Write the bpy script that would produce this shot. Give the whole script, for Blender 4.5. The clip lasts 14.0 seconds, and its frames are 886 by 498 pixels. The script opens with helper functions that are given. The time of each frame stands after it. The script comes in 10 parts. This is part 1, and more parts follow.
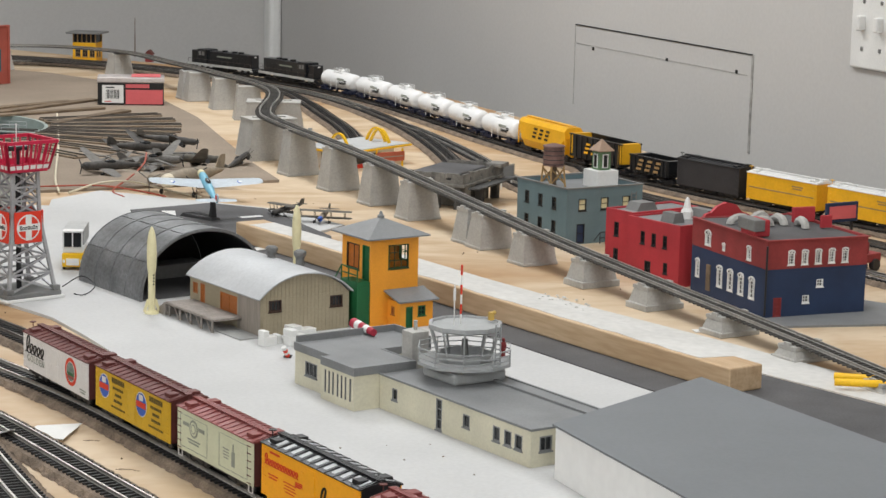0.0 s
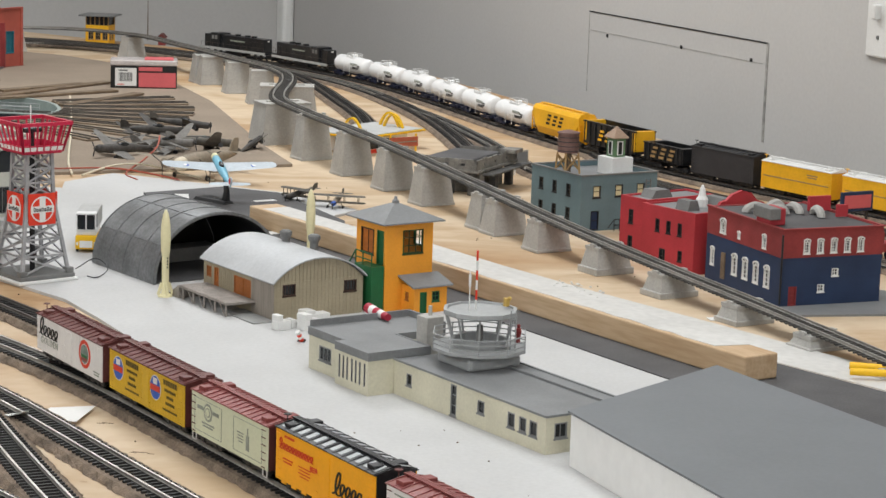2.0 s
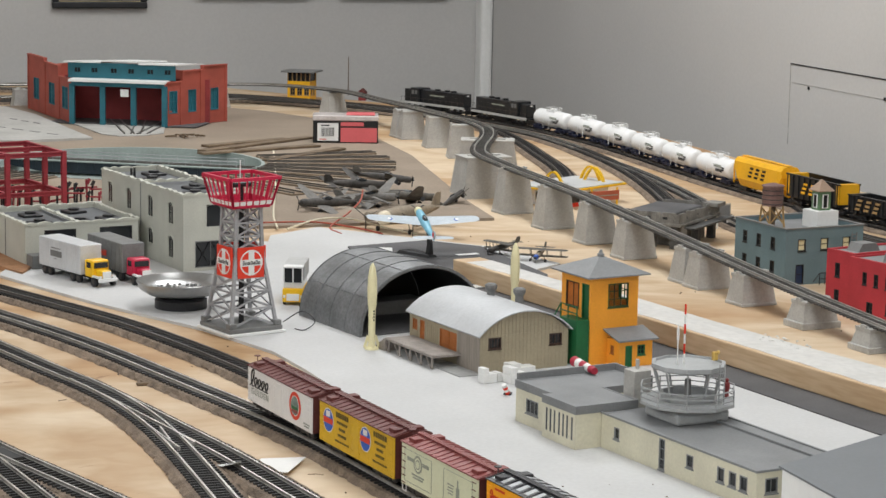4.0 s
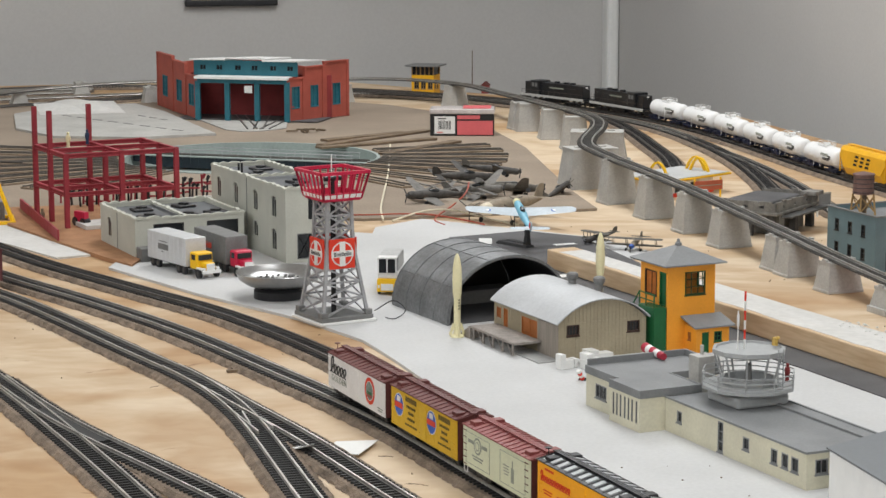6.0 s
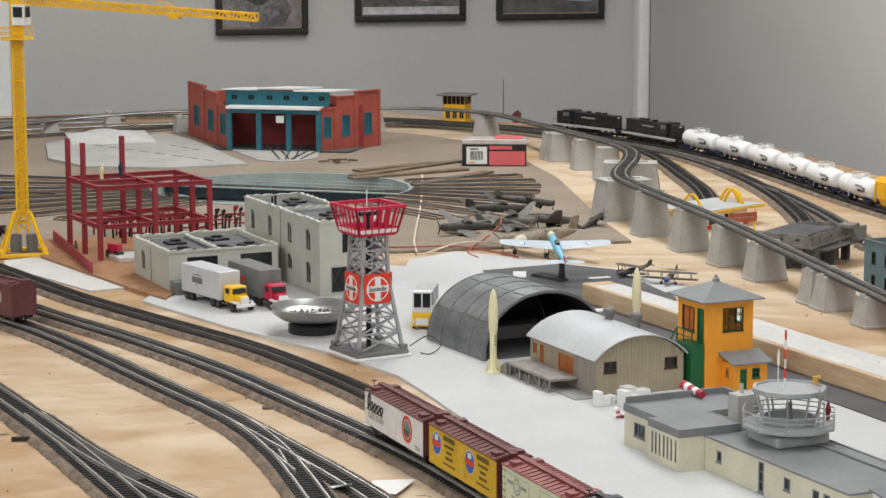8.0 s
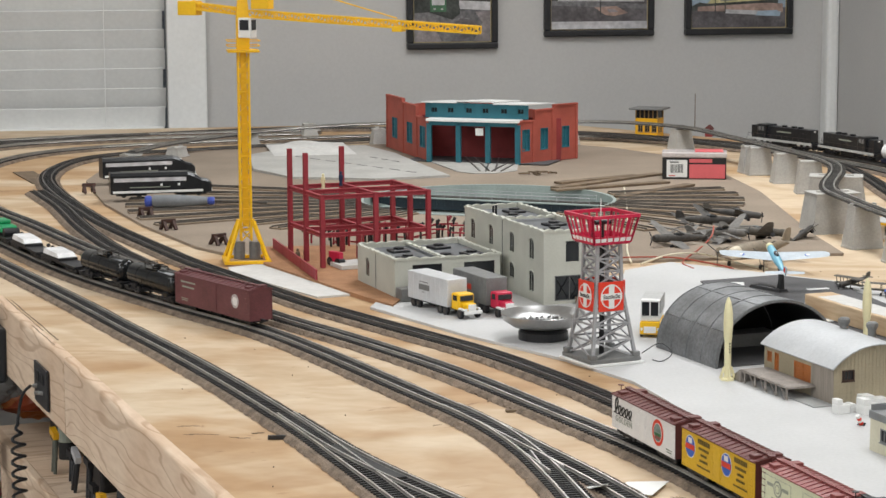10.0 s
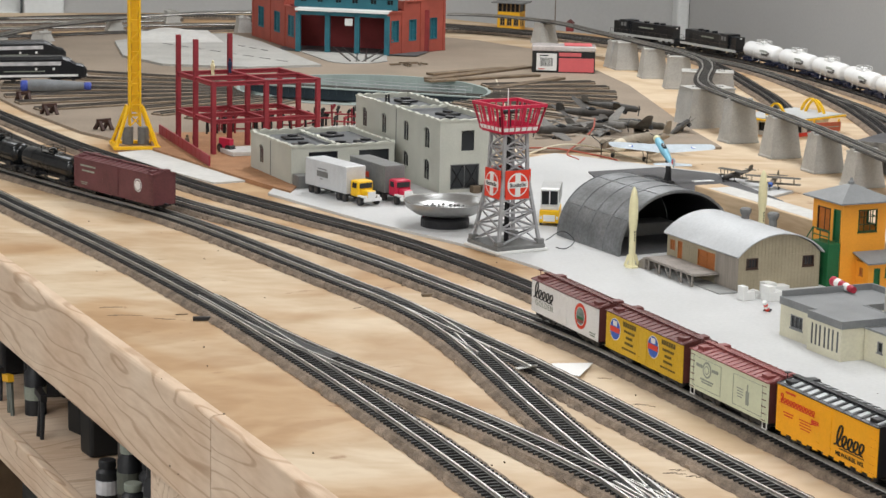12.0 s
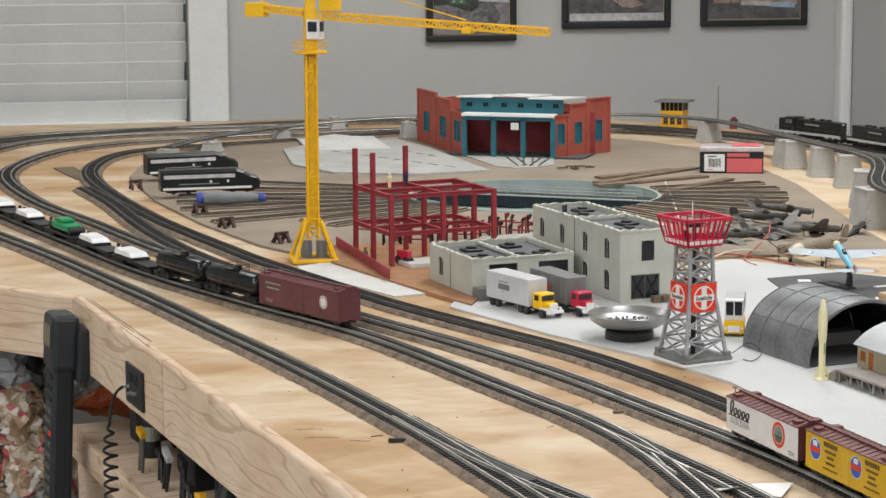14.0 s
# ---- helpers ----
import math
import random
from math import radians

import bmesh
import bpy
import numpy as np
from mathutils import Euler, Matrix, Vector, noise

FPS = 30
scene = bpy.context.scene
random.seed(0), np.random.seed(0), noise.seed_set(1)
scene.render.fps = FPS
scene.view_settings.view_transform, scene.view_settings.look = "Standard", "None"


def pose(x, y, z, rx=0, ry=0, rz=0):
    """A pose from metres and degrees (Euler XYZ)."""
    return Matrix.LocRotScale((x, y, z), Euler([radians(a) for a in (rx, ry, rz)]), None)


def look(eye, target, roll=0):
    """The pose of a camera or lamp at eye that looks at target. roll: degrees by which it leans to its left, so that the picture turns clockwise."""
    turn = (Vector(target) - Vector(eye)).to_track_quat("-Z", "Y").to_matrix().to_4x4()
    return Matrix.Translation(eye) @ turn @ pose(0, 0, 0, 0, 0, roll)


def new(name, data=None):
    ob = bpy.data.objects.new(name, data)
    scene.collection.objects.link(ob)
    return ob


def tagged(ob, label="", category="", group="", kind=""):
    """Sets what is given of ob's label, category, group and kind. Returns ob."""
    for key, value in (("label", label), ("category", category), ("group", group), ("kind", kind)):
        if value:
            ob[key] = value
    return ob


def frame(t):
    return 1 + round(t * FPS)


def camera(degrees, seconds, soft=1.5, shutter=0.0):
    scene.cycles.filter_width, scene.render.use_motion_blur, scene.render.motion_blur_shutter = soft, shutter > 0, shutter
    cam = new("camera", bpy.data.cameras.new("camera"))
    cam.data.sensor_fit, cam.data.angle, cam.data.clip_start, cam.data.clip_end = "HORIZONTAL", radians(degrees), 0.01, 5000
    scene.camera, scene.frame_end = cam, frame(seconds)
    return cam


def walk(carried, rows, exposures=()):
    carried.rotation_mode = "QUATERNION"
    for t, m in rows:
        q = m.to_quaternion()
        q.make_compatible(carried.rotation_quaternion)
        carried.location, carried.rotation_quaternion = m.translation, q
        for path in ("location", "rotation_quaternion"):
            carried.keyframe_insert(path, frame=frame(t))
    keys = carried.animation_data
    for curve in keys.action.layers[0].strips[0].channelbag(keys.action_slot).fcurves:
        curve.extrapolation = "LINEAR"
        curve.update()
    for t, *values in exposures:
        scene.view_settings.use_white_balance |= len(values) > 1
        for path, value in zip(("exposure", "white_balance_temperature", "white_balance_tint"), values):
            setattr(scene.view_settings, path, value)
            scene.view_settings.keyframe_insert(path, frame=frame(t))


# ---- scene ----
cam = camera(22.75, 14.0, soft=1.5)
PATH = [
    (0, (0.0435, 0.0516, 0.4541), (0.8237, 1.8598, 0.1051), 1.37),
    (0.5, (0.0459, 0.0509, 0.4531), (0.8204, 1.8609, 0.1007), 1.41),
    (1, (0.0459, 0.0531, 0.4506), (0.8203, 1.8613, 0.0892), 1.44),
    (1.5, (0.0398, 0.0580, 0.4528), (0.8090, 1.8682, 0.0901), 1.82),
    (2, (0.0405, 0.0590, 0.4519), (0.8128, 1.8681, 0.0907), 1.85),
    (2.5, (0.0326, 0.0595, 0.4517), (0.7929, 1.8750, 0.0969), 1.98),
    (3, (0.0249, 0.0681, 0.4565), (0.7400, 1.9044, 0.1148), 1.78),
    (3.5, (0.0232, 0.0685, 0.4560), (0.7004, 1.9227, 0.1343), 1.14),
    (4, (0.0274, 0.0586, 0.4521), (0.6375, 1.9366, 0.1347), 1.03),
    (4.2, (0.0334, 0.0519, 0.4527), (0.6014, 1.9427, 0.1328), 0.78),
    (6.3, (0.0830, -0.0299, 0.4641), (0.5520, 1.8863, 0.1350), 0.02),
    (6.5, (0.0837, -0.0290, 0.4635), (0.5549, 1.8856, 0.1287), 0.22),
    (7, (0.0861, -0.0232, 0.4604), (0.5733, 1.8845, 0.1091), 0.49),
    (7.5, (0.0806, -0.0195, 0.4683), (0.5761, 1.8870, 0.1222), 0.56),
    (8, (0.0740, -0.0134, 0.4731), (0.5236, 1.9114, 0.1681), -0.12),
    (8.5, (0.0729, -0.0175, 0.4736), (0.4708, 1.9213, 0.1858), -0.85),
    (9, (0.0620, -0.0309, 0.4717), (0.3927, 1.9216, 0.1914), -0.38),
    (9.2, (0.0598, -0.0420, 0.4671), (0.3706, 1.9131, 0.1827), -0.99),
    (11.3, (-0.1645, -0.0378, 0.4808), (0.1744, 1.9100, 0.1784), 1.87),
    (11.5, (-0.1557, -0.0426, 0.4748), (0.2071, 1.8991, 0.1616), 1.64),
    (12, (-0.1259, -0.0602, 0.4699), (0.3481, 1.8445, 0.0859), 1.27),
    (12.5, (-0.1168, -0.0658, 0.4713), (0.4242, 1.8192, 0.0788), 1.38),
    (13, (-0.1261, -0.0545, 0.4739), (0.3479, 1.8484, 0.0814), 1.32),
    (13.5, (-0.1395, -0.0521, 0.4853), (0.2815, 1.8690, 0.1223), 0.23),
    (14, (-0.1689, -0.0557, 0.5018), (0.1766, 1.8902, 0.1949), -0.32),
]
walk(cam, [(t, look(eye, target, roll)) for t, eye, target, roll in PATH], [(0.0, 0.0), (7.5, 0.02), (9.0, 0.13), (11.5, 0.17), (12.5, 0.05), (14.0, 0.15)])

# ---- world and lamps ----
world = bpy.data.worlds.new("world")
scene.world = world
world.use_nodes = True
world.node_tree.nodes["Background"].inputs[0].default_value = (0.9, 0.95, 1.0, 1)
world.node_tree.nodes["Background"].inputs[1].default_value = 0.25


def ceiling_lamp(x, y, w, d, power):
    lamp = bpy.data.lights.new("ceiling_panel_light", "AREA")
    lamp.shape, lamp.size, lamp.size_y, lamp.energy, lamp.color = "RECTANGLE", w, d, power, (0.965, 0.985, 1.0)
    ob = new("ceiling_panel_light", lamp)
    ob.matrix_world = pose(x, y, 1.49)
    return ob


for lx, ly, lp in ((-1.6, -0.8, 28), (0.3, -1.1, 26), (-1.6, 1.0, 23), (-1.3, 2.7, 11), (0.9, 1.6, 15), (-0.6, 4.4, 7), (1.0, 3.6, 25)):
    ceiling_lamp(lx, ly, 0.6, 1.2, lp)

# ---- materials ----
def mat(name, color, rough=0.6, metal=0.0, fine=400.0, coarse=40.0, vary=0.12, bump=0.0, stretch=(1, 1, 1), random=0.0, spec=0.4):
    """A painted or moulded surface: base colour varied at two scales, with a fine relief."""
    m = bpy.data.materials.new(name)
    m.use_nodes = True
    nt = m.node_tree
    p = nt.nodes["Principled BSDF"]
    p.inputs["Roughness"].default_value, p.inputs["Metallic"].default_value = rough, metal
    p.inputs["Specular IOR Level"].default_value = spec
    tc = nt.nodes.new("ShaderNodeTexCoord")
    mp = nt.nodes.new("ShaderNodeMapping")
    mp.inputs["Scale"].default_value = stretch
    nt.links.new(tc.outputs["Object"], mp.inputs["Vector"])
    col = None
    for scale, amount, detail in ((coarse, vary, 3), (fine, vary * 0.7, 2)):
        n = nt.nodes.new("ShaderNodeTexNoise")
        n.inputs["Scale"].default_value, n.inputs["Detail"].default_value = scale, detail
        nt.links.new(mp.outputs["Vector"], n.inputs["Vector"])
        r = nt.nodes.new("ShaderNodeMapRange")
        r.inputs["From Min"].default_value, r.inputs["From Max"].default_value = 0.3, 0.7
        r.inputs["To Min"].default_value, r.inputs["To Max"].default_value = 1 - amount, 1 + amount
        nt.links.new(n.outputs["Fac"], r.inputs["Value"])
        if col is None:
            col = r.outputs["Result"]
        else:
            mul = nt.nodes.new("ShaderNodeMath")
            mul.operation = "MULTIPLY"
            nt.links.new(col, mul.inputs[0])
            nt.links.new(r.outputs["Result"], mul.inputs[1])
            col = mul.outputs[0]
        fine_noise = n
    if random:
        oi = nt.nodes.new("ShaderNodeObjectInfo")
        rr = nt.nodes.new("ShaderNodeMapRange")
        rr.inputs["To Min"].default_value, rr.inputs["To Max"].default_value = 1 - random, 1 + random
        nt.links.new(oi.outputs["Random"], rr.inputs["Value"])
        mul = nt.nodes.new("ShaderNodeMath")
        mul.operation = "MULTIPLY"
        nt.links.new(col, mul.inputs[0])
        nt.links.new(rr.outputs["Result"], mul.inputs[1])
        col = mul.outputs[0]
    hsv = nt.nodes.new("ShaderNodeHueSaturation")
    hsv.inputs["Color"].default_value = (*color, 1)
    nt.links.new(col, hsv.inputs["Value"])
    nt.links.new(hsv.outputs["Color"], p.inputs["Base Color"])
    if bump:
        b = nt.nodes.new("ShaderNodeBump")
        b.inputs["Strength"].default_value, b.inputs["Distance"].default_value = bump, 0.0006
        nt.links.new(fine_noise.outputs["Fac"], b.inputs["Height"])
        nt.links.new(b.outputs["Normal"], p.inputs["Normal"])
    return m


def node(nt, kind, **values):
    n = nt.nodes.new(kind)
    for key, v in values.items():
        n.inputs[key.replace("_", " ")].default_value = v
    return n


def ramp(nt, source, lo, hi, dark, light):
    r = nt.nodes.new("ShaderNodeValToRGB")
    r.color_ramp.elements[0].position, r.color_ramp.elements[1].position = lo, hi
    r.color_ramp.elements[0].color, r.color_ramp.elements[1].color = (*dark, 1), (*light, 1)
    nt.links.new(source, r.inputs["Fac"])
    return r.outputs["Color"]


def times(nt, a, b, amount):
    mix = nt.nodes.new("ShaderNodeMix")
    mix.data_type, mix.blend_type = "RGBA", "MULTIPLY"
    mix.inputs["Factor"].default_value = amount
    nt.links.new(a, mix.inputs["A"])
    nt.links.new(b, mix.inputs["B"])
    return mix.outputs["Result"]


def cloud(nt, vec, scale, detail=3.0, distortion=0.0):
    n = node(nt, "ShaderNodeTexNoise", Scale=scale, Detail=detail, Distortion=distortion)
    nt.links.new(vec, n.inputs["Vector"])
    return n.outputs["Fac"]


def wood_base(name, turn, scale, rough):
    m = bpy.data.materials.new(name)
    m.use_nodes = True
    nt = m.node_tree
    p = nt.nodes["Principled BSDF"]
    p.inputs["Roughness"].default_value, p.inputs["Specular IOR Level"].default_value = rough, 0.3
    tc = nt.nodes.new("ShaderNodeTexCoord")
    spin = node(nt, "ShaderNodeMapping", Rotation=(0, 0, radians(turn)))
    nt.links.new(tc.outputs["Object"], spin.inputs["Vector"])
    mp = node(nt, "ShaderNodeMapping", Scale=scale)
    nt.links.new(spin.outputs["Vector"], mp.inputs["Vector"])
    return m, nt, p, tc.outputs["Object"], mp.outputs["Vector"]


def relief(nt, p, fac, strength):
    b = node(nt, "ShaderNodeBump", Strength=strength, Distance=0.0006)
    nt.links.new(fac, b.inputs["Height"])
    nt.links.new(b.outputs["Normal"], p.inputs["Normal"])


def wood_mat(name, light, dark, across=9.0, along=0.9, rough=0.6, turn=0.0, stain=0.35):
    """Sawn strip: long figure along local y with streaks and faint stains."""
    m, nt, p, flat, vec = wood_base(name, turn, (across, along, across), rough)
    fig = ramp(nt, cloud(nt, vec, 1.1, 6, 1.2), 0.33, 0.62, dark, light)
    grain = cloud(nt, vec, 14, 4)
    col = times(nt, fig, ramp(nt, grain, 0.35, 0.6, (0.72, 0.66, 0.58), (1, 1, 1)), 0.45)
    col = times(nt, col, ramp(nt, cloud(nt, flat, 5, 4), 0.38, 0.6, (0.62, 0.46, 0.3), (1, 1, 1)), stain)
    nt.links.new(col, p.inputs["Base Color"])
    relief(nt, p, grain, 0.25)
    return m


def ply_mat(name, light, mid, dark):
    """Rotary-cut plywood: cloudy bands across the sheet, amber patches and fine dark streaks."""
    m, nt, p, flat, vec = wood_base(name, 101, (8.6, 4.4, 10.0), 0.6)
    fig = ramp(nt, cloud(nt, vec, 0.75, 3, 2.0), 0.41, 0.55, mid, light)
    grain = cloud(nt, vec, 7, 5, 0.6)
    col = times(nt, fig, ramp(nt, grain, 0.38, 0.58, (0.80, 0.72, 0.62), (1, 1, 1)), 0.28)
    col = times(nt, col, ramp(nt, cloud(nt, vec, 0.33, 3, 1.2), 0.40, 0.54, dark, (1, 1, 1)), 0.85)
    col = times(nt, col, ramp(nt, cloud(nt, flat, 9, 4, 0.8), 0.34, 0.5, (0.86, 0.80, 0.72), (1, 1, 1)), 0.5)
    streak = cloud(nt, vec, 2.4, 7, 2.2)
    col = times(nt, col, ramp(nt, streak, 0.25, 0.32, (0.45, 0.30, 0.20), (1, 1, 1)), 0.7)
    nt.links.new(col, p.inputs["Base Color"])
    relief(nt, p, grain, 0.25)
    return m


def pine_mat(name, light, dark):
    """Flat-sawn pine along local x: bent growth rings seen as brown lines, some crowding into knots."""
    m, nt, p, flat, vec = wood_base(name, 0, (1.5, 9.0, 9.0), 0.6)
    sep = nt.nodes.new("ShaderNodeSeparateXYZ")
    nt.links.new(flat, sep.inputs["Vector"])
    bend = cloud(nt, vec, 1.3, 2.5, 0.7)
    sums = None
    for source, k in ((sep.outputs["Z"], 420.0), (sep.outputs["Y"], 110.0), (bend, 58.0)):
        mul = nt.nodes.new("ShaderNodeMath")
        mul.operation = "MULTIPLY_ADD"
        nt.links.new(source, mul.inputs[0])
        mul.inputs[1].default_value = k
        mul.inputs[2].default_value = 0.0
        if sums is not None:
            nt.links.new(sums, mul.inputs[2])
        sums = mul.outputs[0]
    wave = nt.nodes.new("ShaderNodeMath")
    wave.operation = "SINE"
    nt.links.new(sums, wave.inputs[0])
    col = ramp(nt, wave.outputs[0], 0.82, 1.0, light, dark)
    col = times(nt, col, ramp(nt, cloud(nt, vec, 16, 4), 0.35, 0.6, (0.8, 0.74, 0.68), (1, 1, 1)), 0.5)
    col = times(nt, col, ramp(nt, cloud(nt, flat, 6, 4), 0.36, 0.6, (0.74, 0.6, 0.48), (1, 1, 1)), 0.5)
    spot = node(nt, "ShaderNodeTexVoronoi", Scale=0.62)
    nt.links.new(vec, spot.inputs["Vector"])
    col = times(nt, col, ramp(nt, spot.outputs["Distance"], 0.05, 0.10, (0.35, 0.2, 0.12), (1, 1, 1)), 0.8)
    nt.links.new(col, p.inputs["Base Color"])
    relief(nt, p, bend, 0.2)
    return m


def glass_mat(name, color=(0.9, 0.95, 0.95), rough=0.05):
    m = bpy.data.materials.new(name)
    m.use_nodes = True
    p = m.node_tree.nodes["Principled BSDF"]
    p.inputs["Base Color"].default_value = (*color, 1)
    p.inputs["Roughness"].default_value, p.inputs["Transmission Weight"].default_value = rough, 1.0
    return m


PLY = ply_mat("plywood", (0.630, 0.505, 0.360), (0.525, 0.388, 0.250), (0.74, 0.585, 0.42))
PINE = pine_mat("pine_lumber", (0.72, 0.565, 0.425), (0.545, 0.39, 0.27))
TIMBER = wood_mat("pine_timber", (0.66, 0.51, 0.345), (0.545, 0.39, 0.24), across=20.0, along=2.0)
WALL = mat("grey_wall_paint", (0.530, 0.519, 0.503), 0.75, fine=160, coarse=2.0, vary=0.035, bump=0.08)
CEIL = mat("white_ceiling_paint", (0.8, 0.8, 0.78), 0.9, fine=60, coarse=2, vary=0.04)
FLOOR = mat("grey_carpet", (0.24, 0.235, 0.225), 0.95, fine=300, coarse=6, vary=0.2, bump=0.4)
WHITEPAINT = mat("white_trim_paint", (0.80, 0.80, 0.78), 0.45, fine=90, coarse=6, vary=0.04)
FOAM = mat("white_foam_board", (0.52, 0.52, 0.515), 0.7, fine=260, coarse=9, vary=0.05, bump=0.15)
PLASTER = mat("white_plaster_cloth", (0.575, 0.565, 0.54), 0.85, fine=120, coarse=14, vary=0.08, bump=0.5)
CARD = mat("brown_board", (0.265, 0.212, 0.162), 0.9, fine=260, coarse=7, vary=0.13, bump=0.3)
CORK = mat("grey_brown_roadbed", (0.178, 0.135, 0.100), 0.95, fine=700, coarse=70, vary=0.38, bump=0.8)
TIE = mat("black_plastic_ties", (0.022, 0.021, 0.021), 0.6, fine=500, coarse=50, vary=0.25)
RAIL = mat("nickel_rail", (0.45, 0.435, 0.405), 0.44, 0.85, fine=300, coarse=25, vary=0.2)
RAILBRIGHT = mat("polished_rail", (0.64, 0.63, 0.60), 0.3, 0.85, fine=300, coarse=25, vary=0.12)
DUSTYTIE = mat("dusty_grey_ties", (0.060, 0.056, 0.051), 0.75, fine=500, coarse=50, vary=0.25)
RAILDARK = mat("weathered_rail", (0.13, 0.12, 0.11), 0.45, 0.5, fine=300, coarse=25, vary=0.25)
CONCRETE = mat("grey_moulded_pier", (0.41, 0.40, 0.375), 0.75, fine=350, coarse=30, vary=0.12, bump=0.25)
ASPHALT = mat("dark_grey_runway_card", (0.085, 0.083, 0.085), 0.75, fine=500, coarse=18, vary=0.2, bump=0.2)
GREYROOF = mat("mid_grey_roof", (0.20, 0.205, 0.208), 0.6, fine=500, coarse=30, vary=0.1)
CREAM = mat("cream_wall", (0.60, 0.57, 0.44), 0.6, fine=400, coarse=30, vary=0.07)
TAN = mat("tan_corrugated_wall", (0.34, 0.29, 0.20), 0.65, fine=400, coarse=30, vary=0.09)
SILVER = mat("silver_painted_roof", (0.47, 0.48, 0.49), 0.55, 0.1, fine=300, coarse=20, vary=0.08)
GUNMETAL = mat("dark_grey_corrugated_steel", (0.20, 0.205, 0.21), 0.42, 0.35, fine=300, coarse=35, vary=0.25, bump=0.15)
BLACK = mat("black_plastic", (0.018, 0.018, 0.02), 0.45, fine=300, coarse=40, vary=0.2)
DARKGLASS = mat("dark_window_glass", (0.02, 0.022, 0.024), 0.15, fine=100, coarse=20, vary=0.1)
ORANGE = mat("orange_paint", (0.82, 0.33, 0.03), 0.5, fine=500, coarse=40, vary=0.06)
GREEN = mat("dark_green_paint", (0.01, 0.11, 0.035), 0.5, fine=400, coarse=30, vary=0.12)
BRICKRED = mat("brick_red_wall", (0.35, 0.076, 0.052), 0.7, fine=700, coarse=30, vary=0.14, bump=0.3)
RED = mat("bright_red_wall", (0.42, 0.035, 0.045), 0.6, fine=600, coarse=30, vary=0.12, bump=0.2)
DULLRED = mat("weathered_red_brick", (0.25, 0.035, 0.035), 0.7, fine=900, coarse=30, vary=0.2, bump=0.3)
NAVY = mat("navy_blue_brick", (0.018, 0.035, 0.085), 0.65, fine=900, coarse=30, vary=0.18, bump=0.3)
SLATE = mat("slate_blue_wall", (0.125, 0.185, 0.205), 0.65, fine=600, coarse=30, vary=0.1, bump=0.15)
TEAL = mat("teal_paint", (0.02, 0.13, 0.17), 0.55, fine=400, coarse=30, vary=0.12)
OLIVE = mat("pale_grey_green_wall", (0.47, 0.47, 0.41), 0.65, fine=500, coarse=30, vary=0.07, bump=0.1)
STEELRED = mat("red_oxide_girder", (0.29, 0.032, 0.045), 0.55, fine=400, coarse=30, vary=0.12)
CRIMSON = mat("crimson_plastic", (0.52, 0.018, 0.06), 0.4, fine=300, coarse=30, vary=0.06)
SIGNRED = mat("sign_red", (0.72, 0.045, 0.02), 0.5, fine=300, coarse=30, vary=0.05)
WHITE = mat("white_plastic", (0.76, 0.76, 0.74), 0.45, fine=300, coarse=25, vary=0.04)
LATTICE = mat("silver_grey_lattice", (0.36, 0.36, 0.37), 0.5, 0.2, fine=400, coarse=40, vary=0.1)
YELLOW = mat("crane_yellow", (0.86, 0.50, 0.01), 0.45, fine=300, coarse=30, vary=0.06)
CARYELLOW = mat("freight_yellow", (0.80, 0.42, 0.015), 0.45, fine=300, coarse=30, vary=0.07)
OCHRE = mat("ochre_car_side", (0.62, 0.38, 0.02), 0.5, fine=400, coarse=40, vary=0.07)
AMBER = mat("amber_car_side", (0.86, 0.38, 0.01), 0.42, fine=400, coarse=40, vary=0.05)
CARWHITE = mat("white_car_side", (0.72, 0.70, 0.68), 0.45, fine=400, coarse=30, vary=0.04)
CARCREAM = mat("pale_green_car_side", (0.62, 0.64, 0.46), 0.45, fine=400, coarse=30, vary=0.05)
OXIDE = mat("oxide_brown_paint", (0.115, 0.032, 0.028), 0.55, fine=500, coarse=40, vary=0.14)
ROOFRED = mat("oxide_red_roof", (0.22, 0.055, 0.05), 0.5, fine=400, coarse=40, vary=0.1)
TUSCAN = mat("tuscan_boxcar_paint", (0.125, 0.042, 0.045), 0.5, fine=400, coarse=40, vary=0.16)
LOCO = mat("locomotive_black", (0.014, 0.015, 0.017), 0.28, fine=300, coarse=40, vary=0.2)
NAVYBLUE = mat("underframe_navy", (0.012, 0.016, 0.04), 0.5, fine=300, coarse=40, vary=0.2)
WHEEL = mat("wheel_steel", (0.10, 0.09, 0.08), 0.5, 0.6, fine=300, coarse=40, vary=0.2)
KHAKI = mat("drab_model_plastic", (0.075, 0.066, 0.052), 0.6, fine=300, coarse=60, vary=0.3)
GREYPLASTIC = mat("grey_plastic", (0.17, 0.17, 0.165), 0.55, fine=300, coarse=40, vary=0.12)
PALEBLUE = mat("pale_blue_paint", (0.17, 0.42, 0.55), 0.4, fine=300, coarse=40, vary=0.08)
IVORY = mat("ivory_plastic", (0.74, 0.68, 0.42), 0.45, fine=300, coarse=30, vary=0.04)
PINK = mat("rose_label", (0.62, 0.12, 0.13), 0.5, fine=200, coarse=30, vary=0.04)
DIRT = mat("brown_sanded_base", (0.33, 0.17, 0.085), 0.9, fine=600, coarse=40, vary=0.16, bump=0.4)
CHROME = mat("brushed_bowl_metal", (0.36, 0.36, 0.355), 0.32, 0.9, fine=200, coarse=20, vary=0.08)
BROWNWOOD = mat("stained_strip_wood", (0.16, 0.115, 0.075), 0.8, fine=300, coarse=30, vary=0.25)
INK = mat("black_lettering", (0.012, 0.012, 0.012), 0.6, vary=0.05)
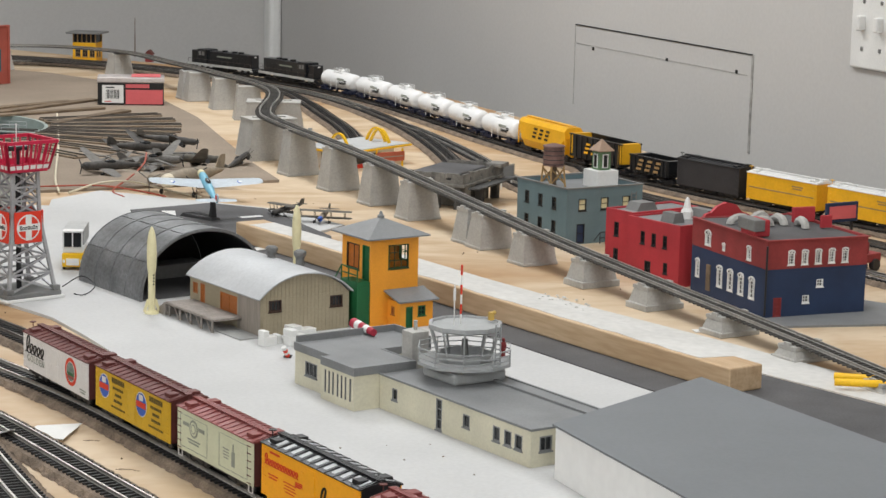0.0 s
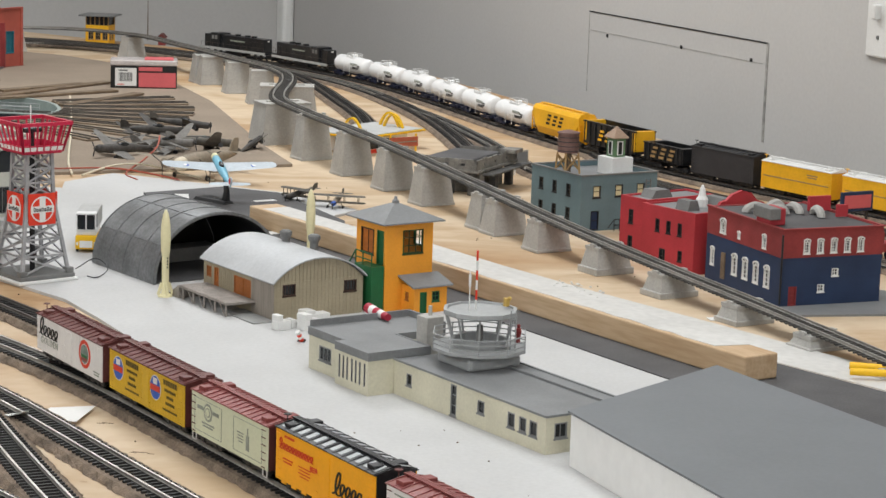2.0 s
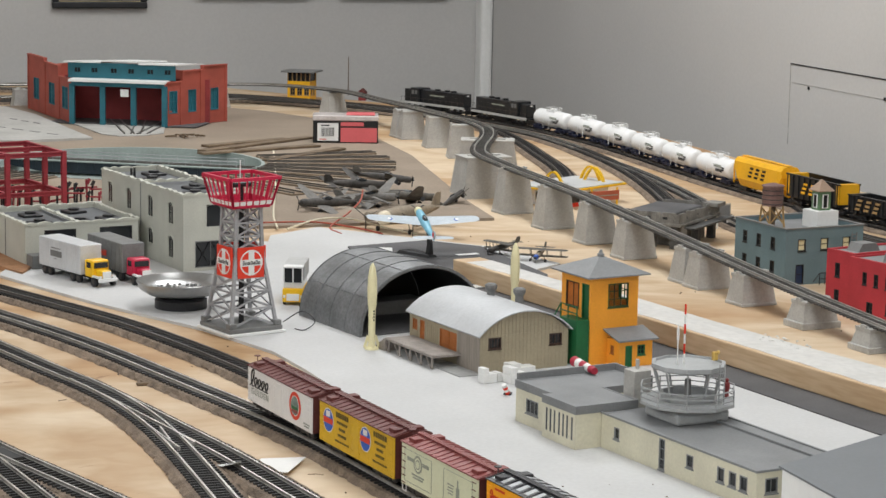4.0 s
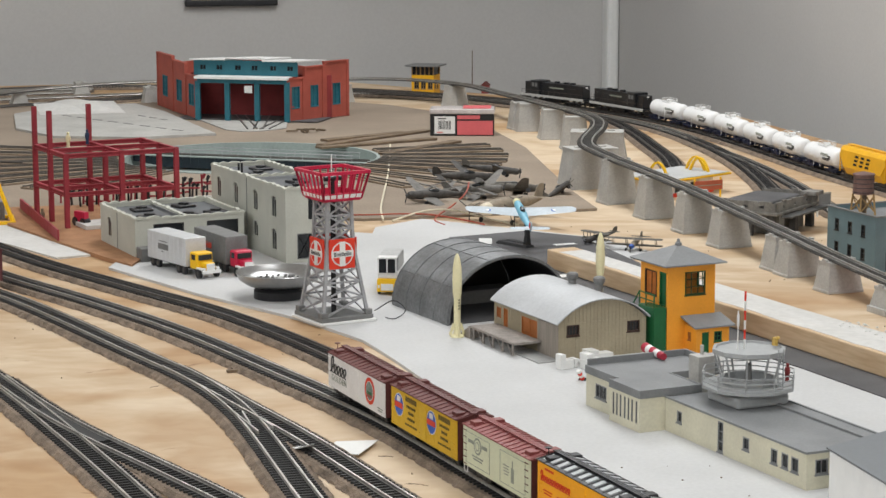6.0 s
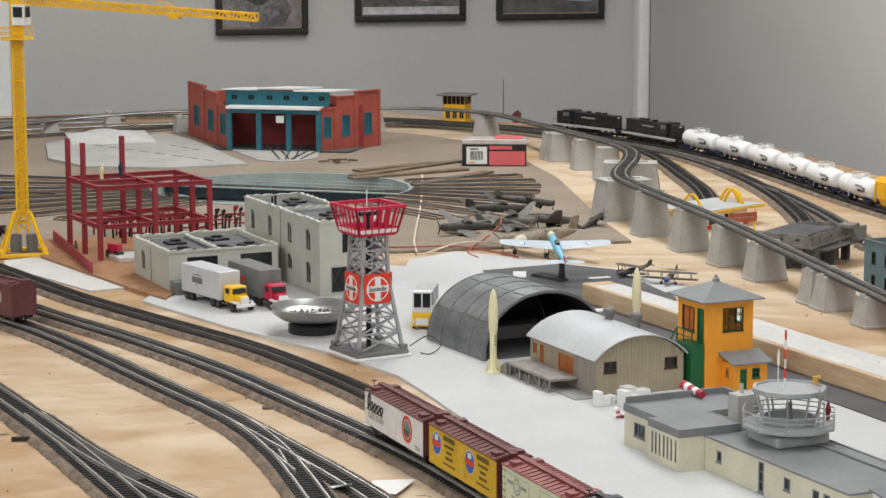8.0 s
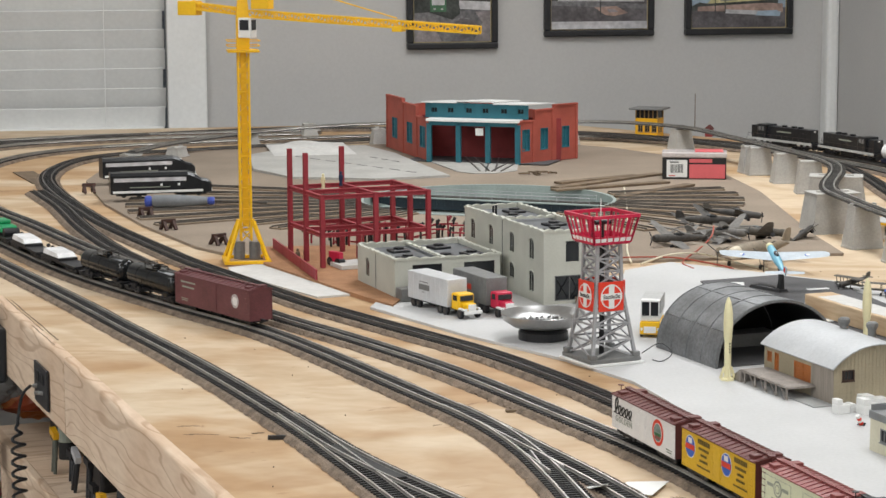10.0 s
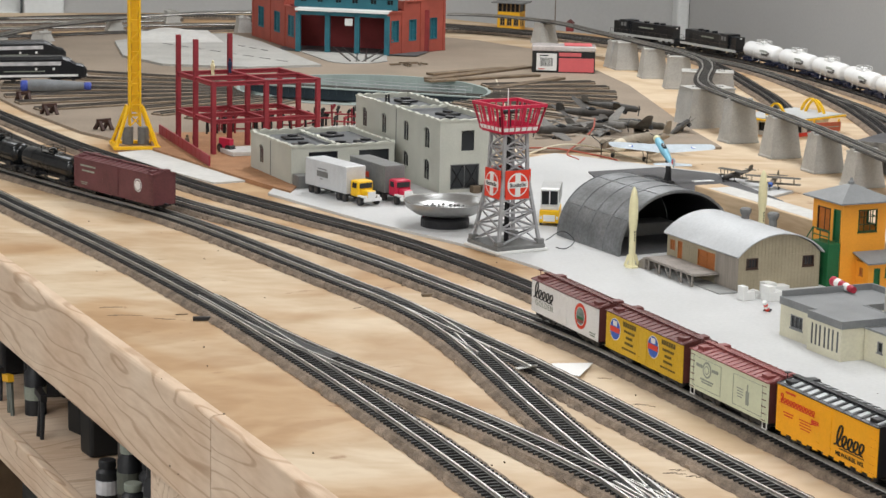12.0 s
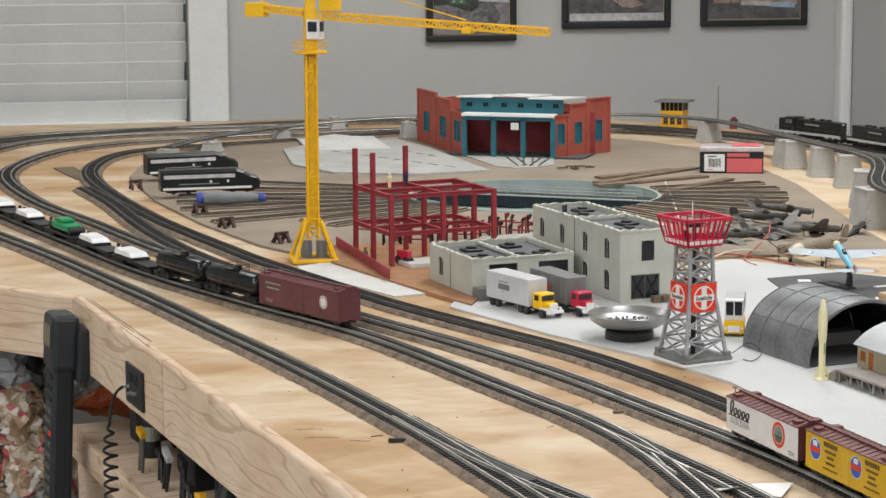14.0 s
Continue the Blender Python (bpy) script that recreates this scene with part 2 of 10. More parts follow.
INKRED = mat("red_lettering", (0.62, 0.05, 0.02), 0.6, vary=0.05)

# ---- mesh helpers ----
def box(bm, x0, x1, y0, y1, z0, z1, bevel=0.0):
    r = bmesh.ops.create_cube(bm, size=1.0)
    vs = r["verts"]
    bmesh.ops.scale(bm, vec=(abs(x1 - x0), abs(y1 - y0), abs(z1 - z0)), verts=vs)
    bmesh.ops.translate(bm, vec=((x0 + x1) / 2, (y0 + y1) / 2, (z0 + z1) / 2), verts=vs)
    if bevel:
        es = {e for v in vs for e in v.link_edges}
        bmesh.ops.bevel(bm, geom=list(es), offset=bevel, segments=2, profile=0.5, affect="EDGES")
    return vs


def boxm(x0, x1, y0, y1, z0, z1, bevel=0.0):
    bm = bmesh.new()
    box(bm, x0, x1, y0, y1, z0, z1, bevel)
    return bm


def rod(bm, a, b, r, seg=6, r2=None):
    """A round bar from a to b."""
    a, b = Vector(a), Vector(b)
    d = b - a
    m = Matrix.Translation((a + b) / 2) @ d.to_track_quat("Z", "Y").to_matrix().to_4x4()
    bmesh.ops.create_cone(bm, cap_ends=True, segments=seg, radius1=r, radius2=r if r2 is None else r2, depth=d.length, matrix=m)


def bar(bm, a, b, w, h):
    """A square bar from a to b, upright."""
    a, b = Vector(a), Vector(b)
    d = b - a
    m = Matrix.Translation((a + b) / 2) @ d.to_track_quat("Z", "Y").to_matrix().to_4x4() @ Matrix.Diagonal((w, h, d.length, 1))
    bmesh.ops.create_cube(bm, size=1.0, matrix=m)


def lathe(bm, profile, seg=24, m=Matrix.Identity(4)):
    """A turned form about local z from (radius, height) rows."""
    rings = []
    for r, z in profile:
        rings.append([bm.verts.new(m @ Vector((r * math.cos(2 * math.pi * k / seg), r * math.sin(2 * math.pi * k / seg), z))) for k in range(seg)])
    for lo, hi in zip(rings, rings[1:]):
        for k in range(seg):
            bm.faces.new((lo[k], lo[(k + 1) % seg], hi[(k + 1) % seg], hi[k]))
    bm.faces.new(list(reversed(rings[0])))
    bm.faces.new(rings[-1])


def loft(bm, rings):
    """A skin through closed rings of equal length, with caps."""
    vs = [[bm.verts.new(p) for p in ring] for ring in rings]
    n = len(vs[0])
    for lo, hi in zip(vs, vs[1:]):
        for k in range(n):
            bm.faces.new((lo[k], lo[(k + 1) % n], hi[(k + 1) % n], hi[k]))
    bm.faces.new(list(reversed(vs[0])))
    bm.faces.new(vs[-1])


def prism(bm, outline, z0, z1):
    lo = [bm.verts.new((x, y, z0)) for x, y in outline]
    hi = [bm.verts.new((x, y, z1)) for x, y in outline]
    n = len(lo)
    for k in range(n):
        bm.faces.new((lo[k], lo[(k + 1) % n], hi[(k + 1) % n], hi[k]))
    bm.faces.new(list(reversed(lo)))
    bm.faces.new(hi)


def sheet(outline, z0, z1):
    bm = bmesh.new()
    prism(bm, outline, z0, z1)
    return bm


def panel(bm, w, h, t, holes, m=Matrix.Identity(4)):
    """A wall in local x, z with its outer face at y = 0 and thickness t towards +y; holes are (x0, x1, z0, z1)."""
    xs = sorted({0, w, *(round(min(max(v, 0), w), 6) for q in holes for v in q[:2])})
    zs = sorted({0, h, *(round(min(max(v, 0), h), 6) for q in holes for v in q[2:])})
    grid = {}
    solid = lambda i, j: 0 <= i < len(xs) - 1 and 0 <= j < len(zs) - 1 and not any(q[0] - 1e-7 <= (xs[i] + xs[i + 1]) / 2 <= q[1] and q[2] <= (zs[j] + zs[j + 1]) / 2 <= q[3] for q in holes)
    def v(i, j, k):
        if (i, j, k) not in grid:
            grid[i, j, k] = bm.verts.new(m @ Vector((xs[i], t * k, zs[j])))
        return grid[i, j, k]
    for i in range(len(xs) - 1):
        for j in range(len(zs) - 1):
            if not solid(i, j):
                continue
            bm.faces.new((v(i, j, 0), v(i + 1, j, 0), v(i + 1, j + 1, 0), v(i, j + 1, 0)))
            bm.faces.new((v(i, j, 1), v(i, j + 1, 1), v(i + 1, j + 1, 1), v(i + 1, j, 1)))
            for di, dj, a, b in ((-1, 0, (i, j + 1), (i, j)), (1, 0, (i + 1, j), (i + 1, j + 1)), (0, -1, (i, j), (i + 1, j)), (0, 1, (i + 1, j + 1), (i, j + 1))):
                if not solid(i + di, j + dj):
                    bm.faces.new((v(*a, 0), v(*a, 1), v(*b, 1), v(*b, 0)))


def obj(name, bm, material, smooth=False):
    me = bpy.data.meshes.new(name)
    bmesh.ops.recalc_face_normals(bm, faces=bm.faces)
    bm.to_mesh(me)
    bm.free()
    me.materials.append(material)
    if smooth:
        for f in me.polygons:
            f.use_smooth = True
        me.set_sharp_from_angle(angle=radians(40))
    return new(name, me)


def part(name, bm, material, parent, label="", smooth=False):
    ob = obj(name, bm, material, smooth)
    ob.parent = parent
    return tagged(ob, label) if label else ob


def thing(name, label, category, m=Matrix.Identity(4), group="", kind=""):
    ob = new(name)
    ob.empty_display_size = 0.02
    ob.matrix_world = m
    return tagged(ob, label, category, group, kind)


def whole(name, bm, material, label, category, m=Matrix.Identity(4), group="", kind="", smooth=False):
    ob = obj(name, bm, material, smooth)
    ob.matrix_world = m
    return tagged(ob, label, category, group, kind)


LETTERS = {}


def words(text, size, material, parent, m, name="lettering", spread=1.0, shear=0.0, bold=0.035):
    """Raised lettering in local x, y of m; equal words share one mesh."""
    key = (text, size, material.name, spread, shear)
    me = LETTERS.get(key)
    if me is None:
        cu = bpy.data.curves.new(name, "FONT")
        cu.body, cu.size, cu.align_x, cu.align_y, cu.extrude, cu.shear, cu.space_character = text, size, "CENTER", "CENTER", 0.0001, shear, spread
        cu.resolution_u, cu.offset = 3, size * bold
        tmp = bpy.data.objects.new(name, cu)
        me = bpy.data.meshes.new_from_object(tmp)
        bpy.data.objects.remove(tmp)
        me.materials.clear()
        me.materials.append(material)
        LETTERS[key] = me
    ob = new(name, me)
    ob.parent = parent
    ob.matrix_local = m
    return ob


def logo(heights, size, width, material, parent, m, shear=0.0, name="emblem"):
    """A trade mark as a row of plain slanted blocks: one height a block, width in all, centred in local x, y of m."""
    bm = bmesh.new()
    n = len(heights)
    cell = width / n
    for k, h in enumerate(heights):
        x0 = -width / 2 + k * cell + cell * 0.12
        x1 = x0 + cell * 0.76
        y0, y1 = -size / 2, -size / 2 + h * size
        t = min(cell * 0.24, (y1 - y0) * 0.24)
        outer = [(x0, y0), (x1, y0), (x1, y1), (x0, y1)]
        inner = [(x0 + t, y0 + t), (x1 - t, y0 + t), (x1 - t, y1 - t), (x0 + t, y1 - t)]
        a = [bm.verts.new((x + y * shear, y, 0.0001)) for x, y in outer]
        b = [bm.verts.new((x + y * shear, y, 0.0001)) for x, y in inner]
        for i in range(4):
            j = (i + 1) % 4
            bm.faces.new((a[i], a[j], b[j], b[i]))
    ret = bmesh.ops.extrude_face_region(bm, geom=bm.faces[:])
    for v in ret["geom"]:
        if isinstance(v, bmesh.types.BMVert):
            v.co.z -= 0.0002
    bmesh.ops.recalc_face_normals(bm, faces=bm.faces[:])
    ob = part(name, bm, material, parent)
    ob.matrix_local = m
    return ob


def scribble(loops, size, width, material, parent, m, shear=0.3, name="emblem"):
    """A trade mark in flowing hand as one plain looping stroke, the first loop taller."""
    bm = bmesh.new()
    n, th = loops * 14, size * 0.045
    pts = []
    for k in range(n + 1):
        t = k / n
        a = 2 * math.pi * loops * t - math.pi / 2
        h = size * (0.52 if t < 1.1 / loops else 0.30)
        y = -size * 0.5 + h + h * math.sin(a)
        pts.append(Vector((-width / 2 + width * t + width * 0.55 / loops * math.cos(a) + y * shear, y, 0.0)))
    rows = []
    for k, p in enumerate(pts):
        d = (pts[min(k + 1, n)] - pts[max(k - 1, 0)]).normalized()
        w = th * (0.6 + 0.8 * abs(d.y))
        o = Vector((-d.y, d.x, 0)) * w
        z = 0.00004 * (k % 5)
        rows.append([p + o + Vector((0, 0, 0.0002 + z)), p - o + Vector((0, 0, 0.0002 + z)), p - o - Vector((0, 0, 0.0002)), p + o - Vector((0, 0, 0.0002))])
    loft(bm, rows)
    ob = part(name, bm, material, parent)
    ob.matrix_local = m
    return ob


def spline(points, step):
    """Even steps along a smooth line through the points (2D or 3D)."""
    pts = [Vector((*p, 0.0)) if len(p) == 2 else Vector(p) for p in points]
    pts = [2 * pts[0] - pts[1], *pts, 2 * pts[-1] - pts[-2]]
    dense = []
    for a, b, c, d in zip(pts, pts[1:], pts[2:], pts[3:]):
        for k in range(40):
            s = k / 40
            dense.append(0.5 * ((2 * b) + (c - a) * s + (2 * a - 5 * b + 4 * c - d) * s * s + (3 * b - 3 * c + d - a) * s ** 3))
    dense.append(pts[-2])
    out, need = [dense[0]], step
    for p, q in zip(dense, dense[1:]):
        run = (q - p).length
        while need <= run:
            out.append(p.lerp(q, need / run))
            need += step
        need -= run
    return out


def sides(line):
    """Point, forward and left for each step of a line."""
    rows = []
    for k, p in enumerate(line):
        d = line[min(k + 1, len(line) - 1)] - line[max(k - 1, 0)]
        d.normalize()
        left = Vector((-d.y, d.x, 0)).normalized()
        rows.append((p, d, left))
    return rows


def ribbon(line, section):
    """Sweeps a closed (across, up) section along a line."""
    bm = bmesh.new()
    loft(bm, [[p + l * a + Vector((0, 0, u)) for a, u in section] for p, d, l in sides(line)])
    return bm

# ---- the room ----
X0, X1, Y0, Y1, ZF, ZC = -2.2, 1.92, -1.7, 5.547, -0.92, 1.55
whole("floor", boxm(X0 - 0.1, X1 + 0.1, Y0 - 0.1, Y1 + 0.1, ZF - 0.1, ZF), FLOOR, "dark grey carpet floor under the table", "floor", kind="structure")
whole("ceiling", boxm(X0 - 0.1, X1 + 0.1, Y0 - 0.1, Y1 + 0.1, ZC, ZC + 0.1), CEIL, "plain white painted ceiling", "ceiling", kind="structure")
bm = bmesh.new()
panel(bm, X1 - X0 + 0.2, ZC - ZF, 0.12, [(-1.45 - X0 + 0.1, 0.176 - X0 + 0.1, -0.045 - ZF, 1.25 - ZF)], Matrix.Translation((X0 - 0.1, Y1, ZF)))
whole("wall_north", bm, WALL, "warm grey painted wall with framed pictures", "wall", kind="structure")
bm = bmesh.new()
box(bm, X1, X1 + 0.12, Y0, Y1, ZF, ZC)
whole("wall_east", bm, WALL, "warm grey painted wall with patch outline", "wall", kind="structure")
whole("wall_west", boxm(X0 - 0.12, X0, Y0, Y1, ZF, ZC), WALL, "plain warm grey painted wall", "wall", kind="structure")
whole("wall_south", boxm(X0, X1, Y0 - 0.12, Y0, ZF, ZC), WALL, "plain warm grey painted wall", "wall", kind="structure")
bm = bmesh.new()
box(bm, X1 - 0.034, X1 - 0.001, Y1 - 0.058, Y1 - 0.001, ZF, ZC, 0.010)
whole("trim", bm, WHITEPAINT, "white vertical trim strip in the room corner", "trim", kind="structure")

# Cut outline of a wall patch, with its screws.
WALLSMEAR = mat("smeared_filler", (0.34, 0.33, 0.31), 0.8, fine=90, coarse=25, vary=0.3)
patch = thing("wall_patch", "cut outline of a patched square with three screws", "wall patch", pose(X1, 0, 0), kind="structure")
for name, y0, y1, z0, z1 in (("cut_line", 3.146, 3.792, 0.1505, 0.1527), ("cut_line", 3.1425, 3.1485, -0.01, 0.152)):
    part(name, boxm(-0.0012, 0.001, y0, y1, z0, z1), BLACK if z1 - z0 < 0.1 else WALLSMEAR, patch)
part("cut_line", boxm(-0.0008, 0.001, 3.791, 3.7922, 0.0, 0.148), WALLSMEAR, patch)
part("cut_line", boxm(-0.0008, 0.001, 3.16, 3.785, 0.1165, 0.1172), WALLSMEAR, patch)
for sy, sz in ((3.715, 0.112), (3.432, 0.118), (3.195, 0.1195)):
    part("screw", boxm(-0.002, 0.0, sy - 0.0035, sy + 0.0035, sz - 0.003, sz + 0.003, 0.001), INK, patch)

switch = thing("wall_switch", "white double switch plate on the grey wall", "light switch", pose(X1, 2.803, 0.225))
part("plate", boxm(-0.007, 0.0, -0.055, 0.055, -0.065, 0.065, 0.003), WHITE, switch)
for sy in (-0.023, 0.023):
    part("toggle", boxm(-0.018, -0.006, sy - 0.005, sy + 0.005, -0.008, 0.014, 0.002), WHITE, switch)
    for sz in (-0.035, 0.035):
        part("screw", boxm(-0.0085, -0.006, sy - 0.003, sy + 0.003, sz - 0.003, sz + 0.003, 0.001), GREYPLASTIC, switch)

# Window with closed slatted blind.
win = thing("window_1", "white window with closed horizontal slat blind", "window", pose(0, Y1, 0), kind="structure")
part("casing", boxm(0.176, 0.274, -0.02, 0.0, -0.052, 1.34, 0.004), WHITEPAINT, win)
part("casing", boxm(-1.545, -1.45, -0.02, 0.0, -0.052, 1.34, 0.004), WHITEPAINT, win)
part("casing", boxm(-1.45, 0.176, -0.02, 0.0, 1.25, 1.34, 0.004), WHITEPAINT, win)
part("window_sill", boxm(-1.56, 0.29, -0.05, 0.1, -0.085, -0.053, 0.006), WHITEPAINT, win)
pane = part("pane", boxm(-1.45, 0.176, 0.07, 0.075, -0.045, 1.25), glass_mat("window_glass"), win)
bm = boxm(-0.8, 0.8, -0.0015, 0.0015, -0.0285, 0.0285, 0.001)
bmesh.ops.transform(bm, matrix=Matrix.Rotation(radians(22), 4, "X"), verts=bm.verts)
first = part("slat", bm, WHITEPAINT, win)
first.location = (-0.63, 0.035, -0.005)
for k in range(1, 26):
    o = first.copy()
    scene.collection.objects.link(o)
    o.location.z += k * 0.0490
    o.location.x += 0.004 * math.sin(k * 2.3)
    o.rotation_euler = (radians(3.0 * math.sin(k * 1.7)), radians(0.12 * math.sin(k * 3.1)), 0)
for cx in (-1.2, -0.63, 0.02):
    bm = bmesh.new()
    rod(bm, (cx, 0.012, -0.04), (cx, 0.012, 1.25), 0.0012, 5)
    part("ladder_cord", bm, WHITEPAINT, win)
part("bottom_rail", boxm(-1.43, 0.168, 0.015, 0.05, -0.044, -0.03, 0.004), WHITEPAINT, win)
whole("backdrop", boxm(-4, 4, 8.0, 8.1, -2, 4), mat("evening_grey", (0.12, 0.13, 0.15), 0.9), "dim grey evening beyond the window", "backdrop", kind="structure")

# Framed pictures of trains.
def framed_picture(x0, x1, z0, sky, shapes):
    """A photograph behind a black frame; shapes are outlines in widths of the photograph, back to front."""
    w, h = x1 - x0, (x1 - x0) * 0.8
    pic = thing("framed_picture", "black framed railway photograph with gilt inner edge", "picture", pose(x0, Y1, z0), group="framed pictures on the wall")
    f = 0.016
    for a in ((0, w, 0, f), (0, w, h - f, h), (0, f, f, h - f), (w - f, w, f, h - f)):
        part("frame_bar", boxm(a[0], a[1], -0.022, 0.0, a[2], a[3], 0.003), BLACK, pic)
    e = f + 0.003
    part("gilt_edge", boxm(f, w - f, -0.010, -0.004, f, h - f), GILT, pic)
    photo = part("photograph", boxm(e, w - e, -0.0112, -0.008, e, h - e), sky, pic)
    wide, top = w - 2 * e, h - 2 * e
    for k, (mt, outline) in enumerate(shapes):
        bm = bmesh.new()
        y = -0.0116 - 0.0003 * k
        front = [bm.verts.new((e + u * wide, y, e + min(v * wide, top))) for u, v in outline]
        back = [bm.verts.new((q.co.x, y + 0.0006, q.co.z)) for q in front]
        bm.faces.new(front)
        for a in range(len(front)):
            b = (a + 1) % len(front)
            bm.faces.new((front[a], back[a], back[b], front[b]))
        bmesh.ops.recalc_face_normals(bm, faces=bm.faces)
        part("printed_shape", bm, mt, photo)
    return pic


def quad(u0, u1, v0, v1):
    return [(u0, v0), (u1, v0), (u1, v1), (u0, v1)]


GILT = mat("gilt", (0.42, 0.34, 0.19), 0.45, vary=0.1)
PICSKY = mat("photo_pale_sky", (0.30, 0.38, 0.46), 0.35, fine=60, coarse=14, vary=0.2)
PICLAND = mat("photo_dull_ground", (0.115, 0.105, 0.11), 0.35, fine=120, coarse=25, vary=0.35)
PICPAVE = mat("photo_pale_pavement", (0.26, 0.23, 0.23), 0.35, fine=120, coarse=25, vary=0.3)
PICGREY = mat("photo_track_grey", (0.17, 0.165, 0.17), 0.35, fine=120, coarse=30, vary=0.35)
PICTREE = mat("photo_dark_trees", (0.05, 0.055, 0.05), 0.35, fine=150, coarse=35, vary=0.5)
PICTRAIN = mat("photo_silver_train", (0.50, 0.49, 0.50), 0.35, fine=80, coarse=20, vary=0.2)
PICCREAM = mat("photo_cream_train", (0.56, 0.50, 0.27), 0.35, fine=80, coarse=20, vary=0.2)
PICGREEN = mat("photo_green_engine", (0.06, 0.15, 0.08), 0.35, fine=80, coarse=20, vary=0.2)
PICROSE = mat("photo_rose_bank", (0.36, 0.25, 0.21), 0.35, fine=90, coarse=25, vary=0.3)
curve = [(0.60, 0.30), (0.80, 0.27), (0.885, 0.20), (0.83, 0.11), (0.66, 0.03), (0.60, 0.0)]
framed_picture(0.784, 1.019, 0.160, PICGREY, [
    (PICTREE, [(0.0, 0.37), (1.0, 0.42), (1.0, 0.8), (0.0, 0.8)]), (PICPAVE, [(0.55, 0.55), (1.0, 0.53), (1.0, 0.8), (0.62, 0.8)]),
    (PICPAVE, [(0.0, 0.0), (0.36, 0.0), (0.24, 0.24), (0.0, 0.30)]), (PICPAVE, [(0.78, 0.0), (1.0, 0.0), (1.0, 0.39), (0.80, 0.38), (0.90, 0.24)]),
    (PICLAND, curve + [(0.47, 0.0), (0.60, 0.08), (0.73, 0.16), (0.72, 0.22), (0.56, 0.25)]), (PICTRAIN, [(0.58, 0.42), (1.0, 0.40), (1.0, 0.51), (0.58, 0.53)]),
    (PICTREE, [(0.19, 0.38), (0.50, 0.28), (0.60, 0.36), (0.58, 0.66), (0.52, 0.8), (0.22, 0.8)]), (PICGREEN, quad(0.21, 0.42, 0.385, 0.74)),
    (PICTRAIN, quad(0.23, 0.40, 0.47, 0.57)), (PICTREE, quad(0.245, 0.385, 0.60, 0.68)), (PICTRAIN, quad(0.25, 0.28, 0.41, 0.43)), (PICTRAIN, quad(0.35, 0.38, 0.41, 0.43))])
framed_picture(1.141, 1.431, 0.188, PICSKY, [
    (PICLAND, quad(0.0, 1.0, 0.0, 0.30)), (PICTREE, [(0.0, 0.28), (1.0, 0.30), (1.0, 0.42), (0.8, 0.44), (0.6, 0.40), (0.3, 0.44), (0.0, 0.41)]),
    (PICLAND, quad(0.34, 0.79, 0.38, 0.52)), (PICGREY, [(0.0, 0.24), (1.0, 0.20), (1.0, 0.25), (0.0, 0.29)]),
    (PICROSE, [(0.45, 0.22), (0.68, 0.23), (0.80, 0.16), (0.66, 0.13), (0.56, 0.14)]), (PICPAVE, [(0.58, 0.20), (0.66, 0.20), (0.70, 0.17), (0.60, 0.165)]),
    (PICTRAIN, [(0.06, 0.285), (0.97, 0.275), (0.97, 0.345), (0.72, 0.365), (0.70, 0.395), (0.14, 0.385), (0.09, 0.35)]),
    (PICGREY, [(0.08, 0.305), (0.97, 0.30), (0.97, 0.312), (0.08, 0.318)])] + [(PICTREE, quad(u, u + 0.04, 0.335, 0.355)) for u in (0.20, 0.30, 0.42, 0.55, 0.65, 0.80)]
    + [(PICTREE, quad(0.505, 0.515, 0.14, 0.45)), (PICTRAIN, quad(0.0, 1.0, 0.0, 0.077))])
framed_picture(1.514, 1.804, 0.188, PICSKY, [
    (PICLAND, quad(0.0, 1.0, 0.0, 0.20)), (PICTREE, [(0.0, 0.17), (0.20, 0.20), (0.20, 0.24), (0.08, 0.26), (0.0, 0.22)]),
    (PICTREE, [(0.12, 0.22), (0.92, 0.22), (0.92, 0.38), (0.75, 0.36), (0.5, 0.33), (0.3, 0.32)]), (PICROSE, [(0.06, 0.17), (0.97, 0.15), (0.97, 0.24), (0.80, 0.25), (0.06, 0.215)]),
    (PICCREAM, [(0.16, 0.245), (0.90, 0.285), (0.91, 0.32), (0.84, 0.355), (0.20, 0.285)]), (PICGREY, [(0.30, 0.268), (0.86, 0.305), (0.86, 0.318), (0.30, 0.278)]),
    (PICTRAIN, [(0.35, 0.145), (0.94, 0.115), (0.95, 0.16), (0.36, 0.185)]), (PICSKY, [(0.68, 0.12), (0.94, 0.11), (0.94, 0.155), (0.90, 0.175), (0.70, 0.165)]),
    (PICTREE, quad(0.24, 0.25, 0.15, 0.52)), (PICTREE, quad(0.345, 0.355, 0.15, 0.29))])

# ---- the layout table ----
TABLE = [(0.310, 0.667), (0.1115, 1.622), (0.1165, 1.623), (-0.1415, 2.832), (-0.222, 2.922), (-0.73, 3.452), (-0.73, 5.20), (1.05, 5.20), (1.72, 4.15), (1.74, 0.66)]
table = whole("tabletop", sheet(TABLE, -0.018, 0.0), PLY, "bare plywood layout table top with stains and grain", "table")

bm = bmesh.new()
bar(bm, (-0.075, 2.765, 0.0), (0.104, 2.165, 0.0), 0.0012, 0.0006)
part("sheet_joint", bm, BROWNWOOD, table)


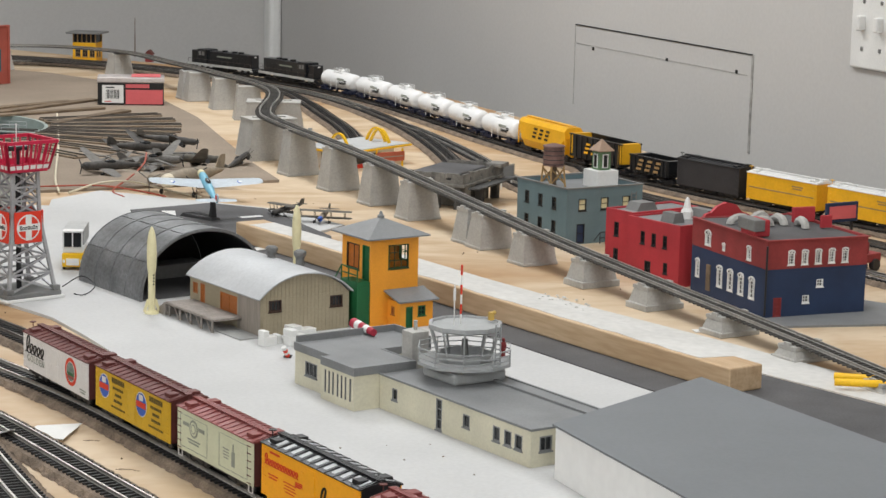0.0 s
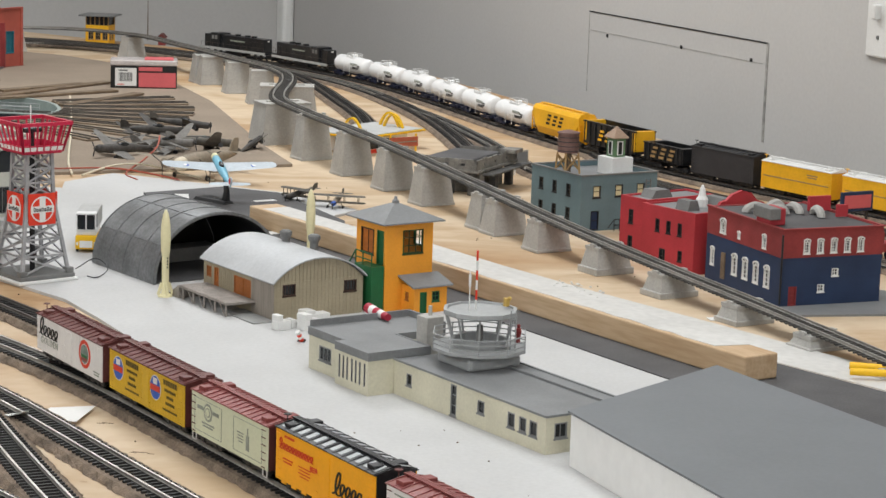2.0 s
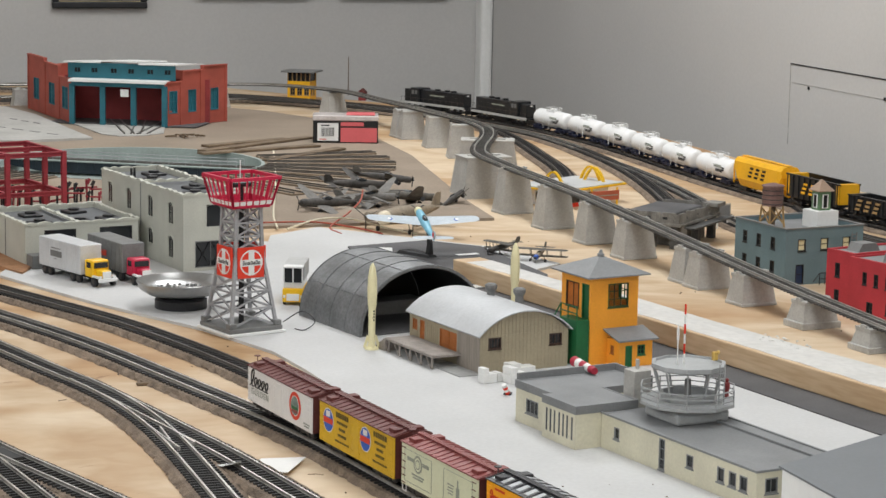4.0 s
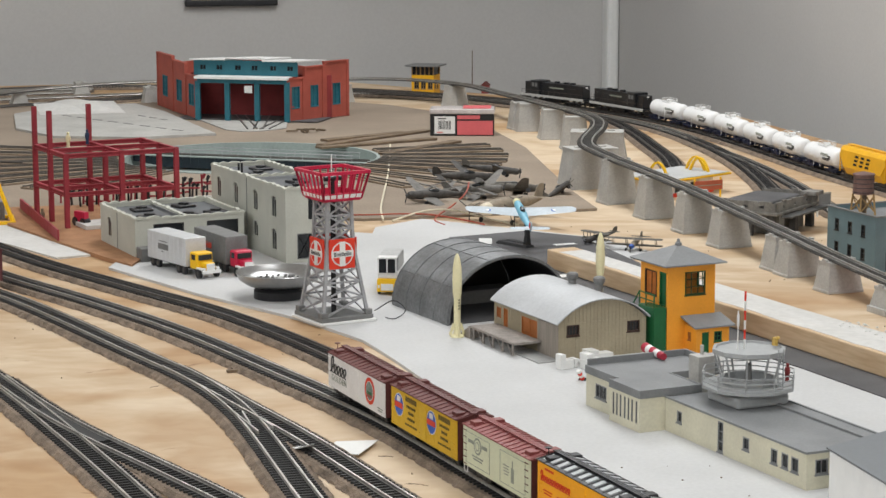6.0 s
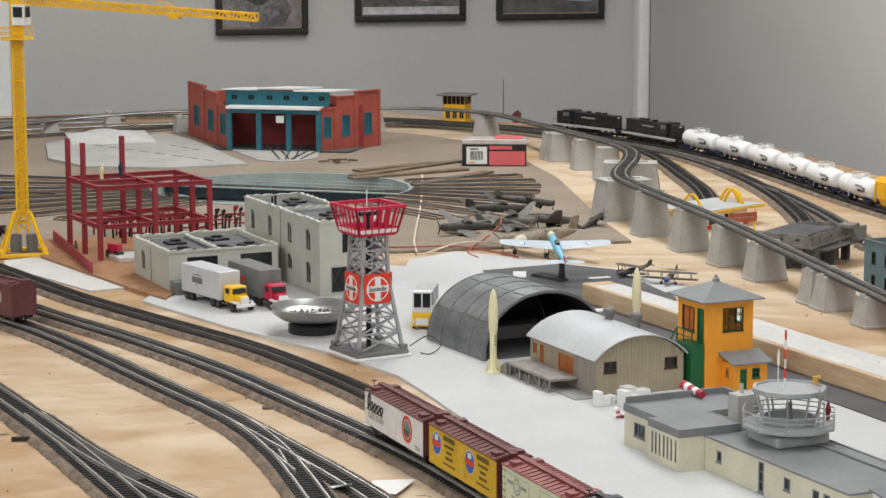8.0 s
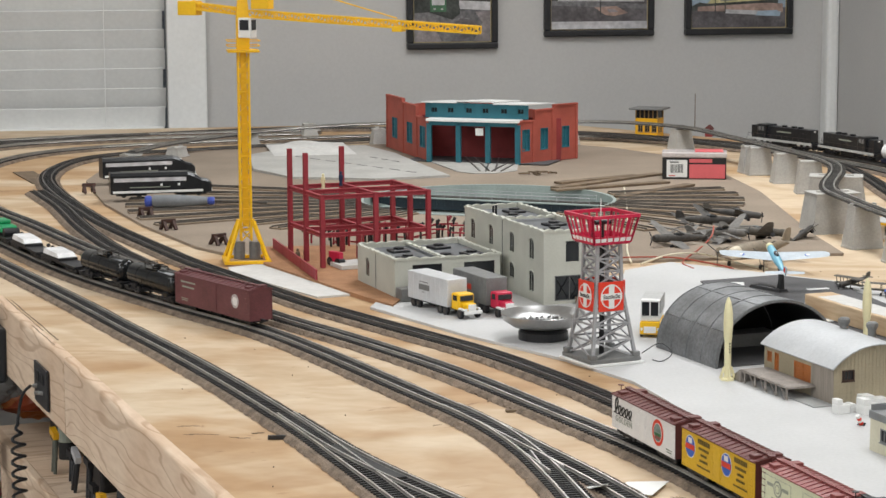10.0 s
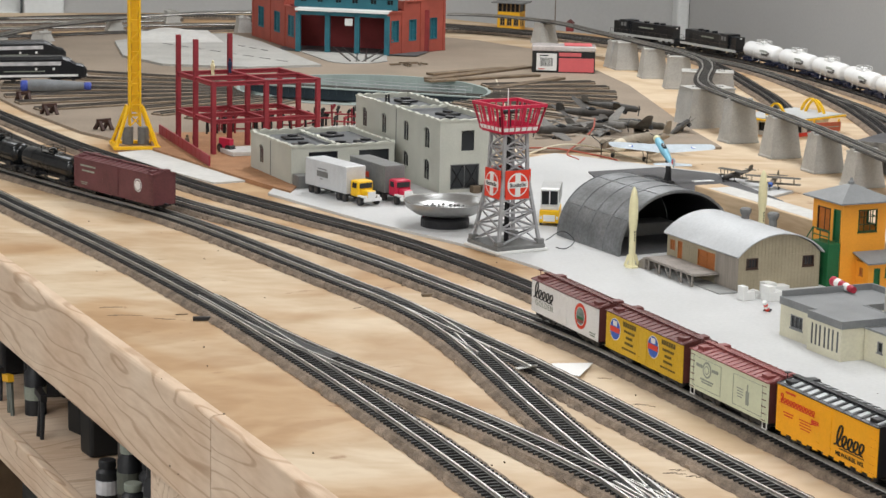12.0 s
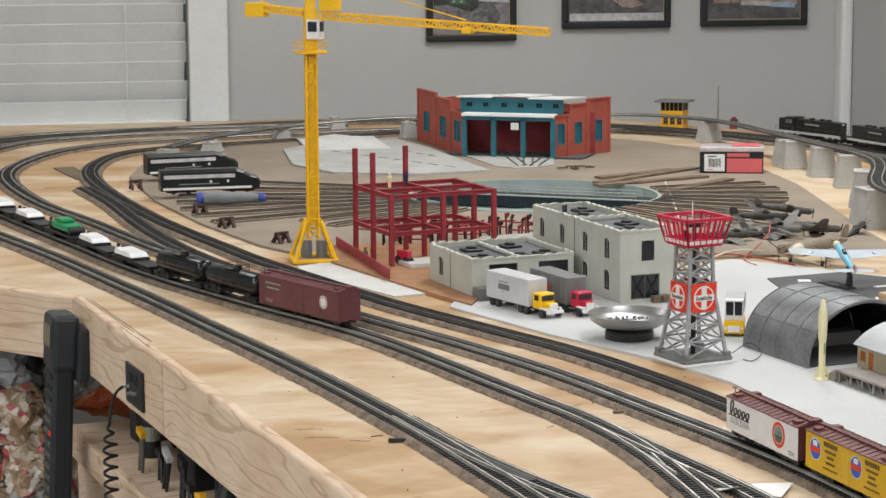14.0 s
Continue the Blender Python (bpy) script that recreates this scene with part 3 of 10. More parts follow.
def fascia(a, b, label):
    a, b = Vector((*a, 0)), Vector((*b, 0))
    d = (b - a)
    out = Vector((d.y, -d.x, 0)).normalized()
    m = Matrix.Translation(a) @ Matrix.Rotation(math.atan2(d.y, d.x), 4, "Z")
    rough = random.Random(int(d.length * 1000))
    rings, n, wear = [], int(d.length / 0.012), 0.5
    for k in range(n + 1):
        wear = min(1.0, max(0.15, wear + rough.uniform(-0.22, 0.22)))
        r = 0.0014 + 0.0042 * wear
        x = d.length * k / n
        rings.append([(x, 0.0115, -0.0885), (x, 0.0115, 0.0002), (x, r, 0.0002), (x, r * 0.45, -r * 0.16), (x, r * 0.14, -r * 0.5), (x, 0.0, -r), (x, 0.0, -0.0875), (x, 0.001, -0.0885)])
    bm = bmesh.new()
    loft(bm, rings)
    bmesh.ops.recalc_face_normals(bm, faces=bm.faces)
    ob = whole("fascia_board", bm, PINE, label, "timber", m, group="edge boards of the table")
    return ob


def edge(y):
    """Front edge of the table at a given y."""
    return (0.0286 - (0.216 if y > 2.0 else 0.2063) * (y - 2.0), y)


fascia(edge(2.826), edge(2.3935), "pine edge board of the table with a dark fixing hole")
fascia(edge(2.3905), edge(1.625), "pine edge board with wavy grain and a knot")
fascia(edge(1.623), edge(0.67), "pine edge board with a rough sanded top edge")
fascia((-0.75, 3.455), (-0.1505, 2.8255), "pine edge board turning the corner of the table")
# Open splits between the edge board and the plies near the corner.
for y0, y1, o in ((2.80, 2.565, 0.0120), (2.79, 2.50, 0.0165), (2.60, 2.47, 0.0060)):
    bm = bmesh.new()
    for k in range(6):
        ya, yb = y0 + (y1 - y0) * k / 6, y0 + (y1 - y0) * (k + 1) / 6
        bar(bm, (edge(ya)[0] + o + 0.0006 * math.sin(k * 2.1), ya, 0.0002), (edge(yb)[0] + o + 0.0006 * math.sin(k * 2.1 + 2.1), yb, 0.0002), 0.0008 + 0.0005 * (k % 2), 0.0005)
    part("edge_split", bm, BROWNWOOD, table)
leg = boxm(-0.02, 0.07, -0.045, 0.045, -0.90, -0.0185, 0.003)
for lx, ly in ((0.4, 0.8), (-0.6, 3.6), (1.6, 0.8), (1.6, 3.9), (0.9, 5.0), (-0.6, 5.0)):
    whole("table_leg", leg.copy(), PINE, "square pine post under the table", "table leg", pose(lx, ly, 0), group="table legs")
leg.free()

# ---- tracks ----
GAUGE = 0.0165
TIE_MESH = None


def tie_mesh():
    global TIE_MESH
    if TIE_MESH is None:
        bm = boxm(-0.0011, 0.0011, -0.0152, 0.0152, 0.0, 0.0018)
        TIE_MESH = bpy.data.meshes.new("tie")
        bm.to_mesh(TIE_MESH)
        bm.free()
        TIE_MESH.materials.append(TIE)
    return TIE_MESH


def roadbed(line, wide, bed):
    """Cork strip with torn, uneven shoulders."""
    rough = random.Random(len(line))
    j = lambda a: rough.uniform(-a, a)
    bm = bmesh.new()
    rings = []
    for p, d, l in sides(spline([tuple(q) for q in line[::3]] + [tuple(line[-1])], 0.005)):
        sec = [(-wide + j(0.0012), 0.0002), (wide + j(0.0012), 0.0002), (wide * 0.93 + j(0.0011), bed * 0.45 + j(0.0005)), (wide * 0.80 + j(0.0009), bed + j(0.00015)), (-wide * 0.80 + j(0.0009), bed + j(0.00015)), (-wide * 0.93 + j(0.0011), bed * 0.45 + j(0.0005))]
        rings.append([p + l * a + Vector((0, 0, u)) for a, u in sec])
    loft(bm, rings)
    return bm


def railway_track(points, label, base=0.0, bed=0.0048, rail=RAIL, bed_mat=CORK, pick=None, wide=0.0235, lift=0.0, deck=False):
    """Two rails on sleepers over a sloped roadbed. pick: (y0, y1) where each sleeper is its own piece."""
    ob = thing("railway_track", label, "railway track", group="tracks on the table")
    fine = spline(points, 0.01)
    fine = [p + Vector((0, 0, base + lift)) for p in fine]
    if bed:
        part("roadbed", roadbed(fine, wide, bed), bed_mat, ob)
    z = bed
    if deck:
        part("deck", ribbon(fine, [(-0.0098, -0.0012), (0.0098, -0.0012), (0.0098, 0.0), (-0.0098, 0.0)]), GREYPLASTIC, ob)
    verts, faces = [], []
    for p, d, l in sides(spline([tuple(q) for q in fine[::4]] + [tuple(fine[-1])], 0.0072)):
        if pick and pick[0] <= p.y <= pick[1]:
            t = new("tie", tie_mesh())
            t.parent = ob
            t.matrix_local = Matrix.Translation(p + Vector((0, 0, z))) @ Matrix.Rotation(math.atan2(d.y, d.x), 4, "Z")
            continue
        k = len(verts)
        for sx, sy, sz in ((-1, -1, 0), (1, -1, 0), (1, 1, 0), (-1, 1, 0), (-1, -1, 1), (1, -1, 1), (1, 1, 1), (-1, 1, 1)):
            verts.append(p + d * (0.0013 * sx) + l * (0.0152 * sy) + Vector((0, 0, z + 0.0018 * sz)))
        faces += [(k + 4, k + 5, k + 6, k + 7), (k, k + 1, k + 5, k + 4), (k + 1, k + 2, k + 6, k + 5), (k + 2, k + 3, k + 7, k + 6), (k + 3, k, k + 4, k + 7)]
    if faces:
        me = bpy.data.meshes.new("ties")
        me.from_pydata(verts, [], faces)
        me.materials.append(DUSTYTIE if deck else TIE)
        ties = new("ties", me)
        ties.parent = ob
        tagged(ties, kind="stuff")
    zr = z + 0.0016
    for s in (-1, 1):
        c = s * GAUGE / 2
        part("rail", ribbon(fine, [(c - 0.0011, zr), (c + 0.0011, zr), (c + 0.0006, zr + 0.0008), (c + 0.0006, zr + 0.0018), (c + 0.0009, zr + 0.0020), (c + 0.0009, zr + 0.0028), (c - 0.0009, zr + 0.0028), (c - 0.0009, zr + 0.0020), (c - 0.0006, zr + 0.0018), (c - 0.0006, zr + 0.0008)]), rail, ob)
    return ob


RT = 0.0092
LINE_A = [(0.556, 1.64), (0.528, 1.8), (0.507, 1.93), (0.486, 2.036), (0.468, 2.112), (0.448, 2.181), (0.406, 2.314), (0.355, 2.42), (0.303, 2.535), (0.243, 2.667), (0.182, 2.845), (0.115, 3.035), (0.077, 3.175), (0.037, 3.318), (-0.008, 3.495), (-0.028, 3.6), (-0.066, 3.8), (-0.1, 4.06), (-0.098, 4.246), (-0.055, 4.44), (0.03, 4.555), (0.19, 4.61), (0.42, 4.7), (0.64, 4.79)]
LINE_B = [(0.66, 0.7), (0.605, 1.05), (0.556, 1.312), (0.528, 1.484), (0.498, 1.662), (0.478, 1.78), (0.446, 1.9), (0.425, 1.97), (0.409, 2.024), (0.394, 2.078), (0.368, 2.17), (0.328, 2.28), (0.283, 2.39), (0.255, 2.455), (0.203, 2.561), (0.132, 2.75), (0.056, 2.965), (-0.014, 3.159), (-0.043, 3.25), (-0.081, 3.379), (-0.122, 3.517), (-0.167, 3.645), (-0.205, 3.787), (-0.246, 4.007), (-0.259, 4.188), (-0.23, 4.374), (-0.139, 4.598), (0.019, 4.724), (0.206, 4.777), (0.462, 4.83), (0.7, 4.85), (1.0, 4.77), (1.19, 4.66), (1.322, 4.468), (1.405, 4.25), (1.47, 4.0), (1.475, 3.754), (1.454, 3.54), (1.445, 3.36), (1.406, 3.075), (1.355, 2.8), (1.36, 2.55), (1.42, 2.25), (1.47, 1.9), (1.5, 1.4)]
LINE_C = [(0.61, 0.72), (0.545, 1.0), (0.476, 1.313), (0.463, 1.39), (0.447, 1.468), (0.43, 1.555), (0.412, 1.656), (0.396, 1.745), (0.366, 1.862), (0.352, 1.926), (0.338, 1.985), (0.319, 2.045), (0.303, 2.093), (0.268, 2.208), (0.237, 2.312), (0.213, 2.385), (0.187, 2.462), (0.148, 2.545), (0.096, 2.642), (0.045, 2.752), (-0.014, 2.88), (-0.072, 3.03), (-0.135, 3.23), (-0.185, 3.385), (-0.265, 3.64), (-0.33, 3.95), (-0.36, 4.35), (-0.25, 4.72), (-0.05, 4.86), (0.2, 4.9), (0.5, 4.93)]
LINE_X = [(0.321, 2.04), (0.338, 1.985), (0.351, 1.922), (0.36, 1.849), (0.364, 1.753), (0.365, 1.663), (0.366, 1.581), (0.368, 1.512), (0.371, 1.43), (0.378, 1.36), (0.395, 1.25), (0.43, 1.08), (0.47, 0.9)]
LINE_D = [(0.36, 0.72), (0.325, 1.0), (0.279, 1.349), (0.265, 1.453), (0.247, 1.566), (0.226, 1.687), (0.206, 1.79), (0.186, 1.891), (0.17, 1.967), (0.146, 2.068), (0.122, 2.163), (0.097, 2.257), (0.071, 2.35), (0.041, 2.45), (0.008, 2.556), (-0.03, 2.69), (-0.095, 2.898), (-0.169, 3.13), (-0.254, 3.365), (-0.33, 3.58), (-0.44, 3.95), (-0.46, 4.4), (-0.35, 4.78), (-0.1, 4.95), (0.2, 4.99), (0.5, 5.0)]
LINE_E = [(0.158, 2.03), (0.172, 1.968), (0.188, 1.902), (0.204, 1.843), (0.221, 1.792), (0.238, 1.751), (0.254, 1.708), (0.269, 1.669), (0.284, 1.627), (0.298, 1.59), (0.312, 1.552), (0.324, 1.511), (0.336, 1.475), (0.347, 1.438), (0.357, 1.399), (0.366, 1.361), (0.385, 1.27), (0.41, 1.15), (0.45, 0.95)]
LINE_FAR = [(1.70, 1.3), (1.69, 1.8), (1.655, 2.25), (1.60, 2.5), (1.548, 2.75), (1.524, 3.0), (1.520, 3.3), (1.530, 3.6), (1.528, 3.85), (1.495, 4.12), (1.42, 4.36), (1.30, 4.58), (1.13, 4.78), (0.95, 4.91), (0.75, 5.00), (0.5, 5.06), (0.3, 5.04), (0.1, 4.98), (-0.1, 4.89), (-0.3, 4.75), (-0.47, 4.5), (-0.56, 4.1), (-0.55, 3.7)]


def eased(points):
    """The same line with small wobbles smoothed away."""
    pts = spline(points, 0.02)
    for turn in range(16):
        pts = [pts[0]] + [(a + b * 2 + c) / 4 for a, b, c in zip(pts, pts[1:], pts[2:])] + [pts[-1]]
    return [(p.x, p.y) for p in pts[::3]] + [(pts[-1].x, pts[-1].y)]


LINE_A, LINE_B, LINE_C, LINE_D, LINE_E, LINE_X = [eased(q) for q in (LINE_A, LINE_B, LINE_C, LINE_D, LINE_E, LINE_X)]
railway_track(LINE_A, "nickel rails on black ties over cork roadbed beside the white boards", lift=0.0002, pick=(1.9, 2.25), rail=RAILDARK)
railway_track(LINE_B, "nickel rails on black ties carrying the beer car train", lift=0.0000, pick=(1.3, 1.75), rail=RAIL)
railway_track(LINE_C, "bright nickel rails on black ties with a turnout", lift=0.0001, pick=(1.3, 1.80), rail=RAIL)
railway_track(LINE_X, "crossover track between two lines on cork roadbed", lift=0.0005, pick=(1.3, 1.8))
railway_track(LINE_D, "front track along the table edge on cork roadbed", lift=0.0003, pick=(1.3, 1.85))
railway_track(LINE_E, "curved siding leaving the front track on cork roadbed", lift=0.0007, pick=(1.35, 1.8))
railway_track([(-0.115, 3.93), (-0.097, 3.84), (-0.070, 3.69), (-0.036, 3.435), (-0.003, 3.245), (0.026, 3.12), (0.06, 3.0), (0.11, 2.83)], "crossover between the two inner tracks beyond the crane", lift=0.0008, rail=RAILDARK)
railway_track(LINE_FAR, "far main line with black ties along the grey wall", lift=0.0004, rail=RAILDARK)
railway_track([(1.40, 4.25), (1.425, 4.05), (1.405, 3.86), (1.370, 3.66), (1.335, 3.47), (1.29, 3.30)], "short curved spur on cork roadbed behind the piers", lift=0.0009, rail=RAILDARK)


def turnout(label, bars, plate=()):
    """Frog and guard rails of a turnout, with the black plate between the rails."""
    ob = thing("turnout", label, "turnout", group="turnouts of the tracks")
    for x0, y0, x1, y1 in bars:
        bm = bmesh.new()
        bar(bm, (x0, y0, 0.0083), (x1, y1, 0.0083), 0.0017, 0.0034)
        part("guard_rail", bm, RAILBRIGHT, ob)
    if plate:
        part("switch_plate", ribbon(spline(plate, 0.008), [(-0.0068, 0.0062), (0.0068, 0.0062), (0.0068, 0.0082), (-0.0068, 0.0082)]), TIE, ob)


turnout("bright frog and guard rails where two sidings meet", ((0.352, 1.383, 0.359, 1.323), (0.381, 1.413, 0.3775, 1.319), (0.373, 1.374, 0.392, 1.301), (0.3665, 1.405, 0.3700, 1.335), (0.360, 1.372, 0.3755, 1.300), (0.386, 1.372, 0.3865, 1.318)))
turnout("bright frog and guard rails of the crossover", ((0.350, 1.845, 0.361, 1.762), (0.359, 1.836, 0.3585, 1.790), (0.366, 1.826, 0.376, 1.776)))
turnout("black plated points of the front siding", (), [(0.190, 1.895), (0.204, 1.843), (0.221, 1.792), (0.234, 1.760)])
railway_track([(1.47, 3.72), (1.455, 3.55), (1.425, 3.36), (1.385, 3.18), (1.345, 3.03), (1.295, 2.86)], "branch track leading to the grey coaling structure", lift=0.0011, rail=RAILDARK)
railway_track([(1.52, 2.95), (1.47, 2.72), (1.50, 2.52), (1.55, 2.33), (1.58, 2.1), (1.60, 1.6)], "parallel track behind the brick factory", lift=0.0013, rail=RAILDARK)
railway_track([(0.62, 4.90), (0.9, 4.84), (1.10, 4.72), (1.25, 4.56), (1.36, 4.36)], "inner back track near the roundhouse", lift=0.0015, rail=RAILDARK)

# ---- sheets on the table ----
AR = 11.2
PIT = (0.655, 3.672, 0.222)


def cut_round(ob, x, y, r):
    """Cuts a round hole through a sheet."""
    bm = bmesh.new()
    bmesh.ops.create_cone(bm, cap_ends=True, segments=72, radius1=r, radius2=r, depth=0.2, matrix=Matrix.Translation((x, y, 0)))
    tool = obj("cutter", bm, BLACK)
    mod = ob.modifiers.new("hole", "BOOLEAN")
    mod.operation, mod.object, mod.solver = "DIFFERENCE", tool, "EXACT"
    me = bpy.data.meshes.new_from_object(ob.evaluated_get(bpy.context.evaluated_depsgraph_get()))
    ob.modifiers.clear()
    ob.data = me
    bpy.data.objects.remove(tool)


def ground_sheet(name, outline, z0, z1, material, label, category="sheet", kind=""):
    return whole(name, sheet(outline, z0, z1), material, label, category, kind=kind)


cut_round(bpy.data.objects["tabletop"], *PIT)
brown = ground_sheet("brown_board", [(0.19, 3.08), (0.40, 3.08), (0.60, 3.0), (0.70, 2.945), (0.87, 2.95), (1.045, 2.96), (1.065, 3.15), (1.15, 3.70), (1.165, 3.95), (1.2, 4.2), (1.08, 4.5), (1.0, 4.6), (0.6, 4.68), (0.30, 4.66), (0.11, 4.51), (0.0, 4.28), (-0.03, 4.1), (0.0, 3.75), (0.06, 3.45), (0.13, 3.2)], 0.0, 0.004, CARD, "large brown board under the engine yard", "board")
cut_round(brown, *PIT)
ground_sheet("foam_board", [(0.318, 2.64), (0.40, 2.44), (0.485, 2.272), (0.53, 2.14), (0.54, 2.05), (0.555, 1.86), (0.578, 1.66), (0.612, 1.3), (0.655, 1.0), (0.70, 0.75), (1.15, 0.75), (1.10, 1.30), (1.045, 1.66), (0.94, 2.05), (0.85, 2.46), (1.0, 2.58), (0.96, 2.72), (0.78, 2.93), (0.70, 2.87), (0.685, 2.82), (0.60, 2.88), (0.40, 2.88), (0.345, 2.72)], 0.0, 0.003, FOAM, "white foam board airfield with dust specks", "board")
ground_sheet("foam_board", [(0.165, 3.0), (0.165, 2.93), (0.205, 2.86), (0.262, 2.73), (0.325, 2.75), (0.24, 3.04)], 0.0, 0.0025, PLASTER, "white plaster strip under the yellow crane", "board")
ground_sheet("runway", [(0.79, 2.46), (0.86, 2.12), (0.912, 1.90), (0.95, 1.69), (1.03, 1.45), (1.13, 1.0), (1.27, 1.0), (1.115, 1.575), (1.06, 1.76), (0.95, 2.2), (0.90, 2.46)], 0.0, 0.0042, ASPHALT, "dark grey runway strip beside the timber", "road")
ground_sheet("apron", [(0.774, 2.753), (0.887, 2.781), (0.944, 2.718), (0.953, 2.5), (0.934, 2.44), (0.88, 2.40), (0.80, 2.46), (0.76, 2.60)], 0.0, 0.0046, ASPHALT, "dark grey aircraft apron with white marks", "road")
ground_sheet("plaster_strip", [(0.90, 2.62), (1.0, 2.36), (1.03, 2.20), (1.062, 2.06), (1.11, 1.88), (1.165, 1.66), (1.30, 1.2), (1.29, 1.0), (1.13, 1.57), (1.07, 1.76), (0.955, 2.2), (0.91, 2.45)], 0.0, 0.0020, PLASTER, "crumbly white plaster strip beyond the timber", "plaster")
marks = [(0.812, 2.709, 0.017, 0.046, -15), (0.86, 2.56, 0.045, 0.012, 70), (0.905, 2.66, 0.03, 0.01, 10), (1.015, 1.575, 0.006, 0.05, AR), (1.035, 1.475, 0.006, 0.05, AR), (1.06, 1.375, 0.006, 0.05, AR), (0.895, 2.42, 0.05, 0.018, 12), (0.845, 2.44, 0.035, 0.016, 12)]
for mx, my, mw, md, mr in marks:
    whole("runway_mark", boxm(-mw / 2, mw / 2, -md / 2, md / 2, 0, 0.0006), WHITE, "white paper mark on the dark runway", "road mark", pose(mx, my, 0.0043, 0, 0, mr), group="runway marks")
bm = boxm(-0.004, 0.034, 0, 0.865, 0, 0.0225, 0.0015)
timber = whole("timber", bm, TIMBER, "long pale timber with white paint on top beside the runway", "timber", pose(1.0115, 1.655, 0.0043, 0, 0, 11.6))
rough = random.Random(9)
out = [(-0.0015 + rough.uniform(0, 0.004), 0.045 + k * 0.0198) for k in range(41)]
bm = bmesh.new()
prism(bm, out + [(0.0325, 0.838), (0.0325, 0.035)], 0.0222, 0.0229)
part("paint_coat", bm, PLASTER, timber, "white overspray on the timber top")
ground_sheet("sand_sheet", [(0.225, 3.17), (0.215, 3.01), (0.318, 2.705), (0.346, 2.637), (0.37, 2.70), (0.345, 2.94), (0.44, 3.0), (0.42, 3.16)], 0.0, 0.0055, DIRT, "brown sanded base of the building site", "base")
ground_sheet("cork_pad", [(1.19, 1.90), (1.33, 1.87), (1.40, 1.93), (1.36, 2.0), (1.22, 2.0)], 0.0, 0.0022, GREYROOF, "grey card base of the brick factory", "base")
# Dust and crumbs on the white boards.
rng = random.Random(5)
bm = bmesh.new()
for k in range(12):
    cx, cy, cs = rng.uniform(0.60, 0.70), rng.uniform(1.35, 1.62), rng.uniform(0.0003, 0.0007)
    box(bm, cx - cs, cx + cs, cy - cs, cy + cs, 0.003, 0.003 + cs)
for k in range(160):
    cx = rng.uniform(0.05, 1.3)
    cy = rng.uniform(1.4, 2.9)
    cs = rng.uniform(0.0003, 0.0006)
    box(bm, cx - cs, cx + cs, cy - cs * 1.6, cy + cs * 1.6, 0.0, 0.0005 + cs)
whole("crumbs", bm, BROWNWOOD, "dark crumbs scattered over the boards", "debris", kind="stuff")
bm = bmesh.new()
for k in range(26):
    cx, cy, cs = rng.gauss(1.055, 0.012), rng.gauss(2.07, 0.03), rng.uniform(0.001, 0.0023)
    lathe(bm, [(cs * 0.6, 0), (cs, cs * 0.3), (cs * 0.5, cs * 0.9)], 6, Matrix.Translation((cx, cy, 0.0015)) @ Matrix.Rotation(rng.uniform(0, 3), 4, "Z"))
whole("plaster_crumbs", bm, PLASTER, "white plaster crumbs beside the timber", "debris", kind="stuff")

# ---- turntable ----
tt = thing("turntable", "round turntable pit with dark girder bridge", "turntable", pose(PIT[0], PIT[1], 0))
n = 72
PITWALL = mat("pale_green_grey_pit", (0.28, 0.325, 0.305), 0.7, fine=300, coarse=25, vary=0.1)
bm = bmesh.new()
pro = [(PIT[2] - 0.001, -0.020), (PIT[2] - 0.001, 0.0050), (PIT[2] - 0.007, 0.0050), (PIT[2] - 0.008, -0.020)]
rings = []
for r, z in pro:
    rings.append([bm.verts.new((r * math.cos(2 * math.pi * k / n), r * math.sin(2 * math.pi * k / n), z)) for k in range(n)])
for a in range(4):
    lo, hi = rings[a], rings[(a + 1) % 4]
    for k in range(n):
        bm.faces.new((lo[k], lo[(k + 1) % n], hi[(k + 1) % n], hi[k]))
part("pit_wall", bm, PITWALL, tt, "pale grey-green pit wall", True)
bm = bmesh.new()
lathe(bm, [(PIT[2] - 0.006, -0.024), (PIT[2] - 0.006, -0.020), (0.03, -0.019), (0.02, -0.017)], 72)
part("pit_floor", bm, PITWALL, tt)
bridge_m = Matrix.Rotation(radians(-31), 4, "Z")
GIRDER = mat("blue_black_girder", (0.012, 0.022, 0.032), 0.5, fine=300, coarse=40, vary=0.2)
for s in (-1, 1):
    bm = bmesh.new()
    loft(bm, [[(x, s * 0.014 - 0.001, zb), (x, s * 0.014 + 0.001, zb), (x, s * 0.014 + 0.001, 0.003), (x, s * 0.014 - 0.001, 0.003)] for x, zb in ((-0.212, -0.007), (-0.15, -0.016), (0.15, -0.016), (0.212, -0.007))])
    for k in range(27):
        x = -0.195 + k * 0.015
        box(bm, x - 0.0006, x + 0.0006, s * 0.014 - 0.002, s * 0.014 + 0.002, -0.008, 0.003)
    bmesh.ops.transform(bm, matrix=bridge_m, verts=bm.verts)
    part("girder", bm, GIRDER, tt)
bm = boxm(-0.213, 0.213, -0.020, 0.020, 0.003, 0.0048)
bmesh.ops.transform(bm, matrix=bridge_m, verts=bm.verts)
part("deck", bm, PITWALL, tt)
for s in (-1, 1):
    bm = bmesh.new()
    for k in range(14):
        x = -0.19 + k * 0.0292
        rod(bm, (x, s * 0.0195, 0.0046), (x, s * 0.0195, 0.0165), 0.0005, 5)
    for z in (0.0105, 0.0165):
        rod(bm, (-0.19, s * 0.0195, z), (0.19, s * 0.0195, z), 0.0005, 5)
    bmesh.ops.transform(bm, matrix=bridge_m, verts=bm.verts)
    part("handrail", bm, LATTICE, tt)
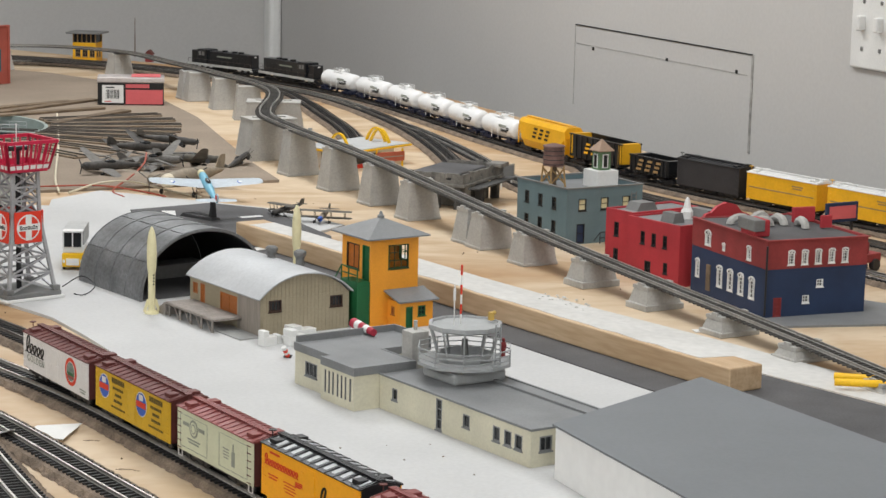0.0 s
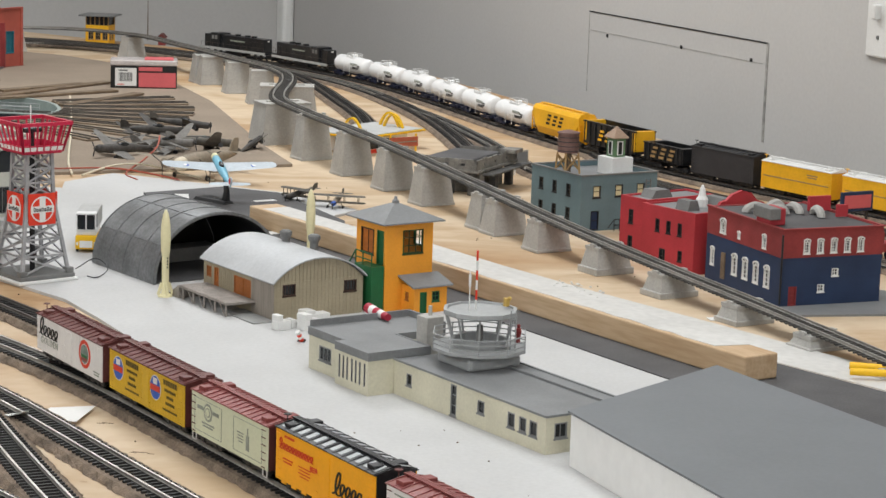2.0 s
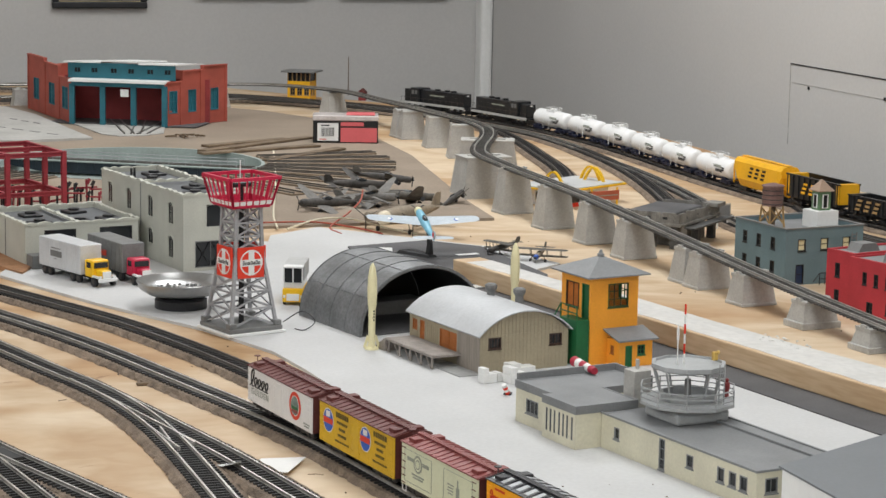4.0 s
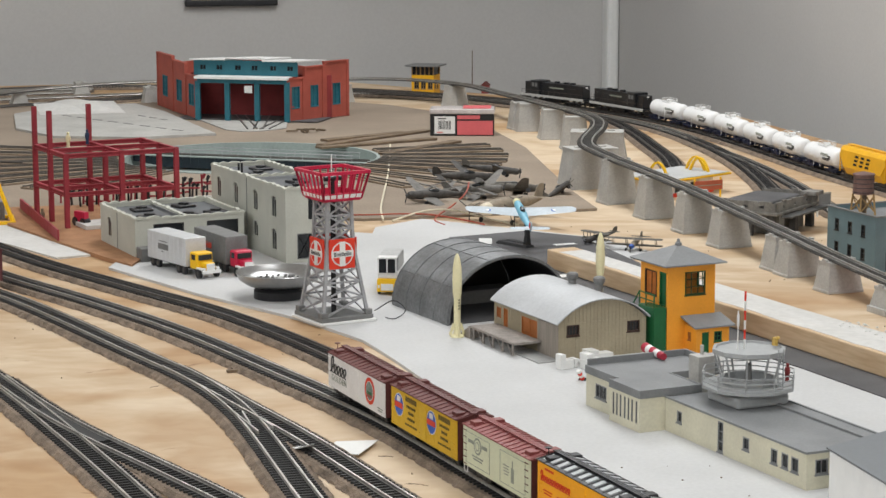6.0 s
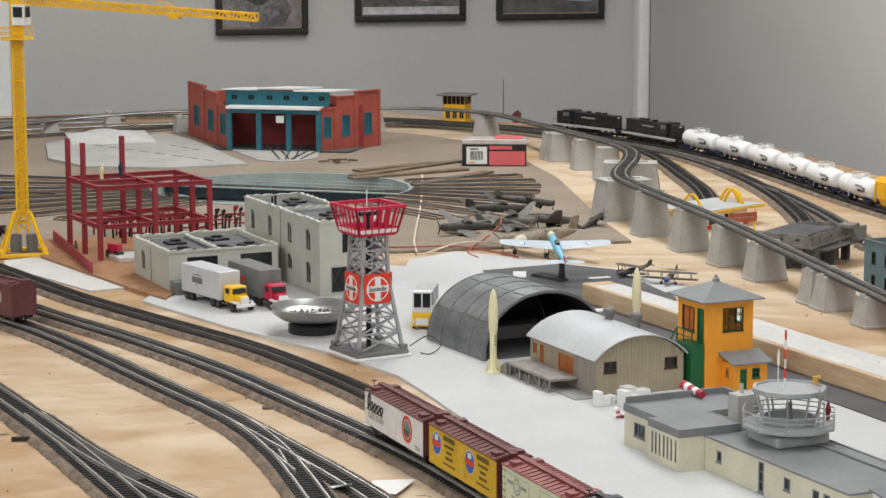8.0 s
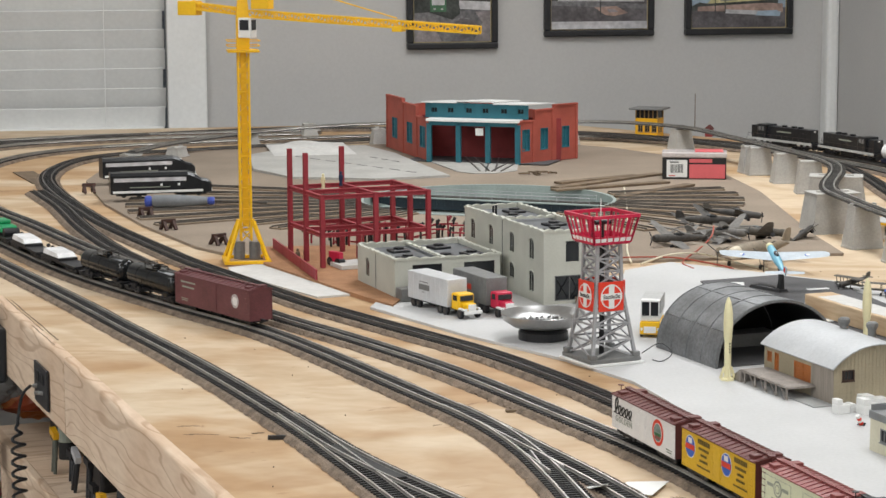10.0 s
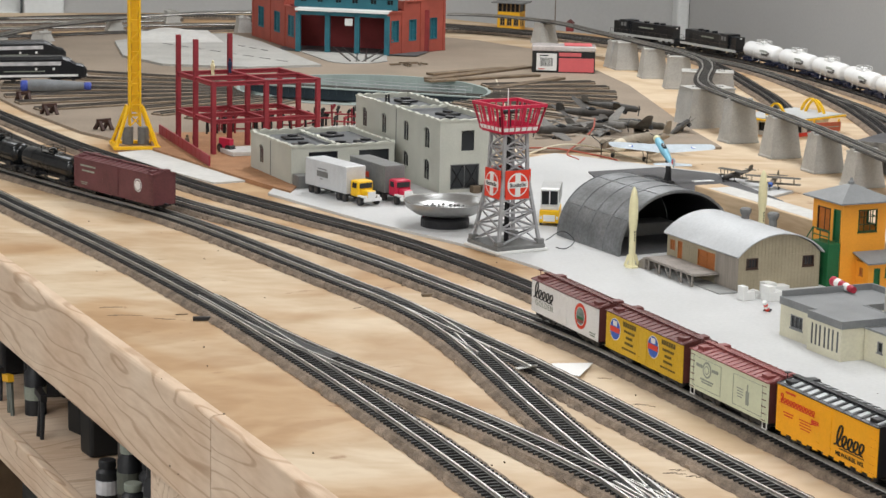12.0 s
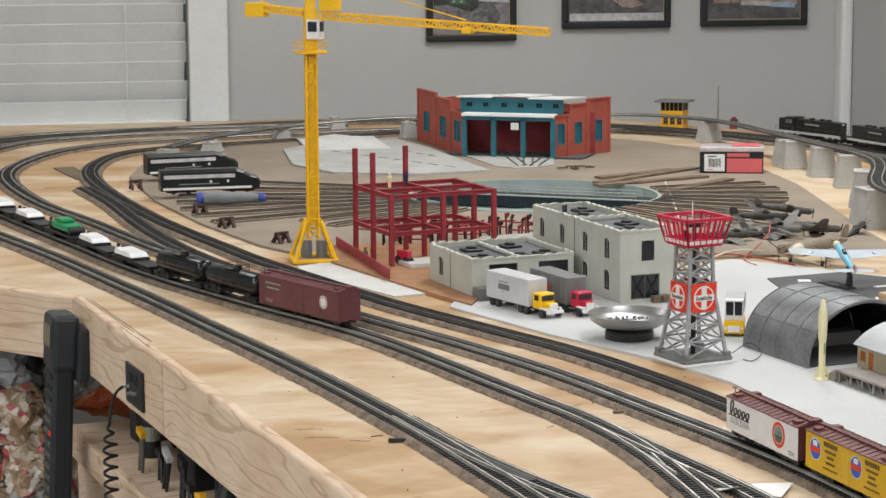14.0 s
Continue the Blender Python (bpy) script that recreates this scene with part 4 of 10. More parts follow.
for s in (-1, 1):
    bm = boxm(-0.213, 0.213, s * GAUGE / 2 - 0.0009, s * GAUGE / 2 + 0.0009, 0.0048, 0.0072)
    bmesh.ops.transform(bm, matrix=bridge_m, verts=bm.verts)
    part("rail", bm, RAILDARK, tt)

STRIPWOOD = mat("dusty_strip_wood", (0.235, 0.180, 0.128), 0.85, fine=300, coarse=30, vary=0.22)


# Stub tracks of plain stained strips fanning from the pit.
def strip_track(a, b, label):
    a, b = Vector((*a, 0.004)), Vector((*b, 0.004))
    d = b - a
    m = Matrix.Translation(a) @ Matrix.Rotation(math.atan2(d.y, d.x), 4, "Z")
    ob = thing("stub_track", label, "track", m, group="stub tracks round the turntable")
    part("strip_bed", boxm(0, d.length, -0.014, 0.014, 0, 0.0030, 0.0006), STRIPWOOD, ob)
    for s in (-1, 1):
        part("rail", boxm(0, d.length, s * 0.00825 - 0.0008, s * 0.00825 + 0.0008, 0.0031, 0.0052), RAILDARK, ob)


for ang in (170, 178, 186, 194, 202, 210, 218, 226):
    c, s = math.cos(radians(ang)), math.sin(radians(ang))
    far = 0.62 if ang < 205 else 0.50
    strip_track((PIT[0] + 0.225 * c, PIT[1] + 0.225 * s), (PIT[0] + far * c, PIT[1] + far * s), "weathered stub track on brown strip")
for ang in (150, 160):
    c, s = math.cos(radians(ang)), math.sin(radians(ang))
    strip_track((PIT[0] + 0.225 * c, PIT[1] + 0.225 * s), (PIT[0] + 0.56 * c, PIT[1] + 0.56 * s), "weathered stub track on brown strip")
for ang in (-68, -58, -48, -38):
    c, s = math.cos(radians(ang)), math.sin(radians(ang))
    strip_track((PIT[0] + 0.225 * c, PIT[1] + 0.225 * s), (PIT[0] + 0.47 * c, PIT[1] + 0.47 * s), "weathered stub track on brown strip")
for ang in (-30, -22, -12, -2, 8):
    c, s = math.cos(radians(ang)), math.sin(radians(ang))
    strip_track((PIT[0] + 0.225 * c, PIT[1] + 0.225 * s), (PIT[0] + 0.44 * c, PIT[1] + 0.44 * s), "weathered stub track on brown strip")
for k, (ax, ay, bx, by) in enumerate(((0.80, 3.80, 1.04, 3.985), (0.79, 3.765, 1.02, 3.85), (0.88, 3.645, 1.05, 3.80), (0.82, 3.87, 0.99, 3.96))):
    m = Matrix.Translation((ax, ay, 0.0042 + 0.0002 * k)) @ Matrix.Rotation(math.atan2(by - ay, bx - ax), 4, "Z")
    whole("wood_strip", boxm(0, math.hypot(bx - ax, by - ay), -0.011, 0.011, 0, 0.004, 0.0006), BROWNWOOD, "loose stained wooden strip on the brown board", "strip", m, group="loose strips")
bm = bmesh.new()
for k in range(9):
    a, l = rng.uniform(0, 3.1), rng.uniform(0.012, 0.03)
    cx, cy = 0.815 + rng.gauss(0, 0.012), 4.03 + rng.gauss(0, 0.012)
    bar(bm, (cx - l / 2 * math.cos(a), cy - l / 2 * math.sin(a), 0.006 + k * 0.0005), (cx + l / 2 * math.cos(a), cy + l / 2 * math.sin(a), 0.0062 + k * 0.0005), 0.003, 0.003)
whole("scrap_pieces", bm, BROWNWOOD, "small heap of dark scrap pieces on the board", "scrap", kind="stuff")

# ---- elevated line on piers ----
def pier(x, y, h, turn, w=0.040, d=0.030):
    ob = thing("bridge_pier", "grey tapered plastic bridge pier with footing", "bridge pier", pose(x, y, 0, 0, 0, turn), group="piers of the elevated line")
    bm = bmesh.new()
    ft = 0.0035 if h > 0.035 else min(0.007, h * 0.25)
    loft(bm, [[(-w * sx / 2, -d * sy / 2, z), (w * sx / 2, -d * sy / 2, z), (w * sx / 2, d * sy / 2, z), (-w * sx / 2, d * sy / 2, z)] for sx, sy, z in ((1.0 + h * 4, 1.0 + h * 3, ft), (0.94, 0.80, h - 0.004), (0.97, 0.86, h - 0.0036), (0.97, 0.86, h))])
    part("shaft", bm, CONCRETE, ob)
    grow = 0.05 if h > 0.035 else 0.13
    e, g2 = w * (1 + grow + h * 4) / 2, d * (1 + grow + h * 3) / 2
    part("footing", boxm(-e, e, -g2, g2, 0, ft + 0.0003, 0.0008), CONCRETE, ob)
    for s in (-1, 1):
        part("clip", boxm(s * w * 0.46 - 0.0015, s * w * 0.46 + 0.0015, -0.004, 0.004, h, h + 0.003), CONCRETE, ob)
    return ob


PIERS = [(1.162, 1.64, 0.0094), (1.155, 1.771, 0.0144), (1.146, 1.89, 0.0194), (1.136, 2.025, 0.0244), (1.128, 2.154, 0.0294), (1.121, 2.29, 0.0354), (1.117, 2.4, 0.0414), (1.116, 2.44, 0.0424), (1.115, 2.62, 0.0484), (1.112, 2.745, 0.0534), (1.104, 2.88, 0.0584), (1.098, 3.03, 0.0634)]
for px, py, ph in PIERS:
    pier(px, py, ph, 8)
for px, py, ph, pt in ((1.236, 3.685, 0.0580, -10), (1.243, 3.845, 0.0550, -4), (1.236, 3.985, 0.0525, 0), (1.234, 4.02, 0.0518, 2), (1.218, 4.48, 0.043, 20), (1.0, 4.60, 0.040, 50), (0.60, 4.70, 0.036, 92), (0.47, 4.92, 0.03, 95), (0.325, 4.735, 0.027, 95), (0.155, 4.50, 0.024, 60), (0.06, 4.42, 0.020, 40)):
    pier(px, py, ph, pt)
def block_pier(x, y, h, turn, w, d, label):
    ob = thing("abutment_block", label, "bridge pier", pose(x, y, 0, 0, 0, turn), group="block piers at the bend")
    bm = bmesh.new()
    loft(bm, [[(-w * k, -d * k, z), (w * k, -d * k, z), (w * k, d * k, z), (-w * k, d * k, z)] for k, z in ((1.22, 0), (1.0, h - 0.003), (1.04, h - 0.0025), (1.04, h))])
    part("block", bm, CONCRETE, ob)
    for sx in (-1, 1):
        part("clip", boxm(sx * w * 0.55 - 0.006, sx * w * 0.55 + 0.006, -0.004, 0.004, h, h + 0.002), CONCRETE, ob)


block_pier(1.112, 3.205, 0.0622, 4, 0.036, 0.024, "large grey tapered block pier under the bend")
block_pier(1.196, 3.430, 0.0612, -20, 0.042, 0.024, "second grey block pier behind the bend")
ELEV = [(1.185, 1.3, 0.001), (1.172, 1.52, 0.005), (1.162, 1.64, 0.0094), (1.155, 1.771, 0.0144), (1.146, 1.89, 0.0194), (1.136, 2.025, 0.0244), (1.128, 2.154, 0.0294), (1.121, 2.29, 0.0354), (1.1165, 2.42, 0.0418), (1.115, 2.62, 0.0484), (1.112, 2.745, 0.0534), (1.104, 2.88, 0.0584), (1.097, 2.98, 0.0615), (1.095, 3.06, 0.0632), (1.101, 3.165, 0.0632), (1.114, 3.229, 0.063), (1.14, 3.302, 0.0625), (1.17, 3.372, 0.062), (1.202, 3.447, 0.0615), (1.233, 3.538, 0.0608), (1.247, 3.61, 0.06), (1.255, 3.68, 0.0585), (1.258, 3.77, 0.0568), (1.253, 3.87, 0.0552), (1.25, 4.03, 0.0522), (1.242, 4.2, 0.0493), (1.225, 4.45, 0.0455), (1.13, 4.63, 0.043), (1.0, 4.7, 0.0405), (0.8, 4.76, 0.038), (0.6, 4.78, 0.0365), (0.47, 4.76, 0.034), (0.325, 4.72, 0.0275), (0.155, 4.56, 0.0245), (0.06, 4.42, 0.0205)]
railway_track([(x, y, z + 0.0012) for x, y, z in ELEV], "elevated dark track climbing on grey piers", base=0.0, bed=0.0, rail=RAIL, deck=True)

# ---- buildings ----
def side_frame(side, w, d):
    if side == "front":
        return Matrix.Identity(4), w
    if side == "left":
        return Matrix.Translation((0, d, 0)) @ Matrix.Rotation(radians(-90), 4, "Z"), d
    if side == "right":
        return Matrix.Translation((w, 0, 0)) @ Matrix.Rotation(radians(90), 4, "Z"), d
    return Matrix.Translation((w, d, 0)) @ Matrix.Rotation(radians(180), 4, "Z"), w


def window_unit(parent, hole, m, t, frame_mat, pane_mat=None, bars=(1, 1), sill=True, name="window", proud=0.0):
    x0, x1, z0, z1 = hole
    f = min(0.0011, (x1 - x0) * 0.16)
    bm = bmesh.new()
    ya, yb = -proud, t * 0.75
    for q in ((x0, x0 + f, z0, z1), (x1 - f, x1, z0, z1), (x0 + f, x1 - f, z0, z0 + f), (x0 + f, x1 - f, z1 - f, z1)):
        box(bm, q[0], q[1], ya, yb, q[2], q[3])
    for k in range(1, bars[0] + 1):
        c = x0 + (x1 - x0) * k / (bars[0] + 1)
        box(bm, c - f * 0.3, c + f * 0.3, t * 0.3, t * 0.7, z0 + f, z1 - f)
    for k in range(1, bars[1] + 1):
        c = z0 + (z1 - z0) * k / (bars[1] + 1)
        box(bm, x0 + f, x1 - f, t * 0.3, t * 0.7, c - f * 0.3, c + f * 0.3)
    if sill:
        box(bm, x0 - f * 0.6, x1 + f * 0.6, -0.0008, t * 0.3, z0 - f, z0)
    bmesh.ops.transform(bm, matrix=m, verts=bm.verts)
    ob = part(name, bm, frame_mat, parent)
    if pane_mat:
        bm = boxm(x0, x1, t * 0.55, t * 0.65, z0, z1)
        bmesh.ops.transform(bm, matrix=m, verts=bm.verts)
        part("pane", bm, pane_mat, ob)
    return ob


def walls(parent, w, d, h, t, material, holes, names=("front", "left", "right", "back"), at=(0, 0, 0)):
    """Four walls with openings cut through; returns each side's frame."""
    frames = {}
    for side in names:
        m, run = side_frame(side, w, d)
        m = Matrix.Translation(at) @ m
        bm = bmesh.new()
        cut = holes.get(side, [])
        if side in ("left", "right"):
            cut = [(max(a, t), min(b, run - t), c, e) for a, b, c, e in cut]
            bm2 = Matrix.Translation((t, 0, 0))
            panel(bm, run - 2 * t, h, t, [(a - t, b - t, c, e) for a, b, c, e in cut], m @ bm2)
        else:
            panel(bm, run, h, t, cut, m)
        part("wall", bm, material, parent)
        frames[side] = m
    return frames


# Airport terminal with control tower.
term = thing("airport_terminal", "cream airport terminal with grey flat roof and control tower", "airport terminal", pose(0.744, 1.499, 0.003, 0, 0, AR))
T = 0.002
hl = [(0.019, 0.027, 0.0115, 0.0215), (0.0835, 0.092, 0.0015, 0.0270), (0.121, 0.1305, 0.0120, 0.0225), (0.1615, 0.171, 0.0105, 0.0225), (0.1765, 0.186, 0.0105, 0.0225), (0.190, 0.200, 0.0105, 0.0225)]
hf = [(0.008, 0.020, 0.0115, 0.0235), (0.040, 0.052, 0.0115, 0.0235)]
fr = walls(term, 0.085, 0.211, 0.0285, T, CREAM, {"left": hl, "front": hf})
for q in hl:
    window_unit(term, q, fr["left"], T, GREYROOF, DARKGLASS, (0, 2 if q[3] > 0.026 else 0))
for q in hf:
    window_unit(term, q, fr["front"], T, GREYROOF, DARKGLASS, (1, 0))
part("roof", boxm(0.0, 0.085, 0.0, 0.211, 0.0286, 0.0294), GREYROOF, term)
for q in ((-0.0012, 0.0006, -0.0012, 0.211), (0.084, 0.0862, -0.0012, 0.211), (0.0006, 0.084, -0.0012, 0.0006)):
    part("parapet", boxm(q[0], q[1], q[2], q[3], 0.0287, 0.0306, 0.0003), GREYROOF, term)
part("roof_strip", boxm(0.066, 0.070, 0.004, 0.150, 0.0294, 0.0315, 0.0004), GREYROOF, term)
h2 = [(0.0055 + k * 0.0062 + (k // 3) * 0.0012, 0.0082 + k * 0.0062 + (k // 3) * 0.0012, 0.007, 0.0265) for k in range(7)]
fr2 = walls(term, 0.060, 0.052, 0.0295, T, CREAM, {"left": h2}, at=(-0.025, 0.2115, 0))
for q in h2:
    window_unit(term, q, fr2["left"], T, GREYROOF, DARKGLASS, (0, 0), sill=False)
h3 = [(0.017, 0.037, 0.011, 0.0235)]
fr3 = walls(term, 0.1025, 0.057, 0.0295, T, CREAM, {"left": h3}, at=(-0.0165, 0.264, 0))
window_unit(term, h3[0], fr3["left"], T, GREYROOF, DARKGLASS, (2, 0))
bm = bmesh.new()
prism(bm, [(-0.025, 0.2115), (0.035, 0.2115), (0.035, 0.264), (0.086, 0.264), (0.086, 0.321), (-0.0165, 0.321), (-0.0165, 0.264), (-0.025, 0.264)], 0.0297, 0.0362)
part("roof", bm, GREYROOF, term)
for q in ((-0.0175, -0.0155, 0.264, 0.322), (-0.0155, 0.087, 0.320, 0.322), (0.085, 0.087, 0.264, 0.320), (-0.026, -0.024, 0.2105, 0.2635), (-0.024, 0.036, 0.2105, 0.2125), (0.034, 0.036, 0.2125, 0.263)):
    part("parapet", boxm(q[0], q[1], q[2], q[3], 0.0296, 0.0420 if q[3] > 0.3195 and q[0] > -0.016 else 0.0368, 0.0003), GREYROOF, term)
part("chimney", boxm(0.039, 0.056, 0.222, 0.238, 0.020, 0.0578, 0.0006), CONCRETE, term)
bm = bmesh.new()
rod(bm, (0.048, 0.231, 0.0575), (0.048, 0.231, 0.066), 0.0017, 8)
part("flue", bm, CONCRETE, term)
TWR = mat("pale_grey_tower_plastic", (0.35, 0.36, 0.36), 0.55, fine=300, coarse=30, vary=0.07)
cx, cy = 0.053, 0.165
ctrl = part("control_tower", boxm(cx - 0.026, cx + 0.026, cy - 0.024, cy + 0.024, 0.0294, 0.040, 0.003), TWR, term, "pale grey glazed control tower")


def ngon(r, z, n=10, off=0.5):
    return [(cx + r * math.cos(2 * math.pi * (k + off) / n), cy + r * math.sin(2 * math.pi * (k + off) / n), z) for k in range(n)]


bm = bmesh.new()
loft(bm, [ngon(0.026, 0.0395), ngon(0.036, 0.0425), ngon(0.040, 0.0425), ngon(0.040, 0.0450)])
part("balcony", bm, TWR, ctrl)
for z in (0.0478, 0.0520, 0.0562):
    bm = bmesh.new()
    rings = [[bm.verts.new(p) for p in ngon(r, zz)] for r, zz in ((0.0392, z), (0.0400, z), (0.0400, z + 0.0009), (0.0392, z + 0.0009))]
    for j in range(4):
        for k in range(10):
            bm.faces.new((rings[j][k], rings[j][(k + 1) % 10], rings[(j + 1) % 4][(k + 1) % 10], rings[(j + 1) % 4][k]))
    part("railing", bm, TWR, ctrl)
for a in ngon(0.0395, 0.0445):
    bm = bmesh.new()
    rod(bm, a, (a[0], a[1], 0.0571), 0.0005, 5)
    part("railing_post", bm, TWR, ctrl)
bm = bmesh.new()
loft(bm, [ngon(0.022, 0.0448), ngon(0.0235, 0.0515), ngon(0.021, 0.0515), ngon(0.020, 0.0448)])
part("cab_base", bm, TWR, ctrl)
for a, b in zip(ngon(0.0235, 0.0513), ngon(0.0295, 0.0715)):
    bm = bmesh.new()
    bar(bm, a, b, 0.0013, 0.0013)
    part("mullion", bm, TWR, ctrl)
bm = bmesh.new()
loft(bm, [ngon(0.0295, 0.0713), ngon(0.0315, 0.0725), ngon(0.0315, 0.0760), ngon(0.0285, 0.0764), ngon(0.0280, 0.0745)])
part("cab_roof", bm, TWR, ctrl)
bm = bmesh.new()
rod(bm, (cx, cy, 0.045), (cx, cy, 0.0625), 0.0035, 8, 0.0025)
part("console", bm, GREYPLASTIC, ctrl)
for k in range(6):
    bm = bmesh.new()
    rod(bm, (cx - 0.002, cy + 0.004, 0.0745 + k * 0.0082), (cx - 0.002, cy + 0.004, 0.0827 + k * 0.0082), 0.0009, 8)
    part("mast_band", bm, SIGNRED if k % 2 else WHITE, ctrl)
bm = bmesh.new()
rod(bm, (cx - 0.010, cy + 0.002, 0.074), (cx - 0.010, cy + 0.002, 0.108), 0.0005, 6)
rod(bm, (cx - 0.010, cy + 0.002, 0.095), (cx - 0.010, cy + 0.002, 0.105), 0.0011, 6)
part("antenna", bm, WHITE, ctrl)
bm = bmesh.new()
box(bm, cx + 0.021, cx + 0.0252, cy - 0.006, cy - 0.002, 0.0764, 0.0836, 0.0006)
bmesh.ops.create_icosphere(bm, subdivisions=2, radius=0.0018, matrix=Matrix.Translation((cx + 0.0250, cy - 0.0055, 0.0830)))
part("beacon", bm, mat("ochre_beacon", (0.55, 0.36, 0.09), 0.5, vary=0.1), ctrl)
bm = bmesh.new()
for s in (-0.0025, 0.0025):
    rod(bm, (cx + 0.012 + s, cy - 0.030, 0.045), (cx + 0.012 + s, cy - 0.030, 0.079), 0.0006, 5)
for k in range(7):
    rod(bm, (cx + 0.0095, cy - 0.030, 0.049 + k * 0.0045), (cx + 0.0145, cy - 0.030, 0.049 + k * 0.0045), 0.0005, 5)
part("ladder", bm, TWR, ctrl)


def figurine(x, y, z, colour, label, size=1.0):
    bm = bmesh.new()
    lathe(bm, [(0.0024, 0.0), (0.0022, 0.006), (0.0030, 0.009), (0.0034, 0.013), (0.0026, 0.0160), (0.0012, 0.0166), (0.0020, 0.0182), (0.0018, 0.0200), (0.0006, 0.0208)], 10)
    whole("figurine", bm, colour, label, "figurine", pose(x, y, z) @ Matrix.Scale(size, 4), group="tiny model figurines")


SOCKRED = mat("dark_red_sock", (0.40, 0.025, 0.05), 0.6, vary=0.1)
# Windsock on the terminal roof.
sock = thing("windsock", "red and white striped windsock lying on the roof", "windsock", look((0.7345, 1.850, 0.0440), (0.738, 1.81, 0.0433)) @ pose(0, 0, 0, 0, 180, 0))
for k in range(5):
    bm = bmesh.new()
    r0, r1 = 0.0047 - k * 0.0003, 0.0047 - (k + 1) * 0.0003
    lathe(bm, [(r0, k * 0.0080), (r1, (k + 1) * 0.0080)], 16)
    part("band", bm, SOCKRED if k % 2 == 0 else WHITE, sock, smooth=True)

# White model building with grey roof.
wb = thing("card_building", "white card building shell with flat grey roof", "building", pose(0, 0, 0.003))
out = [(0.749, 1.468), (0.749, 1.07), (0.98, 1.07), (0.926, 1.564)]
bm = bmesh.new()
prism(bm, out, 0.0, 0.0405)
part("wall", bm, WHITEPAINT, wb)
bm = bmesh.new()
prism(bm, [(0.7465, 1.469), (0.7465, 1.066), (0.983, 1.066), (0.929, 1.568)], 0.0405, 0.0420)
part("roof", bm, mat("flat_grey_card", (0.165, 0.175, 0.185), 0.6, fine=300, coarse=12, vary=0.04), wb)

# Open hangar.
hg = thing("hangar", "open dark steel arched aircraft hangar", "hangar", pose(0.632, 2.188, 0.003, 0, 0, 13.5))
HW, HH, HL = 0.151, 0.0690, 0.135
def arch(r_in, y):
    return [(HW / 2 - (HW / 2 - r_in) * math.cos(math.pi * k / 28), y, (HH - r_in) * math.sin(math.pi * k / 28) ** 0.92) for k in range(29)]
bm = bmesh.new()
for y0, y1 in ((0.0, HL),):
    o0, o1, i0, i1 = arch(0, y0), arch(0, y1), arch(0.0022, y0), arch(0.0022, y1)
    vs = [[bm.verts.new(p) for p in q] for q in (o0, o1, i1, i0)]
    for k in range(28):
        for a in range(4):
            lo, hi = vs[a], vs[(a + 1) % 4]
            bm.faces.new((lo[k], lo[k + 1], hi[k + 1], hi[k]))
    for e in (0, 28):
        bm.faces.new([vs[a][e] for a in range(4)])
part("shell", bm, GUNMETAL, hg, "", True)
# Black inner skin added to stand for the shade deep inside the hangar.
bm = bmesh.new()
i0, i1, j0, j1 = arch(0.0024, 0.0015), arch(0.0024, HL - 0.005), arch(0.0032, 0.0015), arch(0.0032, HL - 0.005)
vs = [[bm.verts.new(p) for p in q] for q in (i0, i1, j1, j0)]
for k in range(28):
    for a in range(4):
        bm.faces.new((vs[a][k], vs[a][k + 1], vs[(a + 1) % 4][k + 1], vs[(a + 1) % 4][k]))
part("lining", bm, BLACK, hg, "added black skin for the hangar's inner shade", True)
for k in range(5):
    bm = bmesh.new()
    y = 0.001 + k * (HL - 0.003) / 4
    q0, q1 = arch(-0.0007, y), arch(-0.0007, y + 0.0012)
    q2, q3 = arch(0.0004, y), arch(0.0004, y + 0.0012)
    vs = [[bm.verts.new(p) for p in q] for q in (q0, q1, q3, q2)]
    for j in range(28):
        for a in range(4):
            bm.faces.new((vs[a][j], vs[a][j + 1], vs[(a + 1) % 4][j + 1], vs[(a + 1) % 4][j]))
    part("rib", bm, GUNMETAL, hg)
for ang in (5, 11, 17, 23):
    bm = bmesh.new()
    p = arch(-0.0004, 0)[ang]
    bar(bm, (p[0], 0.0, p[2]), (p[0], HL, p[2]), 0.0005, 0.0005)
    part("seam", bm, GUNMETAL, hg)
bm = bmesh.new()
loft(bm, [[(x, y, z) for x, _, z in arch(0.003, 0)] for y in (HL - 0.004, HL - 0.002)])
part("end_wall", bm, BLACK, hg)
part("floor_slab", boxm(0.003, HW - 0.003, 0.001, HL - 0.004, 0.0003, 0.0013), ASPHALT, hg)
part("workbench", boxm(0.06, 0.13, 0.09, 0.12, 0.0013, 0.016, 0.001), GREYPLASTIC, hg)

# Arched-roof freight shed.
sh = thing("freight_shed", "tan freight shed with silver arched roof and platform", "shed", pose(0.695, 1.993, 0.003, 0, 0, AR))
SW, SD, SE, ST = 0.098, 0.142, 0.0365, 0.0585
DARKBROWN = mat("dark_brown_frame", (0.045, 0.022, 0.014), 0.6, vary=0.15)
fh = [(0.0085, 0.0225, 0.0235, 0.0345), (0.0765, 0.0905, 0.0225, 0.0335)]
lh = [(0.006, 0.016, 0.020, 0.031), (0.0215, 0.031, 0.0085, 0.032), (0.062, 0.096, 0.009, 0.031)]
fr = walls(sh, SW, SD, SE, 0.002, TAN, {"front": fh, "left": lh})
for q in fh:
    window_unit(sh, q, fr["front"], 0.002, DARKBROWN, DARKGLASS, (3, 0), proud=0.0006)
DOORBROWN = mat("orange_brown_door", (0.36, 0.12, 0.03), 0.6, fine=400, coarse=40, vary=0.15)
